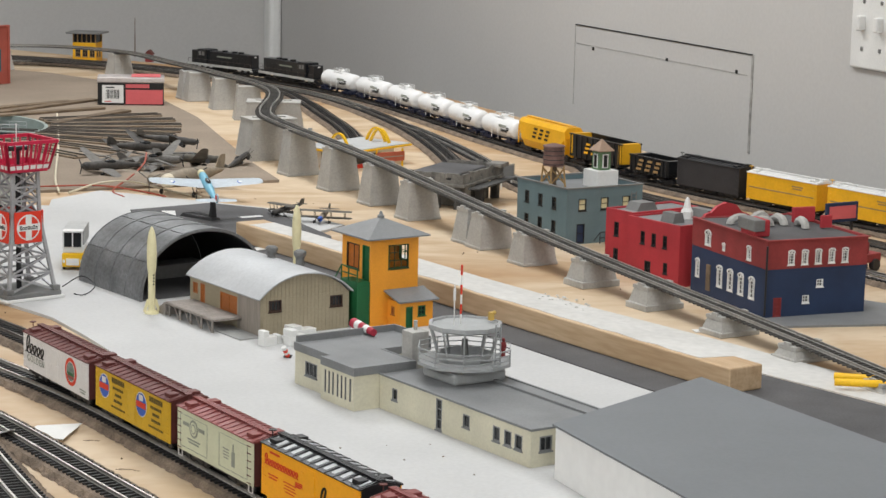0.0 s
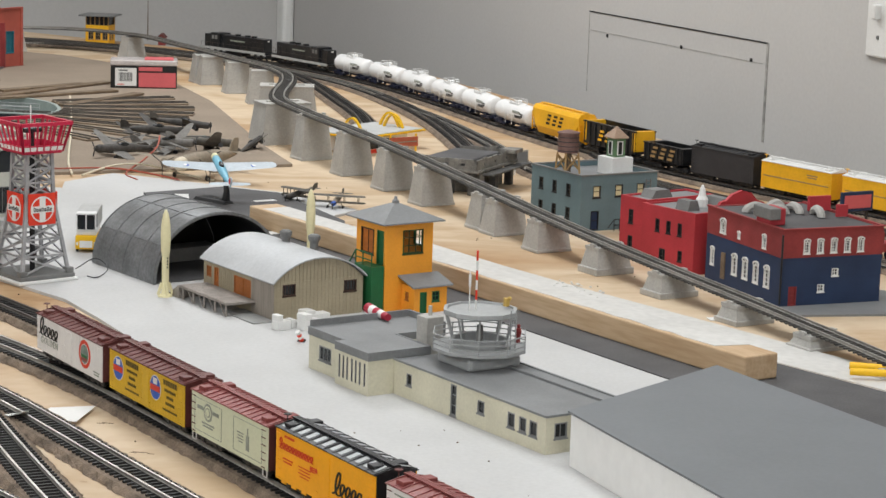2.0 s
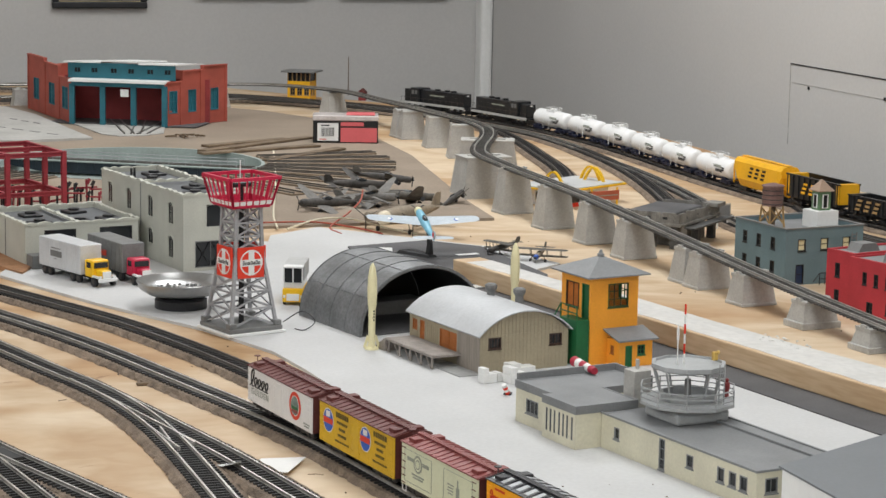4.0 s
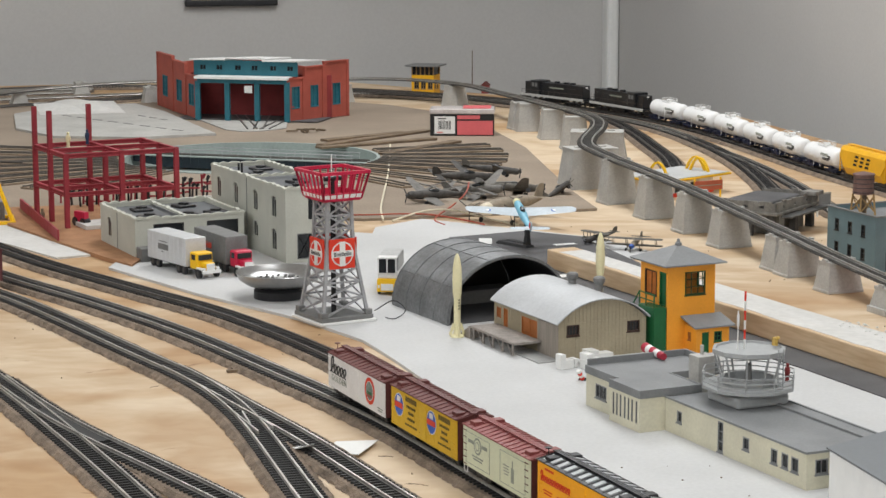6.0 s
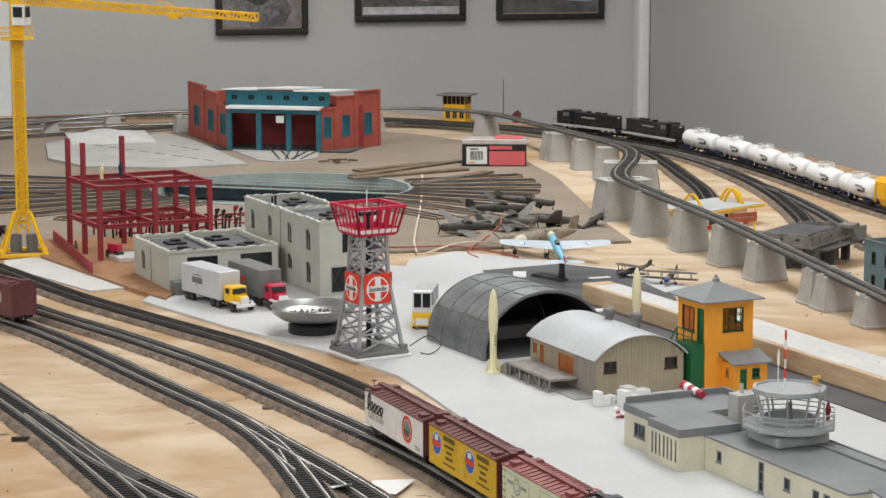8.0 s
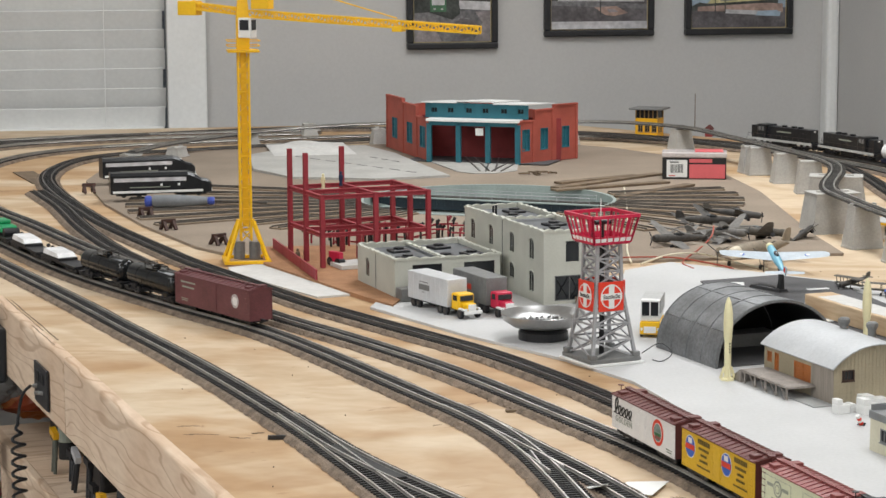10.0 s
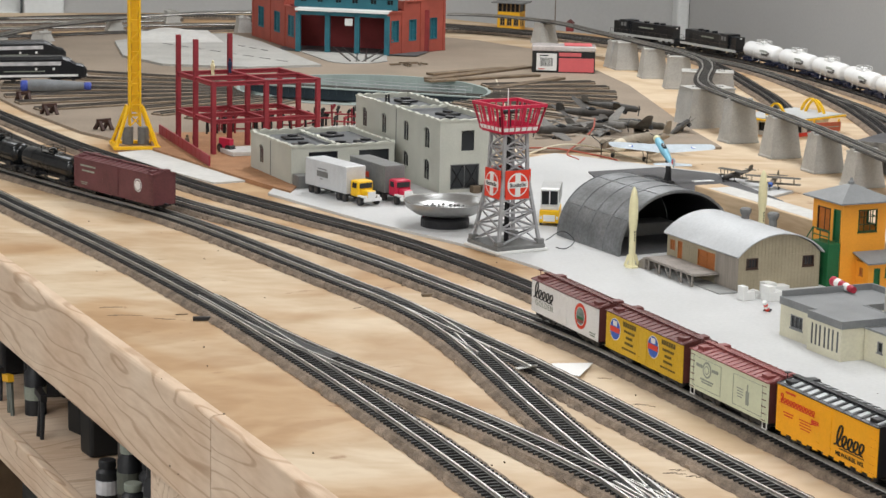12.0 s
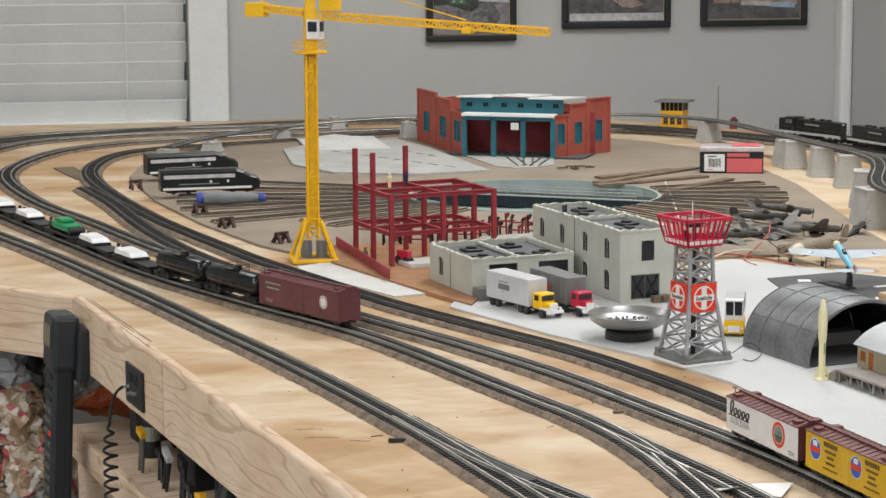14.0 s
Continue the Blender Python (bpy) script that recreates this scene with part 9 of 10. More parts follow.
for k in range(5):
    b = house_car("boxcar", "yellow boxcar with white roof on the far line", at_run(LINE_FAR, run - 0.066), 0.130, 0.0078, 0.0425, CARYELLOW, WHITE, CARYELLOW, "metal", group="freight cars on the far line")
    for s in (-1, 1):
        part("side_band", boxm(s * 0.0158 - 0.0002, s * 0.0158 + 0.0002, -0.06, 0.06, 0.0235, 0.0250), STAND, b)
        print_lines(b, s, 0.0158, 0.03 * s, 0.034, 0.02, 2, STAND, 0.0015, 0.003)
    run -= 0.146

# ---- clutter on the board ----
pb = thing("product_box", "black and rose cardboard box with barcode label", "box", pose(1.028, 3.914, 0.0042, 0, 0, -16))
part("carton", boxm(0, 0.118, 0, 0.055, 0, 0.040, 0.0008), INK, pb)
part("rose_panel", boxm(0.050, 0.116, -0.0006, 0.001, 0.002, 0.028), PINK, pb)
part("rose_panel", boxm(0.050, 0.092, -0.0006, 0.001, 0.031, 0.038), PINK, pb)
lb = part("label", boxm(0.008, 0.046, -0.0010, 0.001, 0.004, 0.036), WHITE, pb)
for k in range(12):
    part("barcode_bar", boxm(0.015 + k * 0.0020, 0.0162 + k * 0.0020 - 0.0005 * (k % 3 == 0), -0.0013, -0.0008, 0.012, 0.028), INK, lb)
part("printed_line", boxm(0.014, 0.030, -0.0013, -0.0008, 0.031, 0.033), INK, lb)
part("printed_line", boxm(0.012, 0.024, -0.0013, -0.0008, 0.006, 0.0075), INKRED, lb)
bm = boxm(-0.001, 0.119, -0.001, 0.056, 0.0402, 0.050, 0.002)
part("clear_lid", bm, mat("milky_lid", (0.55, 0.50, 0.48), 0.2), pb)
part("lid_tray", boxm(0.06, 0.112, 0.004, 0.05, 0.0502, 0.052, 0.0006), PINK, pb)


def wing_mesh(span, chord, y, z, rise, thick=0.0022, tip=0.42):
    """A tapered wing with rounded tips and a lens section."""
    bm = bmesh.new()
    rings = []
    for u in (-1.0, -0.96, -0.86, -0.55, -0.12, 0.12, 0.55, 0.86, 0.96, 1.0):
        a = abs(u)
        c = chord * (1 - (1 - tip) * a) * (1.0 if a < 0.9 else 0.86 if a < 0.98 else 0.5)
        t = thick * (1 - 0.6 * a)
        zz = z + rise * a
        rings.append([Vector((u * span / 2, y + c * f, zz + t * g)) for f, g in ((-0.5, 0.0), (-0.3, 0.5), (0.1, 0.42), (0.5, 0.0), (0.1, -0.3), (-0.3, -0.35))])
    loft(bm, rings)
    return bm


def plane(m, label, body, wing, span, length, bi=False, engines=0, gear=0.0, wheels=True, cowl=None, canopy=True, group="model aircraft", broad=0.24, tip=0.42):
    """A model aircraft, nose at local -y, with cowling, canopy, tail and airscrew."""
    ob = thing("model_aircraft", label, "model aircraft", m, group=group)
    r = length * (0.062 if not engines else 0.075)
    zc = r * 1.7 + gear
    spin = Matrix.Translation((0, 0, zc)) @ Matrix.Rotation(radians(-90), 4, "X")
    bm = bmesh.new()
    lathe(bm, [(r * 0.82, -length * 0.40), (r * 1.0, -length * 0.30), (r * 1.05, -length * 0.12), (r * 0.95, length * 0.06), (r * 0.66, length * 0.26), (r * 0.34, length * 0.43), (r * 0.12, length * 0.5)], 16, spin)
    part("fuselage", bm, body, ob, "", True)
    bm = bmesh.new()
    lathe(bm, [(r * 0.30, -length * 0.50), (r * 0.70, -length * 0.488), (r * 0.92, -length * 0.455), (r * 0.92, -length * 0.395)] if not engines else [(r * 0.12, -length * 0.515), (r * 0.55, -length * 0.49), (r * 0.80, -length * 0.45), (r * 0.86, -length * 0.395)], 16, spin)
    part("cowling" if not engines else "nose", bm, cowl or body, ob, "", True)
    if canopy:
        bm = bmesh.new()
        bmesh.ops.create_icosphere(bm, subdivisions=2, radius=1.0, matrix=Matrix.Translation((0, -length * 0.08, zc + r * 0.85)) @ Matrix.Diagonal((r * 0.6, length * 0.10, r * 0.55, 1)))
        part("canopy", bm, DARKGLASS, ob, "", True)
    chord = length * broad
    for lvl in ((-0.5, 1.9) if bi else (-0.45,)):
        part("wing", wing_mesh(span, chord * (0.8 if bi else 1.0), -length * 0.16, zc + r * lvl, 0.0 if bi else span * 0.035, tip=0.9 if bi else tip), wing, ob)
    if bi:
        for x in (-span * 0.38, -span * 0.14, span * 0.14, span * 0.38):
            for y in (-0.22, -0.10):
                bm = bmesh.new()
                rod(bm, (x, length * y, zc - r * 0.5), (x, length * y, zc + r * 1.9), 0.0005, 5)
                part("strut", bm, body, ob)
    part("tailplane", wing_mesh(span * 0.36, length * 0.12, length * 0.44, zc + r * 0.2, 0.0, 0.0012, 0.6), wing, ob)
    bm = bmesh.new()
    loft(bm, [[(-0.0006, length * a, zc + z), (0.0006, length * a, zc + z), (0.0006, length * b, zc + z), (-0.0006, length * b, zc + z)] for a, b, z in ((0.34, 0.50, r * 0.1), (0.40, 0.525, r * 1.4), (0.445, 0.515, r * 1.9))])
    part("fin", bm, wing, ob)
    if wheels:
        for s in (-1, 1):
            x = s * span * 0.13
            bm = bmesh.new()
            rod(bm, (x * 0.8, -length * 0.24, zc - r * 0.6), (x, -length * 0.26, 0.0036), 0.0007, 5)
            leg = part("undercarriage_leg", bm, body, ob)
            bm = bmesh.new()
            rod(bm, (x - 0.0011, -length * 0.26, 0.0036), (x + 0.0011, -length * 0.26, 0.0036), 0.0036, 12)
            part("wheel", bm, BLACK, leg)
    for x in ([0] if not engines else [s * span * 0.19 for s in (-1, 1)]):
        y, c = -length * 0.505, zc
        if engines:
            c = zc - r * 0.35
            y = -length * 0.33
            bm = bmesh.new()
            lathe(bm, [(r * 0.30, -length * 0.32), (r * 0.62, -length * 0.305), (r * 0.66, -length * 0.24), (r * 0.5, -length * 0.10), (r * 0.12, length * 0.02)], 14, Matrix.Translation((x, 0, c)) @ Matrix.Rotation(radians(-90), 4, "X"))
            part("engine", bm, body, ob, "", True)
        bm = bmesh.new()
        lathe(bm, [(0.0003, -0.0035), (0.0012, -0.0020), (0.0015, 0.0)], 8, Matrix.Translation((x, y, c)) @ Matrix.Rotation(radians(-90), 4, "X"))
        for k in range(3):
            a = 0.5 + k * 2.094
            bar(bm, (x, y - 0.0008, c), (x + r * 1.8 * math.cos(a), y - 0.0008, c + r * 1.8 * math.sin(a)), 0.0016, 0.0005)
        part("airscrew", bm, BLACK, ob)
    return ob


DRAB2 = mat("dusty_dark_plastic", (0.060, 0.055, 0.050), 0.65, coarse=90, vary=0.35)
DUSTGREY = mat("dusty_grey_wing", (0.15, 0.142, 0.13), 0.7, coarse=90, vary=0.25)
TANPLANE = mat("dull_tan_airframe", (0.26, 0.215, 0.16), 0.65, coarse=60, vary=0.2)
SKYWING = mat("silver_blue_wing", (0.43, 0.485, 0.53), 0.4, coarse=60, vary=0.12)
for x, y, z, rx, ry, rz, sp, ln, bodym, wingm in ((0.838, 3.085, 0.004, -3, 17, -72, 0.125, 0.105, DRAB2, DUSTGREY), (0.905, 3.195, 0.014, 6, -14, 105, 0.135, 0.11, DRAB2, DRAB2), (0.955, 3.105, 0.008, 4, 20, 82, 0.12, 0.10, KHAKI, DUSTGREY), (0.905, 3.120, 0.006, -4, -18, 48, 0.13, 0.10, DUSTGREY, DUSTGREY), (0.960, 3.235, 0.020, 5, 12, 66, 0.11, 0.09, DRAB2, KHAKI), (1.034, 3.105, 0.004, -14, 32, 128, 0.055, 0.075, DRAB2, KHAKI)):
    plane(pose(x, y, z, rx, ry, rz), "dark dusty model aircraft in a heap", bodym, wingm, sp, ln)
bm = bmesh.new()
for k in range(16):
    a, l = rng.uniform(0, 3.14), rng.uniform(0.03, 0.075)
    c = Vector((rng.uniform(0.83, 0.99), rng.uniform(3.06, 3.26), rng.uniform(0.006, 0.022)))
    d = Vector((math.cos(a), math.sin(a), rng.uniform(-0.2, 0.2))) * l / 2
    bar(bm, c - d, c + d, rng.uniform(0.002, 0.010), 0.0012)
whole("aircraft_scrap", bm, DUSTGREY, "broken dark wings and parts in a heap", "scrap", kind="stuff")
plane(pose(0.902, 2.900, 0.0006, 0, 0, -50), "dull tan twin engine model aircraft at the board edge", TANPLANE, TANPLANE, 0.200, 0.150, engines=2, gear=0.004, cowl=mat("cream_nose", (0.62, 0.55, 0.42), 0.5), canopy=False)
st = thing("display_stand", "black display stand leaning under a blue fighter model", "display stand", pose(0.842, 2.668, 0.0048, 0, 0, -65))
bm = bmesh.new()
loft(bm, [[(-0.028, -0.011, 0), (0.028, -0.007, 0), (0.028, 0.007, 0), (-0.028, 0.011, 0)], [(-0.025, -0.009, 0.004), (0.026, -0.006, 0.003), (0.026, 0.006, 0.003), (-0.025, 0.009, 0.004)], [(-0.012, -0.004, 0.0065), (0.020, -0.003, 0.0042), (0.020, 0.003, 0.0042), (-0.012, 0.004, 0.0065)]])
part("foot", bm, BLACK, st)
bm = bmesh.new()
loft(bm, [[(x - w, -w, z), (x + w, -w, z), (x + w, w, z), (x - w, w, z)] for x, z, w in ((0.021, 0.003, 0.0036), (0.022, 0.016, 0.0026), (0.019, 0.036, 0.0020))])
part("stem", bm, BLACK, st)
fighter = plane(pose(0.848, 2.660, 0.036, -18, -2, 178), "pale blue fighter model with silver wings and striped tail", PALEBLUE, SKYWING, 0.146, 0.088, wheels=False, cowl=IVORY, broad=0.30, tip=0.62)
for k in range(4):
    part("tail_stripe", boxm(-0.0009, 0.0009, 0.0352 + k * 0.0018, 0.0360 + k * 0.0018, 0.0100, 0.0168), SIGNRED, fighter)
for sx in (-1, 1):
    bm = bmesh.new()
    lathe(bm, [(0.0042, 0.0), (0.0042, 0.0004)], 14, Matrix.Translation((sx * 0.044, -0.0135, 0.0100)))
    part("wing_roundel", bm, BLUEINK, fighter)
    bm = bmesh.new()
    lathe(bm, [(0.0026, 0.0), (0.0026, 0.0007)], 5, Matrix.Translation((sx * 0.044, -0.0135, 0.0100)))
    part("wing_star", bm, WHITE, fighter)
plane(pose(0.957, 2.666, 0.0006, 6, 0, -62), "camouflaged biplane model standing on the board", DRAB2, KHAKI, 0.050, 0.058, bi=True, gear=0.006, canopy=False)
plane(pose(0.986, 2.612, 0.0006, 6, 0, -34), "blue nosed biplane model with tan wings", TANPLANE, KHAKI, 0.074, 0.056, bi=True, gear=0.006, cowl=BLUEINK, canopy=False)

PALEGREY = mat("pale_grey_roof", (0.45, 0.46, 0.46), 0.6, vary=0.08)
# Roadside restaurant with yellow arches.
rs = thing("roadside_restaurant", "white roadside stand with yellow roof and arches", "restaurant", pose(1.190, 3.058, 0.0, 0, 0, 30) @ Matrix.Diagonal((1.2, 1.2, 0.98, 1)))
walls(rs, 0.085, 0.06, 0.026, 0.002, WHITE, {"front": [(0.01, 0.03, 0.006, 0.02), (0.04, 0.06, 0.006, 0.02)], "left": [(0.012, 0.03, 0.006, 0.02)]})
part("red_band", boxm(-0.0006, 0.0856, -0.0007, -0.0001, 0, 0.006), SIGNRED, rs)
part("glazing", boxm(0.003, 0.082, 0.003, 0.057, 0.003, 0.022), DARKGLASS, rs)
part("roof", boxm(-0.022, 0.107, -0.012, 0.072, 0.0262, 0.0292, 0.0006), YELLOW, rs)
part("roof_top", boxm(-0.020, 0.105, -0.010, 0.070, 0.0293, 0.0305, 0.0004), PALEGREY, rs)
for x, y0 in ((0.008, 0.010), (0.082, 0.004), (0.089, 0.016)):
    bm = bmesh.new()
    pts = [(x, y0 + 0.033 * k / 14, 0.024 + 0.027 * math.sin(math.pi * k / 14) ** 0.7) for k in range(15)]
    mid = Vector((x, y0 + 0.0165, 0.030))
    loft(bm, [[Vector(p) + (Vector(p) - mid).normalized() * dr + Vector((dx, 0, 0)) for dx, dr in ((-0.0018, -0.0013), (0.0018, -0.0013), (0.0018, 0.0013), (-0.0018, 0.0013))] for p in pts])
    part("arch", bm, YELLOW, rs)
rsb = thing("road_sign", "red road sign on yellow posts", "sign", pose(1.212, 3.012, 0.0, 0, 0, 14))
part("board", boxm(0, 0.050, -0.001, 0.001, 0.016, 0.030, 0.0004), mat("faded_red_board", (0.42, 0.10, 0.05), 0.6), rsb)
for x in (0.002, 0.048):
    part("post", boxm(x - 0.0012, x + 0.0012, 0.0012, 0.003, 0, 0.034), YELLOW, rsb)
part("trim_line", boxm(0.003, 0.047, -0.0016, -0.0009, 0.0225, 0.0238), GREYINK, rsb)

# Grey coaling structure beside the line.
gs_ = thing("coaling_platform", "weathered grey coaling structure with broken parapet", "coaling structure", pose(1.196, 2.660, 0.0, 0, 0, 43))
WGREY = mat("weathered_concrete_plastic", (0.20, 0.19, 0.172), 0.75, fine=500, coarse=60, vary=0.32, bump=0.3)
WDARK = mat("sooty_concrete_plastic", (0.085, 0.083, 0.08), 0.8, fine=500, coarse=50, vary=0.3, bump=0.3)
GU, GV, GZ = 0.136, 0.082, 0.030
part("core", boxm(0.030, GU - 0.010, 0.016, GV - 0.006, 0.0, GZ, 0.001), WGREY, gs_)
for x, y in ((0.008, 0.010), (0.008, 0.042), (0.008, 0.074), (0.070, 0.006), (0.128, 0.008)):
    part("post", boxm(x - 0.005, x + 0.005, y - 0.005, y + 0.005, 0, GZ, 0.0006), WDARK, gs_)
part("doorway", boxm(0.044, 0.060, 0.0150, 0.0162, 0.004, 0.024), PALEGREY, gs_)
part("doorway", boxm(0.082, 0.098, 0.0150, 0.0162, 0.0, 0.022), INK, gs_)
part("deck", boxm(-0.002, GU, -0.002, GV, GZ + 0.0002, GZ + 0.0042, 0.0008), WGREY, gs_)
part("canopy", boxm(0.010, GU + 0.010, -0.018, -0.0022, GZ - 0.003, GZ - 0.0005, 0.0005), WDARK, gs_)
ruin = random.Random(14)
def broken_wall(m, run):
    """A parapet with a ragged top and small openings."""
    holes = [(u, u + ruin.uniform(0.004, 0.008), 0.0042, 0.0080) for u in (run * 0.16, run * 0.42, run * 0.70)]
    bm = bmesh.new()
    panel(bm, run, 0.0115, 0.003, holes, m)
    u = 0.0
    while u < run - 0.012:
        l = min(ruin.uniform(0.010, 0.022), run - u)
        bm2 = boxm(u, u + l * 0.9, 0.0002, 0.0028, 0.0114, 0.0114 + ruin.uniform(0.001, 0.0045), 0.0004)
        bmesh.ops.transform(bm2, matrix=m, verts=bm2.verts)
        part("coping", bm2, WGREY, gs_)
        u += l
    part("parapet", bm, WGREY, gs_)
for sd_ in ("front", "left", "right"):
    sm, run = side_frame(sd_, GU, GV)
    broken_wall(Matrix.Translation((0, 0, GZ + 0.0043)) @ sm, run)
part("ramp", boxm(0.006, GU - 0.006, 0.022, GV + 0.008, GZ + 0.0043, GZ + 0.0135, 0.003), ASPHALT, gs_)
part("chute", boxm(0.100, 0.128, -0.012, 0.010, GZ + 0.0160, GZ + 0.0215, 0.001), WGREY, gs_)
sg = thing("notice_board", "small framed notice board by the track", "sign", pose(1.326, 2.826, 0, 0, 0, 20))
part("frame", boxm(0, 0.026, -0.001, 0.001, 0.012, 0.034), mat("pale_board", (0.4, 0.36, 0.3), 0.6), sg)
part("face", boxm(0.002, 0.024, -0.0016, -0.0009, 0.014, 0.032), GREYROOF, sg)
for x in (0.003, 0.023):
    part("post", boxm(x - 0.001, x + 0.001, 0.001, 0.0025, 0, 0.034), WHITE, sg)

# Yellow house, pole and hut at the back.
yh = thing("yellow_signal_box", "yellow signal box with dark flat roof", "signal box", pose(1.190, 4.765, 0.0, 0, 0, -32))
yq = [(0.006 + k * 0.016, 0.018 + k * 0.016, 0.012, 0.03) for k in range(3)]
fr = walls(yh, 0.052, 0.046, 0.043, 0.002, CARYELLOW, {"front": yq, "left": yq[:2], "right": yq[:2]})
for q in yq:
    window_unit(yh, q, fr["front"], 0.002, STAND, DARKGLASS, (1, 1))
for sd in ("left", "right"):
    for q in yq[:2]:
        window_unit(yh, q, fr[sd], 0.002, STAND, DARKGLASS, (1, 1))
part("upper_floor", boxm(0.002, 0.050, 0.002, 0.044, 0.043, 0.062), DARKGLASS, yh)
for k in range(6):
    for y in (0.0, 0.044):
        part("mullion", boxm(k * 0.0100, k * 0.0100 + 0.002, y, y + 0.002, 0.043, 0.062), STAND, yh)
part("roof", boxm(-0.012, 0.064, -0.012, 0.058, 0.062, 0.0655, 0.0006), GREYPLASTIC, yh)
bm = bmesh.new()
rod(bm, (0, 0, 0), (0, 0, 0.088), 0.0014, 8, 0.0009)
whole("pole", bm, BROWNWOOD, "thin dark pole standing behind the tracks", "pole", pose(1.355, 4.86, 0))
hut = thing("track_hut", "tiny dark red trackside hut", "hut", pose(1.345, 4.74, 0, 0, 0, -30))
part("body", boxm(0, 0.016, 0, 0.014, 0, 0.018, 0.0004), DULLRED, hut)
bm = bmesh.new()
loft(bm, [[(-0.002, y, 0.018), (0.018, y, 0.018), (0.008, y, 0.027)] for y in (-0.002, 0.016)])
part("roof", bm, OXIDE, hut)

# Two streamlined diesels and a screwdriver in the engine yard.
def cab_unit(m):
    ob = thing("streamlined_diesel", "black streamlined diesel with white side bands", "locomotive", m, group="streamlined diesels in the yard")
    L, W = 0.175, 0.0160
    bm = bmesh.new()
    sec = lambda f, w: [(-W * w, 0.007), (W * w, 0.007), (W * w, 0.007 + 0.031 * f), (W * w * 0.75, 0.007 + 0.036 * f), (0, 0.007 + 0.0375 * f), (-W * w * 0.75, 0.007 + 0.036 * f), (-W * w, 0.007 + 0.031 * f)]
    loft(bm, [[(a, y, b) for a, b in sec(f, w)] for y, f, w in ((-L / 2, 1, 1), (L / 2 - 0.042, 1, 1), (L / 2 - 0.030, 0.88, 1), (L / 2 - 0.018, 0.66, 0.98), (L / 2 - 0.006, 0.58, 0.85), (L / 2, 0.42, 0.6))])
    part("body", bm, LOCO, ob, "", False)
    for s in (-1, 1):
        part("upper_band", boxm(s * W - 0.0003, s * W + 0.0004, -L / 2 + 0.006, L / 2 - 0.045, 0.028, 0.0345), PICTRAIN, ob)
        part("lower_band", boxm(s * W - 0.0003, s * W + 0.0004, -L / 2 + 0.004, L / 2 - 0.016, 0.0085, 0.0125), WHITE, ob)
        print_lines(ob, s, W + 0.0001, -0.02, 0.0175, 0.07, 1, GREYINK, 0.0016)
        for y in (0.0, 0.03):
            part("porthole", boxm(s * W - 0.0003, s * W + 0.0005, y - 0.002, y + 0.002, 0.020, 0.024, 0.0002), WHITE, ob)
    part("nose_band", boxm(-0.010, 0.010, L / 2 - 0.012, L / 2 + 0.0008, 0.0085, 0.0125), WHITE, ob)
    part("windscreen", boxm(-0.011, 0.011, L / 2 - 0.034, L / 2 - 0.026, 0.032, 0.038, 0.001), WHITE, ob)
    for e in (-1, 1):
        bogie(ob, e * (L / 2 - 0.036), LOCO, 2, 0.026)


cab_unit(pose(0.098, 3.775, 0.0105, 0, 0, -86))
cab_unit(pose(0.083, 4.035, 0.0105, 0, 0, -78))
sd = thing("screwdriver", "grey and blue handled screwdriver lying down", "screwdriver", pose(0.065, 3.672, 0.0155, 90, 0, 96))
sd.matrix_world = Matrix.Translation((0.068, 3.672, 0.0150)) @ Matrix.Rotation(radians(-7), 4, "Z") @ Matrix.Rotation(radians(90), 4, "Y")
bm = bmesh.new()
lathe(bm, [(0.006, 0.010), (0.0105, 0.016), (0.0108, 0.05), (0.0085, 0.085), (0.0065, 0.105)], 16)
part("grip", bm, mat("grey_rubber", (0.19, 0.20, 0.21), 0.6), sd, "", True)
BLUE = mat("handle_blue", (0.05, 0.08, 0.36), 0.4)
for z0, z1, r in ((0.0, 0.012, 0.0095), (0.105, 0.117, 0.0068)):
    bm = bmesh.new()
    lathe(bm, [(r * 0.8, z0), (r, z0 + 0.003), (r, z1 - 0.003), (r * 0.8, z1)], 16)
    part("blue_collar", bm, BLUE, sd)
bm = bmesh.new()
rod(bm, (0, 0, 0.115), (0.004, 0, 0.205), 0.0022, 8)
part("blade", bm, WHEEL, sd)
DARKRUST = mat("dark_rust_plastic", (0.05, 0.022, 0.016), 0.65, vary=0.2)
for x, y, a in ((0.066, 3.549, 20), (0.097, 3.390, 25), (0.165, 3.212, 30), (-0.025, 3.908, 10)):
    bp = thing("buffer_stop", "small dark brown track buffer stop", "buffer stop", pose(x, y, 0.0042, 0, 0, a), group="buffer stops")
    for s in (-1, 1):
        bm = bmesh.new()
        bar(bm, (s * 0.008, 0.012, 0.0), (s * 0.008, 0, 0.013), 0.0046, 0.0046)
        bar(bm, (s * 0.008, -0.010, 0.0), (s * 0.008, 0, 0.013), 0.0046, 0.0046)
        part("strut", bm, DARKRUST, bp)
    part("beam", boxm(-0.012, 0.012, -0.002, 0.003, 0.0105, 0.0165, 0.0005), DARKRUST, bp)


def wire(points, r, material, label, steps=0.008):
    bm = bmesh.new()
    line = spline(points, steps)
    loft(bm, [[p + l * (r * math.cos(a)) + Vector((0, 0, r * math.sin(a))) for a in (0, 1.047, 2.094, 3.1416, 4.189, 5.236)] for p, d, l in sides(line)])
    return whole("wire", bm, material, label, "wire", group="loose wires", smooth=True)


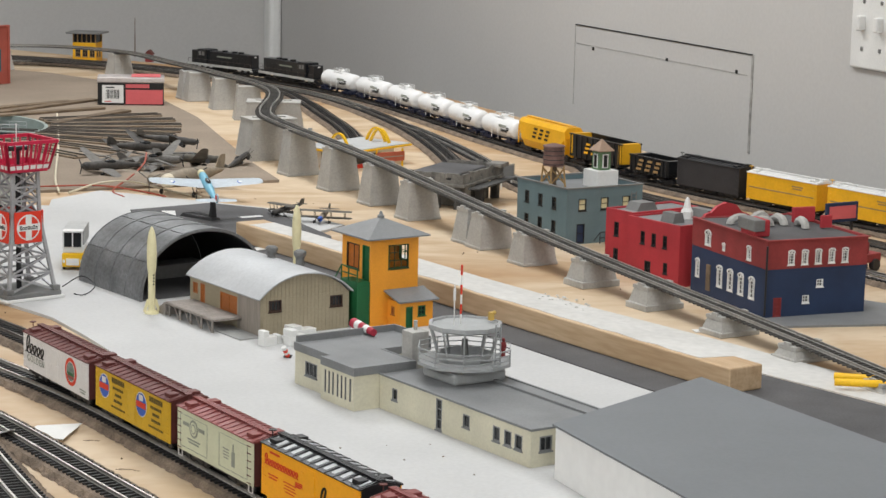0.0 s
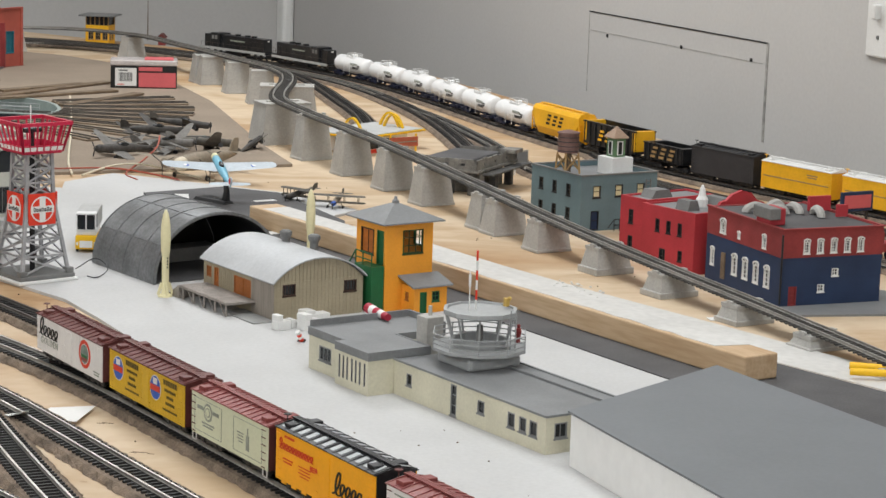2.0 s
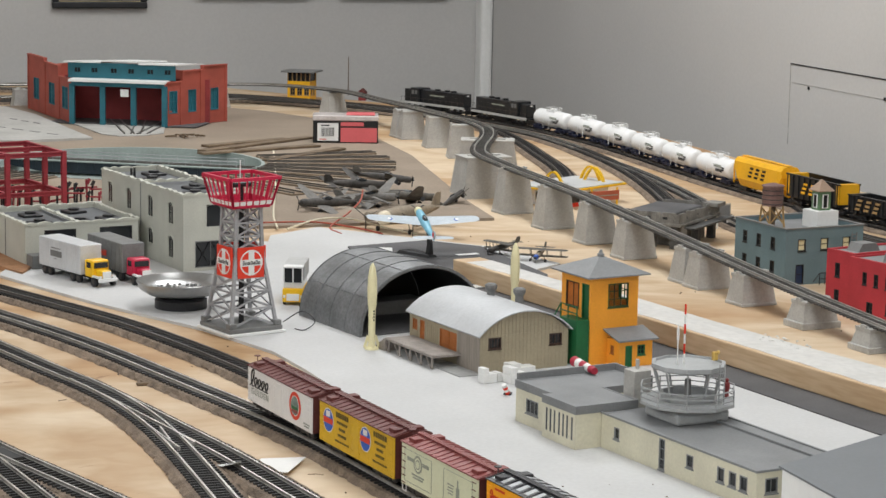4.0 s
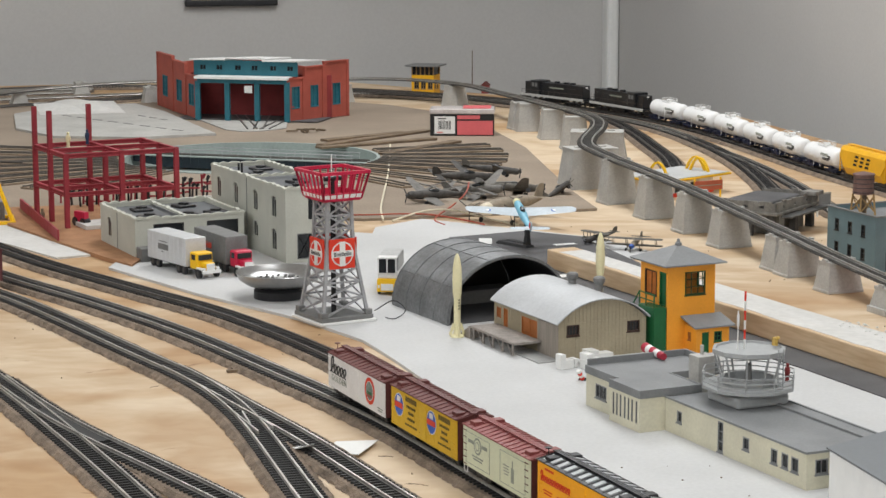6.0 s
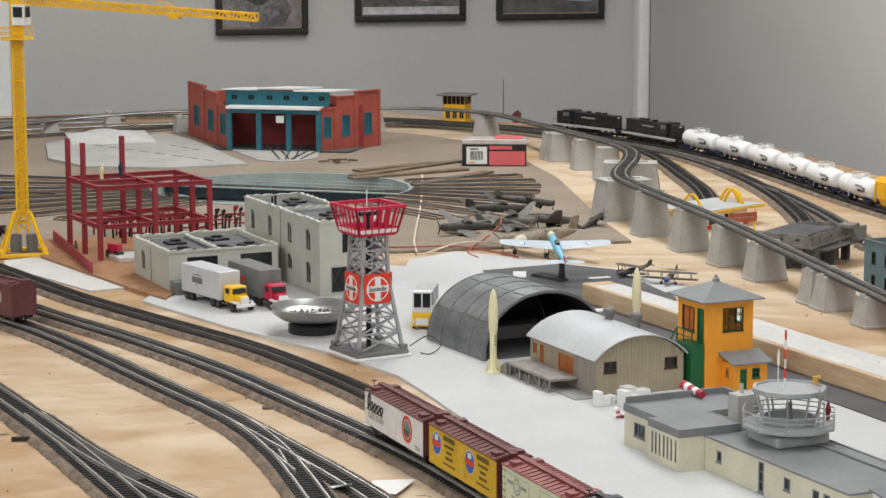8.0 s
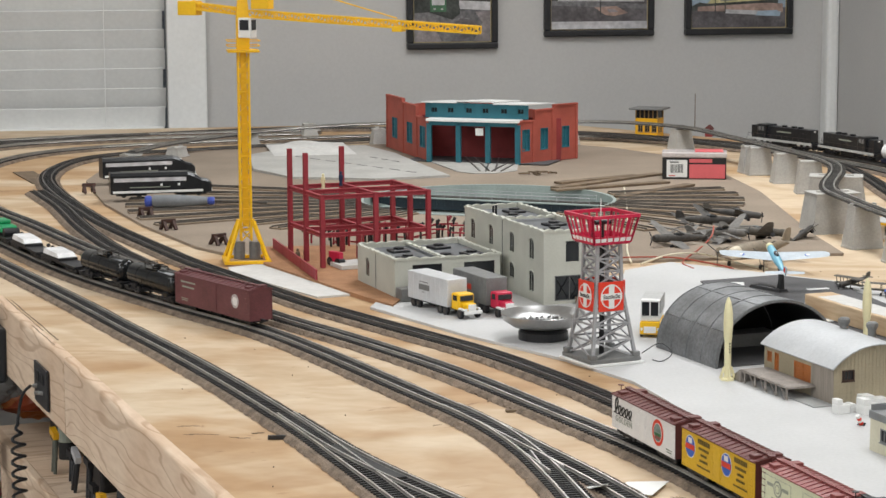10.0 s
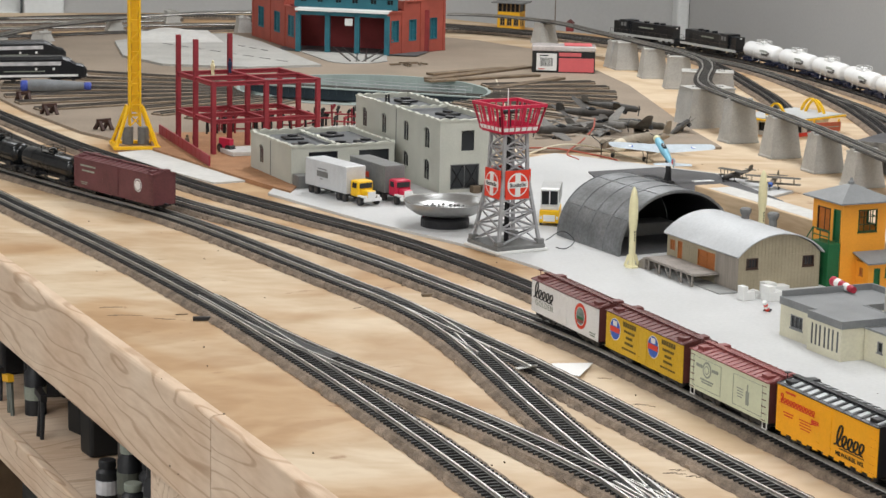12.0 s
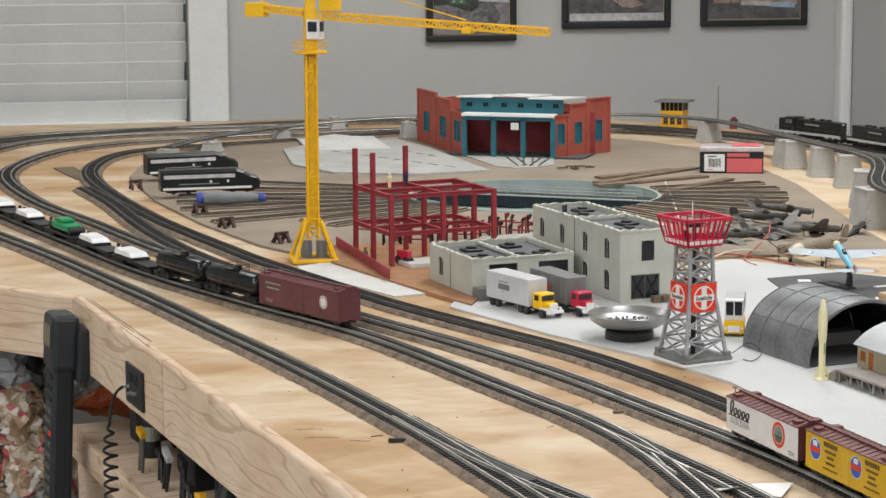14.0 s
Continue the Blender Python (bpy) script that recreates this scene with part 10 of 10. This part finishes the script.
WIREWHITE = mat("cream_wire", (0.66, 0.60, 0.46), 0.5, vary=0.04)
WIRERED = mat("red_wire", (0.36, 0.07, 0.04), 0.5, vary=0.08)
wire([(0.923, 3.782, 0.006), (0.869, 3.545, 0.006), (0.819, 3.335, 0.006), (0.772, 3.149, 0.006), (0.738, 3.009, 0.006), (0.722, 2.919, 0.004)], 0.0016, WIREWHITE, "cream wire lying along the plywood board")
wire([(0.735, 2.92, 0.003), (0.79, 2.965, 0.008), (0.83, 2.95, 0.010), (0.87, 2.89, 0.004), (0.90, 2.84, 0.002)], 0.0015, WIREWHITE, "cream wire curling across the plywood")
wire([(0.62, 2.985, 0.007), (0.70, 2.96, 0.007), (0.79, 2.95, 0.006), (0.85, 2.87, 0.002), (0.84, 2.855, 0.002)], 0.0012, WIRERED, "red wire along the board edge")
wire([(0.796, 2.866, 0.003), (0.795, 2.919, 0.004), (0.837, 2.984, 0.012), (0.871, 3.039, 0.022), (0.885, 3.075, 0.034)], 0.0012, WIRERED, "red wire rising to the aircraft heap")
wire([(0.565, 2.245, 0.012), (0.590, 2.265, 0.018), (0.600, 2.25, 0.010), (0.585, 2.235, 0.004), (0.572, 2.24, 0.006)], 0.0006, BLACK, "thin black lead loop beside the lattice tower", 0.004)
bm = bmesh.new()
bm2 = [(0.404, 1.718), (0.431, 1.684), (0.458, 1.731), (0.424, 1.742)]
vs = [bm.verts.new((x, y, z)) for (x, y), z in zip(bm2, (0.0012, 0.0040, 0.0030, 0.0012))]
f = bm.faces.new(vs)
r = bmesh.ops.extrude_face_region(bm, geom=[f])
bmesh.ops.translate(bm, vec=(0, 0, 0.0005), verts=[e for e in r["geom"] if isinstance(e, bmesh.types.BMVert)])
whole("paper_scrap", bm, WHITE, "curled white paper scrap between the tracks", "paper")
bm = bmesh.new()
loft(bm, [[(x, -w, z), (x, w, z), (x, w, z + 0.0005), (x, -w, z + 0.0005)] for x, w, z in ((-0.013, 0.004, 0.0004), (-0.004, 0.006, 0.0016), (0.006, 0.0055, 0.0052), (0.011, 0.003, 0.0075))])
whole("paper_scrap", bm, WHITE, "small curled white paper scrap beside the rails", "paper", pose(0.390, 1.704, 0.0050, 0, 0, -70))
whole("paper_scrap", boxm(-0.014, 0.014, -0.006, 0.006, 0.0, 0.0007), WHITE, "flat white paper scrap on the plywood", "paper", pose(1.13, 1.905, 0.0003, 0, 0, -10))
whole("track_clip", boxm(-0.006, 0.006, -0.0025, 0.0025, 0, 0.0028, 0.0006), BROWNWOOD, "small dark brown track clip on the plywood", "clip", pose(0.380, 2.033, 0.0002, 0, 0, 5))
for x, y, a in ((0.128, 1.985, 8),):
    whole("splinter", boxm(-0.006, 0.006, -0.0006, 0.0006, 0, 0.0006), BROWNWOOD, "dark splinter lying beside the track", "splinter", pose(x, y, 0.0003, 0, 0, a), group="splinters")
whole("switch_bar", boxm(-0.011, 0.011, -0.002, 0.002, 0, 0.004, 0.0006), BLACK, "black switch bar beside the front track", "switch", pose(0.146, 1.957, 0.0003, 0, 0, -6))
whole("brown_card", boxm(-0.02, 0.02, -0.10, 0.10, 0, 0.002), BROWNWOOD, "brown card strip beside the curved track", "card", pose(-0.13, 4.20, 0.0003, 0, 0, 12))
pl = thing("pliers", "yellow handled pliers lying on the plywood", "pliers", pose(1.118, 1.660, 0.0045, 0, 0, -32))
for s in (-1, 1):
    bm = bmesh.new()
    pts = [(0.0, s * 0.012, 0.004), (0.03, s * 0.010, 0.004), (0.06, s * 0.006, 0.004), (0.075, s * 0.003, 0.004)]
    for a, b in zip(pts, pts[1:]):
        rod(bm, a, b, 0.0034, 10)
    part("handle", bm, YELLOW, pl, "", True)
bm = bmesh.new()
rod(bm, (0.07, 0, 0.004), (0.115, 0, 0.004), 0.006, 10, 0.002)
part("jaw", bm, CHROME, pl)
cartn = thing("model_trailer", "dull red wheeled model trailer behind the factory", "model trailer", pose(1.43, 2.12, 0, 0, 0, 20))
part("bed", boxm(0, 0.07, 0, 0.025, 0.010, 0.020, 0.001), DULLRED, cartn)
part("body", boxm(0.01, 0.05, 0.002, 0.023, 0.020, 0.034, 0.002), DULLRED, cartn)
for x in (0.012, 0.034, 0.058):
    bm = bmesh.new()
    rod(bm, (x, -0.003, 0.007), (x, 0.003, 0.007), 0.007, 14)
    part("wheel", bm, BLACK, cartn)
bsn = thing("billboard", "small blue billboard with pink face", "sign", pose(1.52, 2.30, 0, 0, 0, 8))
part("face", boxm(0, 0.05, -0.002, 0.002, 0.028, 0.052, 0.0005), NAVY, bsn)
part("picture", boxm(0.004, 0.046, -0.0028, -0.0019, 0.032, 0.048), PINK, bsn)
for x in (0.008, 0.042):
    part("post", boxm(x - 0.0015, x + 0.0015, -0.001, 0.001, 0, 0.028), BLACK, bsn)

# ---- below and along the table edge ----
ex, ey = edge(2.80)
fd = Vector((-0.216, 1.0, 0)).normalized()
fm = lambda y, z: Matrix.Translation((*edge(y), z)) @ Matrix.Rotation(math.atan2(fd.y, fd.x) - math.pi / 2, 4, "Z") @ Matrix.Translation((-0.001, 0, 0))
jk = thing("jack_plate", "black wall plate with sockets and small silver knobs", "socket", fm(2.508, -0.0545))
part("plate", boxm(-0.003, 0, -0.038, 0.038, -0.024, 0.024, 0.001), BLACK, jk)
for y in (-0.012, 0.014):
    part("socket", boxm(-0.0042, -0.003, y - 0.008, y + 0.008, 0.004, 0.016, 0.0004), INK, jk)
for y, z in ((0.022, -0.004), (-0.012, -0.0065), (0.010, -0.010)):
    bm = bmesh.new()
    rod(bm, (-0.003, y, z), (-0.0085, y, z), 0.0026, 10, 0.0021)
    part("knob", bm, CHROME, jk, "small silver knob")
hs = thing("throttle_handset", "black hand controller hanging on the edge board", "hand controller", fm(2.778, -0.119) @ Matrix.Translation((-0.0235, 0, 0)) @ Matrix.Rotation(radians(3), 4, "Y"))
HANDSET = mat("charcoal_handset", (0.020, 0.023, 0.027), 0.45, fine=300, coarse=40, vary=0.12)
BUTTON = mat("dull_olive_button", (0.10, 0.105, 0.085), 0.5, vary=0.1)
part("body", boxm(-0.022, 0.006, -0.024, 0.024, -0.20, 0.085, 0.005), HANDSET, hs)
part("head", boxm(-0.025, 0.010, -0.030, 0.030, 0.035, 0.108, 0.007), HANDSET, hs)
part("screen", boxm(-0.0265, -0.0245, -0.020, 0.020, 0.065, 0.095, 0.0006), mat("green_grey_screen", (0.05, 0.07, 0.045), 0.2), hs)
part("seam", boxm(-0.0062, -0.0050, -0.0243, 0.0243, -0.195, 0.034), INK, hs)
for r_ in range(14):
    for c_ in range(3):
        part("button", boxm(-0.0245, -0.0215, -0.018 + c_ * 0.0135, -0.010 + c_ * 0.0135, 0.024 - r_ * 0.0148, 0.0305 - r_ * 0.0148, 0.0010), SIGNRED if (r_, c_) == (5, 0) else YELLOW if (r_, c_) == (11, 0) else HANDSET if r_ < 3 else BUTTON, hs)
part("cradle", boxm(0.006, 0.0215, -0.040, 0.012, 0.022, 0.092, 0.004), HANDSET, hs)
cm = fm(2.545, -0.0585)
bm = bmesh.new()
lead = [(-0.010, -0.014, 0.0), (-0.016, -0.006, -0.008), (-0.020, 0.0, -0.022), (-0.024, 0.0, -0.045)]
pts = [cm @ p for p in spline(lead, 0.003)]
for k in range(330):
    a = k * 0.36
    g = min(1.0, k / 30)
    pts.append(cm @ Vector((-0.024 + 0.0078 * g * math.cos(a), 0.0078 * g * math.sin(a), -0.045 - k * 0.0008)))
for a, b in zip(pts, pts[1:]):
    rod(bm, a, b, 0.0019, 6)
whole("coil_cord", bm, BLACK, "black coiled cable hanging from the plate", "cable", smooth=True)
# A shelf with boxes, tools and bags.
def shelf_m(y, off, z):
    """A place off metres behind the table's front edge."""
    return Matrix.Translation((*edge(y), z)) @ Matrix.Rotation(math.atan2(fd.y, fd.x) - math.pi / 2, 4, "Z") @ Matrix.Translation((off, 0, 0))
whole("lower_shelf", boxm(0.012, 0.62, -1.7, 0.30, -0.014, 0.0, 0.001), PINE, "pine shelf under the layout table", "shelf", shelf_m(2.6, 0.0, -0.187))
whole("shelf_rail", boxm(0, 2.0, 0.0, 0.0115, -0.036, 0.002, 0.002), PINE, "pine rail along the lower shelf", "timber", shelf_m(2.895, 0.0, -0.187) @ Matrix.Rotation(radians(-90), 4, "Z"))
for py, pz in ((2.80, -0.2235), (1.73, -0.0888)):
    whole("table_leg", boxm(0.0125, 0.05, 0.0, 0.088 if py > 2 else 0.085, -0.9195, pz, 0.003), PINE, "square pine post under the table edge", "table leg", shelf_m(py, 0.0, 0.0), group="table legs")
r9 = random.Random(11)
for k in range(46):
    y = 2.77 - k * 0.030 + r9.uniform(-0.012, 0.012)
    off = 0.050 + r9.uniform(0, 0.02) + (k % 3) * 0.04
    w, d, h = r9.uniform(0.03, 0.06), r9.uniform(0.025, 0.05), r9.uniform(0.045, 0.098)
    mtl = (BLACK, INK, BLACK, INK, BLACK)[k % 5]
    if k % 4 == 3:
        cb = thing("paint_jar", "small black jar with pale label on the shelf", "jar", shelf_m(y, off, -0.187), group="jars under the table")
        bm = bmesh.new()
        lathe(bm, [(0.012, 0), (0.012, h * 0.8), (0.009, h * 0.86), (0.009, h)], 16)
        part("jar", bm, mtl, cb, "", True)
        bm = bmesh.new()
        lathe(bm, [(0.0123, h * 0.3), (0.0123, h * 0.55)], 16)
        part("label", bm, GREYINK, cb)
        continue
    cb = thing("tool_case", "black tool case with yellow latch" if k % 5 == 0 else "dark plastic box on the lower shelf", "box", shelf_m(y, off, -0.187) @ Matrix.Rotation(r9.uniform(-0.4, 0.4), 4, "Z"), group="boxes under the table")
    part("case", boxm(0, w, -d / 2, d / 2, 0, h, 0.004), mtl, cb)
    part("lid", boxm(-0.002, w + 0.002, -d / 2 - 0.002, d / 2 + 0.002, h, h + 0.006, 0.002), mtl, cb)
    if k % 5 == 0:
        part("latch", boxm(-0.004, 0, -0.008, 0.008, h * 0.6, h * 0.8, 0.002), YELLOW if k % 10 == 0 else GREYPLASTIC, cb)
    elif k % 3 == 1:
        part("label", boxm(-0.0015, 0, -d * 0.3, d * 0.3, h * 0.5, h * 0.62), GREYINK, cb)
for y, off, tall, lean, jawm in ((2.615, 0.030, 0.044, 0.004, CARYELLOW), (2.560, 0.040, 0.030, 0.010, BLACK), (2.520, 0.034, 0.038, -0.006, PICTRAIN), (2.450, 0.036, 0.046, 0.006, BLACK), (2.395, 0.030, 0.030, 0.012, BLACK), (2.330, 0.026, 0.036, 0.020, CARYELLOW), (2.230, 0.030, 0.042, 0.004, BLACK)):
    cl = thing("spring_clamp", "yellow spring clamp standing on the shelf" if jawm is CARYELLOW else "dark spring clamp standing on the shelf", "clamp", shelf_m(y, off, -0.187), group="clamps on the shelf")
    for e in (-1, 1):
        bm = bmesh.new()
        rod(bm, (0, e * 0.007, 0.0), (0.004, e * 0.004 + lean, tall), 0.0022, 8, 0.0030)
        part("handle", bm, BUTTON if jawm is CARYELLOW else BLACK, cl)
    bm = bmesh.new()
    bar(bm, (0.003, lean - 0.010, tall + 0.002), (0.003, lean + 0.014, tall + 0.008 - lean * 0.5), 0.007, 0.008)
    part("jaw", bm, jawm, cl)
for k in range(9):
    jr = thing("paint_jar", "small black jar with grey cap and pale label", "jar", shelf_m(1.985 - k * 0.0265, 0.026 + 0.013 * (k % 3), -0.187), group="jars under the table")
    h = 0.046 + 0.012 * ((k * 5) % 3)
    bm = bmesh.new()
    lathe(bm, [(0.0100, 0), (0.0112, 0.002), (0.0112, h * 0.74), (0.0075, h * 0.82), (0.0075, h * 0.84)], 16)
    part("jar", bm, BLACK, jr, "", True)
    bm = bmesh.new()
    lathe(bm, [(0.0082, h * 0.84), (0.0085, h * 0.86), (0.0085, h * 0.98), (0.0075, h)], 16)
    part("cap", bm, GREYINK if k % 2 else BLACK, jr, "", True)
    bm = bmesh.new()
    lathe(bm, [(0.0115, h * 0.28), (0.0115, h * 0.58)], 16)
    part("label", bm, PICTRAIN if k % 3 != 1 else BUTTON, jr)
for k in range(6):
    cr = thing("storage_crate", "black open storage crate on the shelf", "crate", shelf_m(2.66 - k * 0.265, 0.17 + 0.012 * (k % 2), -0.187), group="crates on the shelf")
    part("floor", boxm(0, 0.22, -0.24, 0.0, 0, 0.004), BLACK, cr)
    for q in ((0, 0.004, -0.24, 0.0), (0.216, 0.22, -0.24, 0.0), (0.004, 0.216, -0.004, 0.0), (0.004, 0.216, -0.24, -0.236)):
        part("side", boxm(*q, 0.004, 0.088, 0.001), BLACK, cr)
    part("tape_label", boxm(-0.0012, 0, -0.16, -0.09, 0.040, 0.058), WHITE if k % 2 else GREYINK, cr)


def print_mat(name, colours, scale):
    """Crinkled film printed in patches of several inks."""
    m = bpy.data.materials.new(name)
    m.use_nodes = True
    nt = m.node_tree
    p = nt.nodes["Principled BSDF"]
    p.inputs["Roughness"].default_value = 0.35
    tc = nt.nodes.new("ShaderNodeTexCoord")
    warp = node(nt, "ShaderNodeTexNoise", Scale=scale * 0.6, Detail=3.0)
    nt.links.new(tc.outputs["Object"], warp.inputs["Vector"])
    add = nt.nodes.new("ShaderNodeVectorMath")
    add.operation = "MULTIPLY_ADD"
    nt.links.new(warp.outputs["Color"], add.inputs[0])
    add.inputs[1].default_value = (0.05, 0.05, 0.05)
    nt.links.new(tc.outputs["Object"], add.inputs[2])
    v = node(nt, "ShaderNodeTexVoronoi", Scale=scale)
    nt.links.new(add.outputs[0], v.inputs["Vector"])
    sep = nt.nodes.new("ShaderNodeSeparateColor")
    nt.links.new(v.outputs["Color"], sep.inputs["Color"])
    r = nt.nodes.new("ShaderNodeValToRGB")
    r.color_ramp.interpolation = "CONSTANT"
    while len(r.color_ramp.elements) < len(colours):
        r.color_ramp.elements.new(0.5)
    for k, c in enumerate(colours):
        r.color_ramp.elements[k].position = k / len(colours)
        r.color_ramp.elements[k].color = (*c, 1)
    nt.links.new(sep.outputs["Red"], r.inputs["Fac"])
    nt.links.new(r.outputs["Color"], p.inputs["Base Color"])
    relief(nt, p, warp.outputs["Fac"], 0.8)
    return m


def bag(m, label, base, size, seed):
    bm = bmesh.new()
    bmesh.ops.create_icosphere(bm, subdivisions=4, radius=1.0)
    for v in bm.verts:
        n_ = noise.noise(v.co * 2.2 + Vector((seed, 0, 0))) * 0.30 + noise.noise(v.co * 6 + Vector((0, seed, 0))) * 0.14
        v.co = Vector((v.co.x * size, v.co.y * size * 1.3, v.co.z * size * 0.95)) * (1 + n_)
    whole("snack_bag", bm, base, label, "bag", m, group="crumpled bags under the table")


BAGTAN = print_mat("tan_printed_bag", ((0.36, 0.25, 0.15), (0.42, 0.36, 0.29), (0.30, 0.20, 0.12), (0.36, 0.06, 0.07), (0.50, 0.46, 0.40), (0.04, 0.035, 0.035), (0.24, 0.15, 0.09), (0.30, 0.20, 0.12)), 75)
BAGGREY = print_mat("grey_checked_bag", ((0.03, 0.03, 0.035), (0.30, 0.30, 0.31), (0.02, 0.02, 0.022), (0.22, 0.22, 0.23)), 22)
BAGRED = print_mat("orange_red_bag", ((0.42, 0.10, 0.04), (0.50, 0.16, 0.05), (0.42, 0.08, 0.03), (0.55, 0.42, 0.25)), 14)
BAGCLEAR = print_mat("cloudy_plastic_bag", ((0.34, 0.34, 0.33), (0.45, 0.45, 0.44), (0.26, 0.25, 0.24)), 30)
bag(pose(-0.245, 3.07, -0.125, 10, 0, 20), "crumpled grey and black plastic bag", BAGGREY, 0.052, 2)
bag(pose(-0.165, 3.08, -0.16, 0, 0, 60), "crumpled cloudy plastic bag", BAGCLEAR, 0.042, 21)
bag(pose(-0.245, 3.02, -0.205, 0, 12, 50), "crumpled tan snack bag with red print", BAGTAN, 0.058, 5)
bag(pose(-0.20, 2.985, -0.270, 0, 0, 10), "crumpled tan snack bag with white print", BAGTAN, 0.060, 9)
bag(pose(-0.195, 2.95, -0.325, 0, 0, 110), "crumpled cloudy plastic bag", BAGCLEAR, 0.050, 30)
bag(pose(-0.275, 3.00, -0.300, 0, 0, 110), "crumpled tan snack bag with dark print", BAGTAN, 0.055, 33)
bag(pose(-0.095, 3.10, -0.165, 0, 20, 80), "orange and red snack bag behind the controller", BAGRED, 0.062, 14)
whole("storage_tub", boxm(-0.25, 0.25, -0.2, 0.2, 0, 0.30, 0.02), GREYPLASTIC, "grey storage tub under the table corner", "tub", pose(-0.25, 3.15, -0.919, 0, 0, 40))
whole("cardboard_box", boxm(-0.17, 0.17, -0.16, 0.16, 0, 0.275, 0.004), mat("brown_cardboard", (0.30, 0.20, 0.12), 0.85, vary=0.12), "brown cardboard box stacked on the tub", "box", pose(-0.2, 3.1, -0.618, 0, 0, 40))

# Dark scratches and glue marks on the plywood.
rng = random.Random(31)
bm = bmesh.new()
for x, y, a, l in ((0.065, 2.028, -10, 0.020), (0.11, 1.97, -12, 0.018), (0.075, 1.99, -12, 0.03), (0.42, 1.412, -20, 0.016), (0.432, 1.402, -22, 0.012), (0.455, 1.69, -28, 0.012), (0.46, 1.60, -36, 0.018), (0.30, 1.992, 15, 0.008), (0.425, 1.42, -18, 0.01)):
    for k in range(5):
        c = Vector((x, y, 0.0)) + Vector((math.cos(radians(a)), math.sin(radians(a)), 0)) * l * (k / 5 - 0.4) + Vector((0, rng.uniform(-0.002, 0.002), 0.0001))
        d = Vector((math.cos(radians(a) + rng.uniform(-0.2, 0.2)), math.sin(radians(a)), 0)) * l * 0.16
        bar(bm, c - d, c + d, rng.uniform(0.0006, 0.0016), 0.0002)
whole("wood_scratches", bm, BROWNWOOD, "dark scratches and glue marks on the plywood", "marks", kind="stuff")
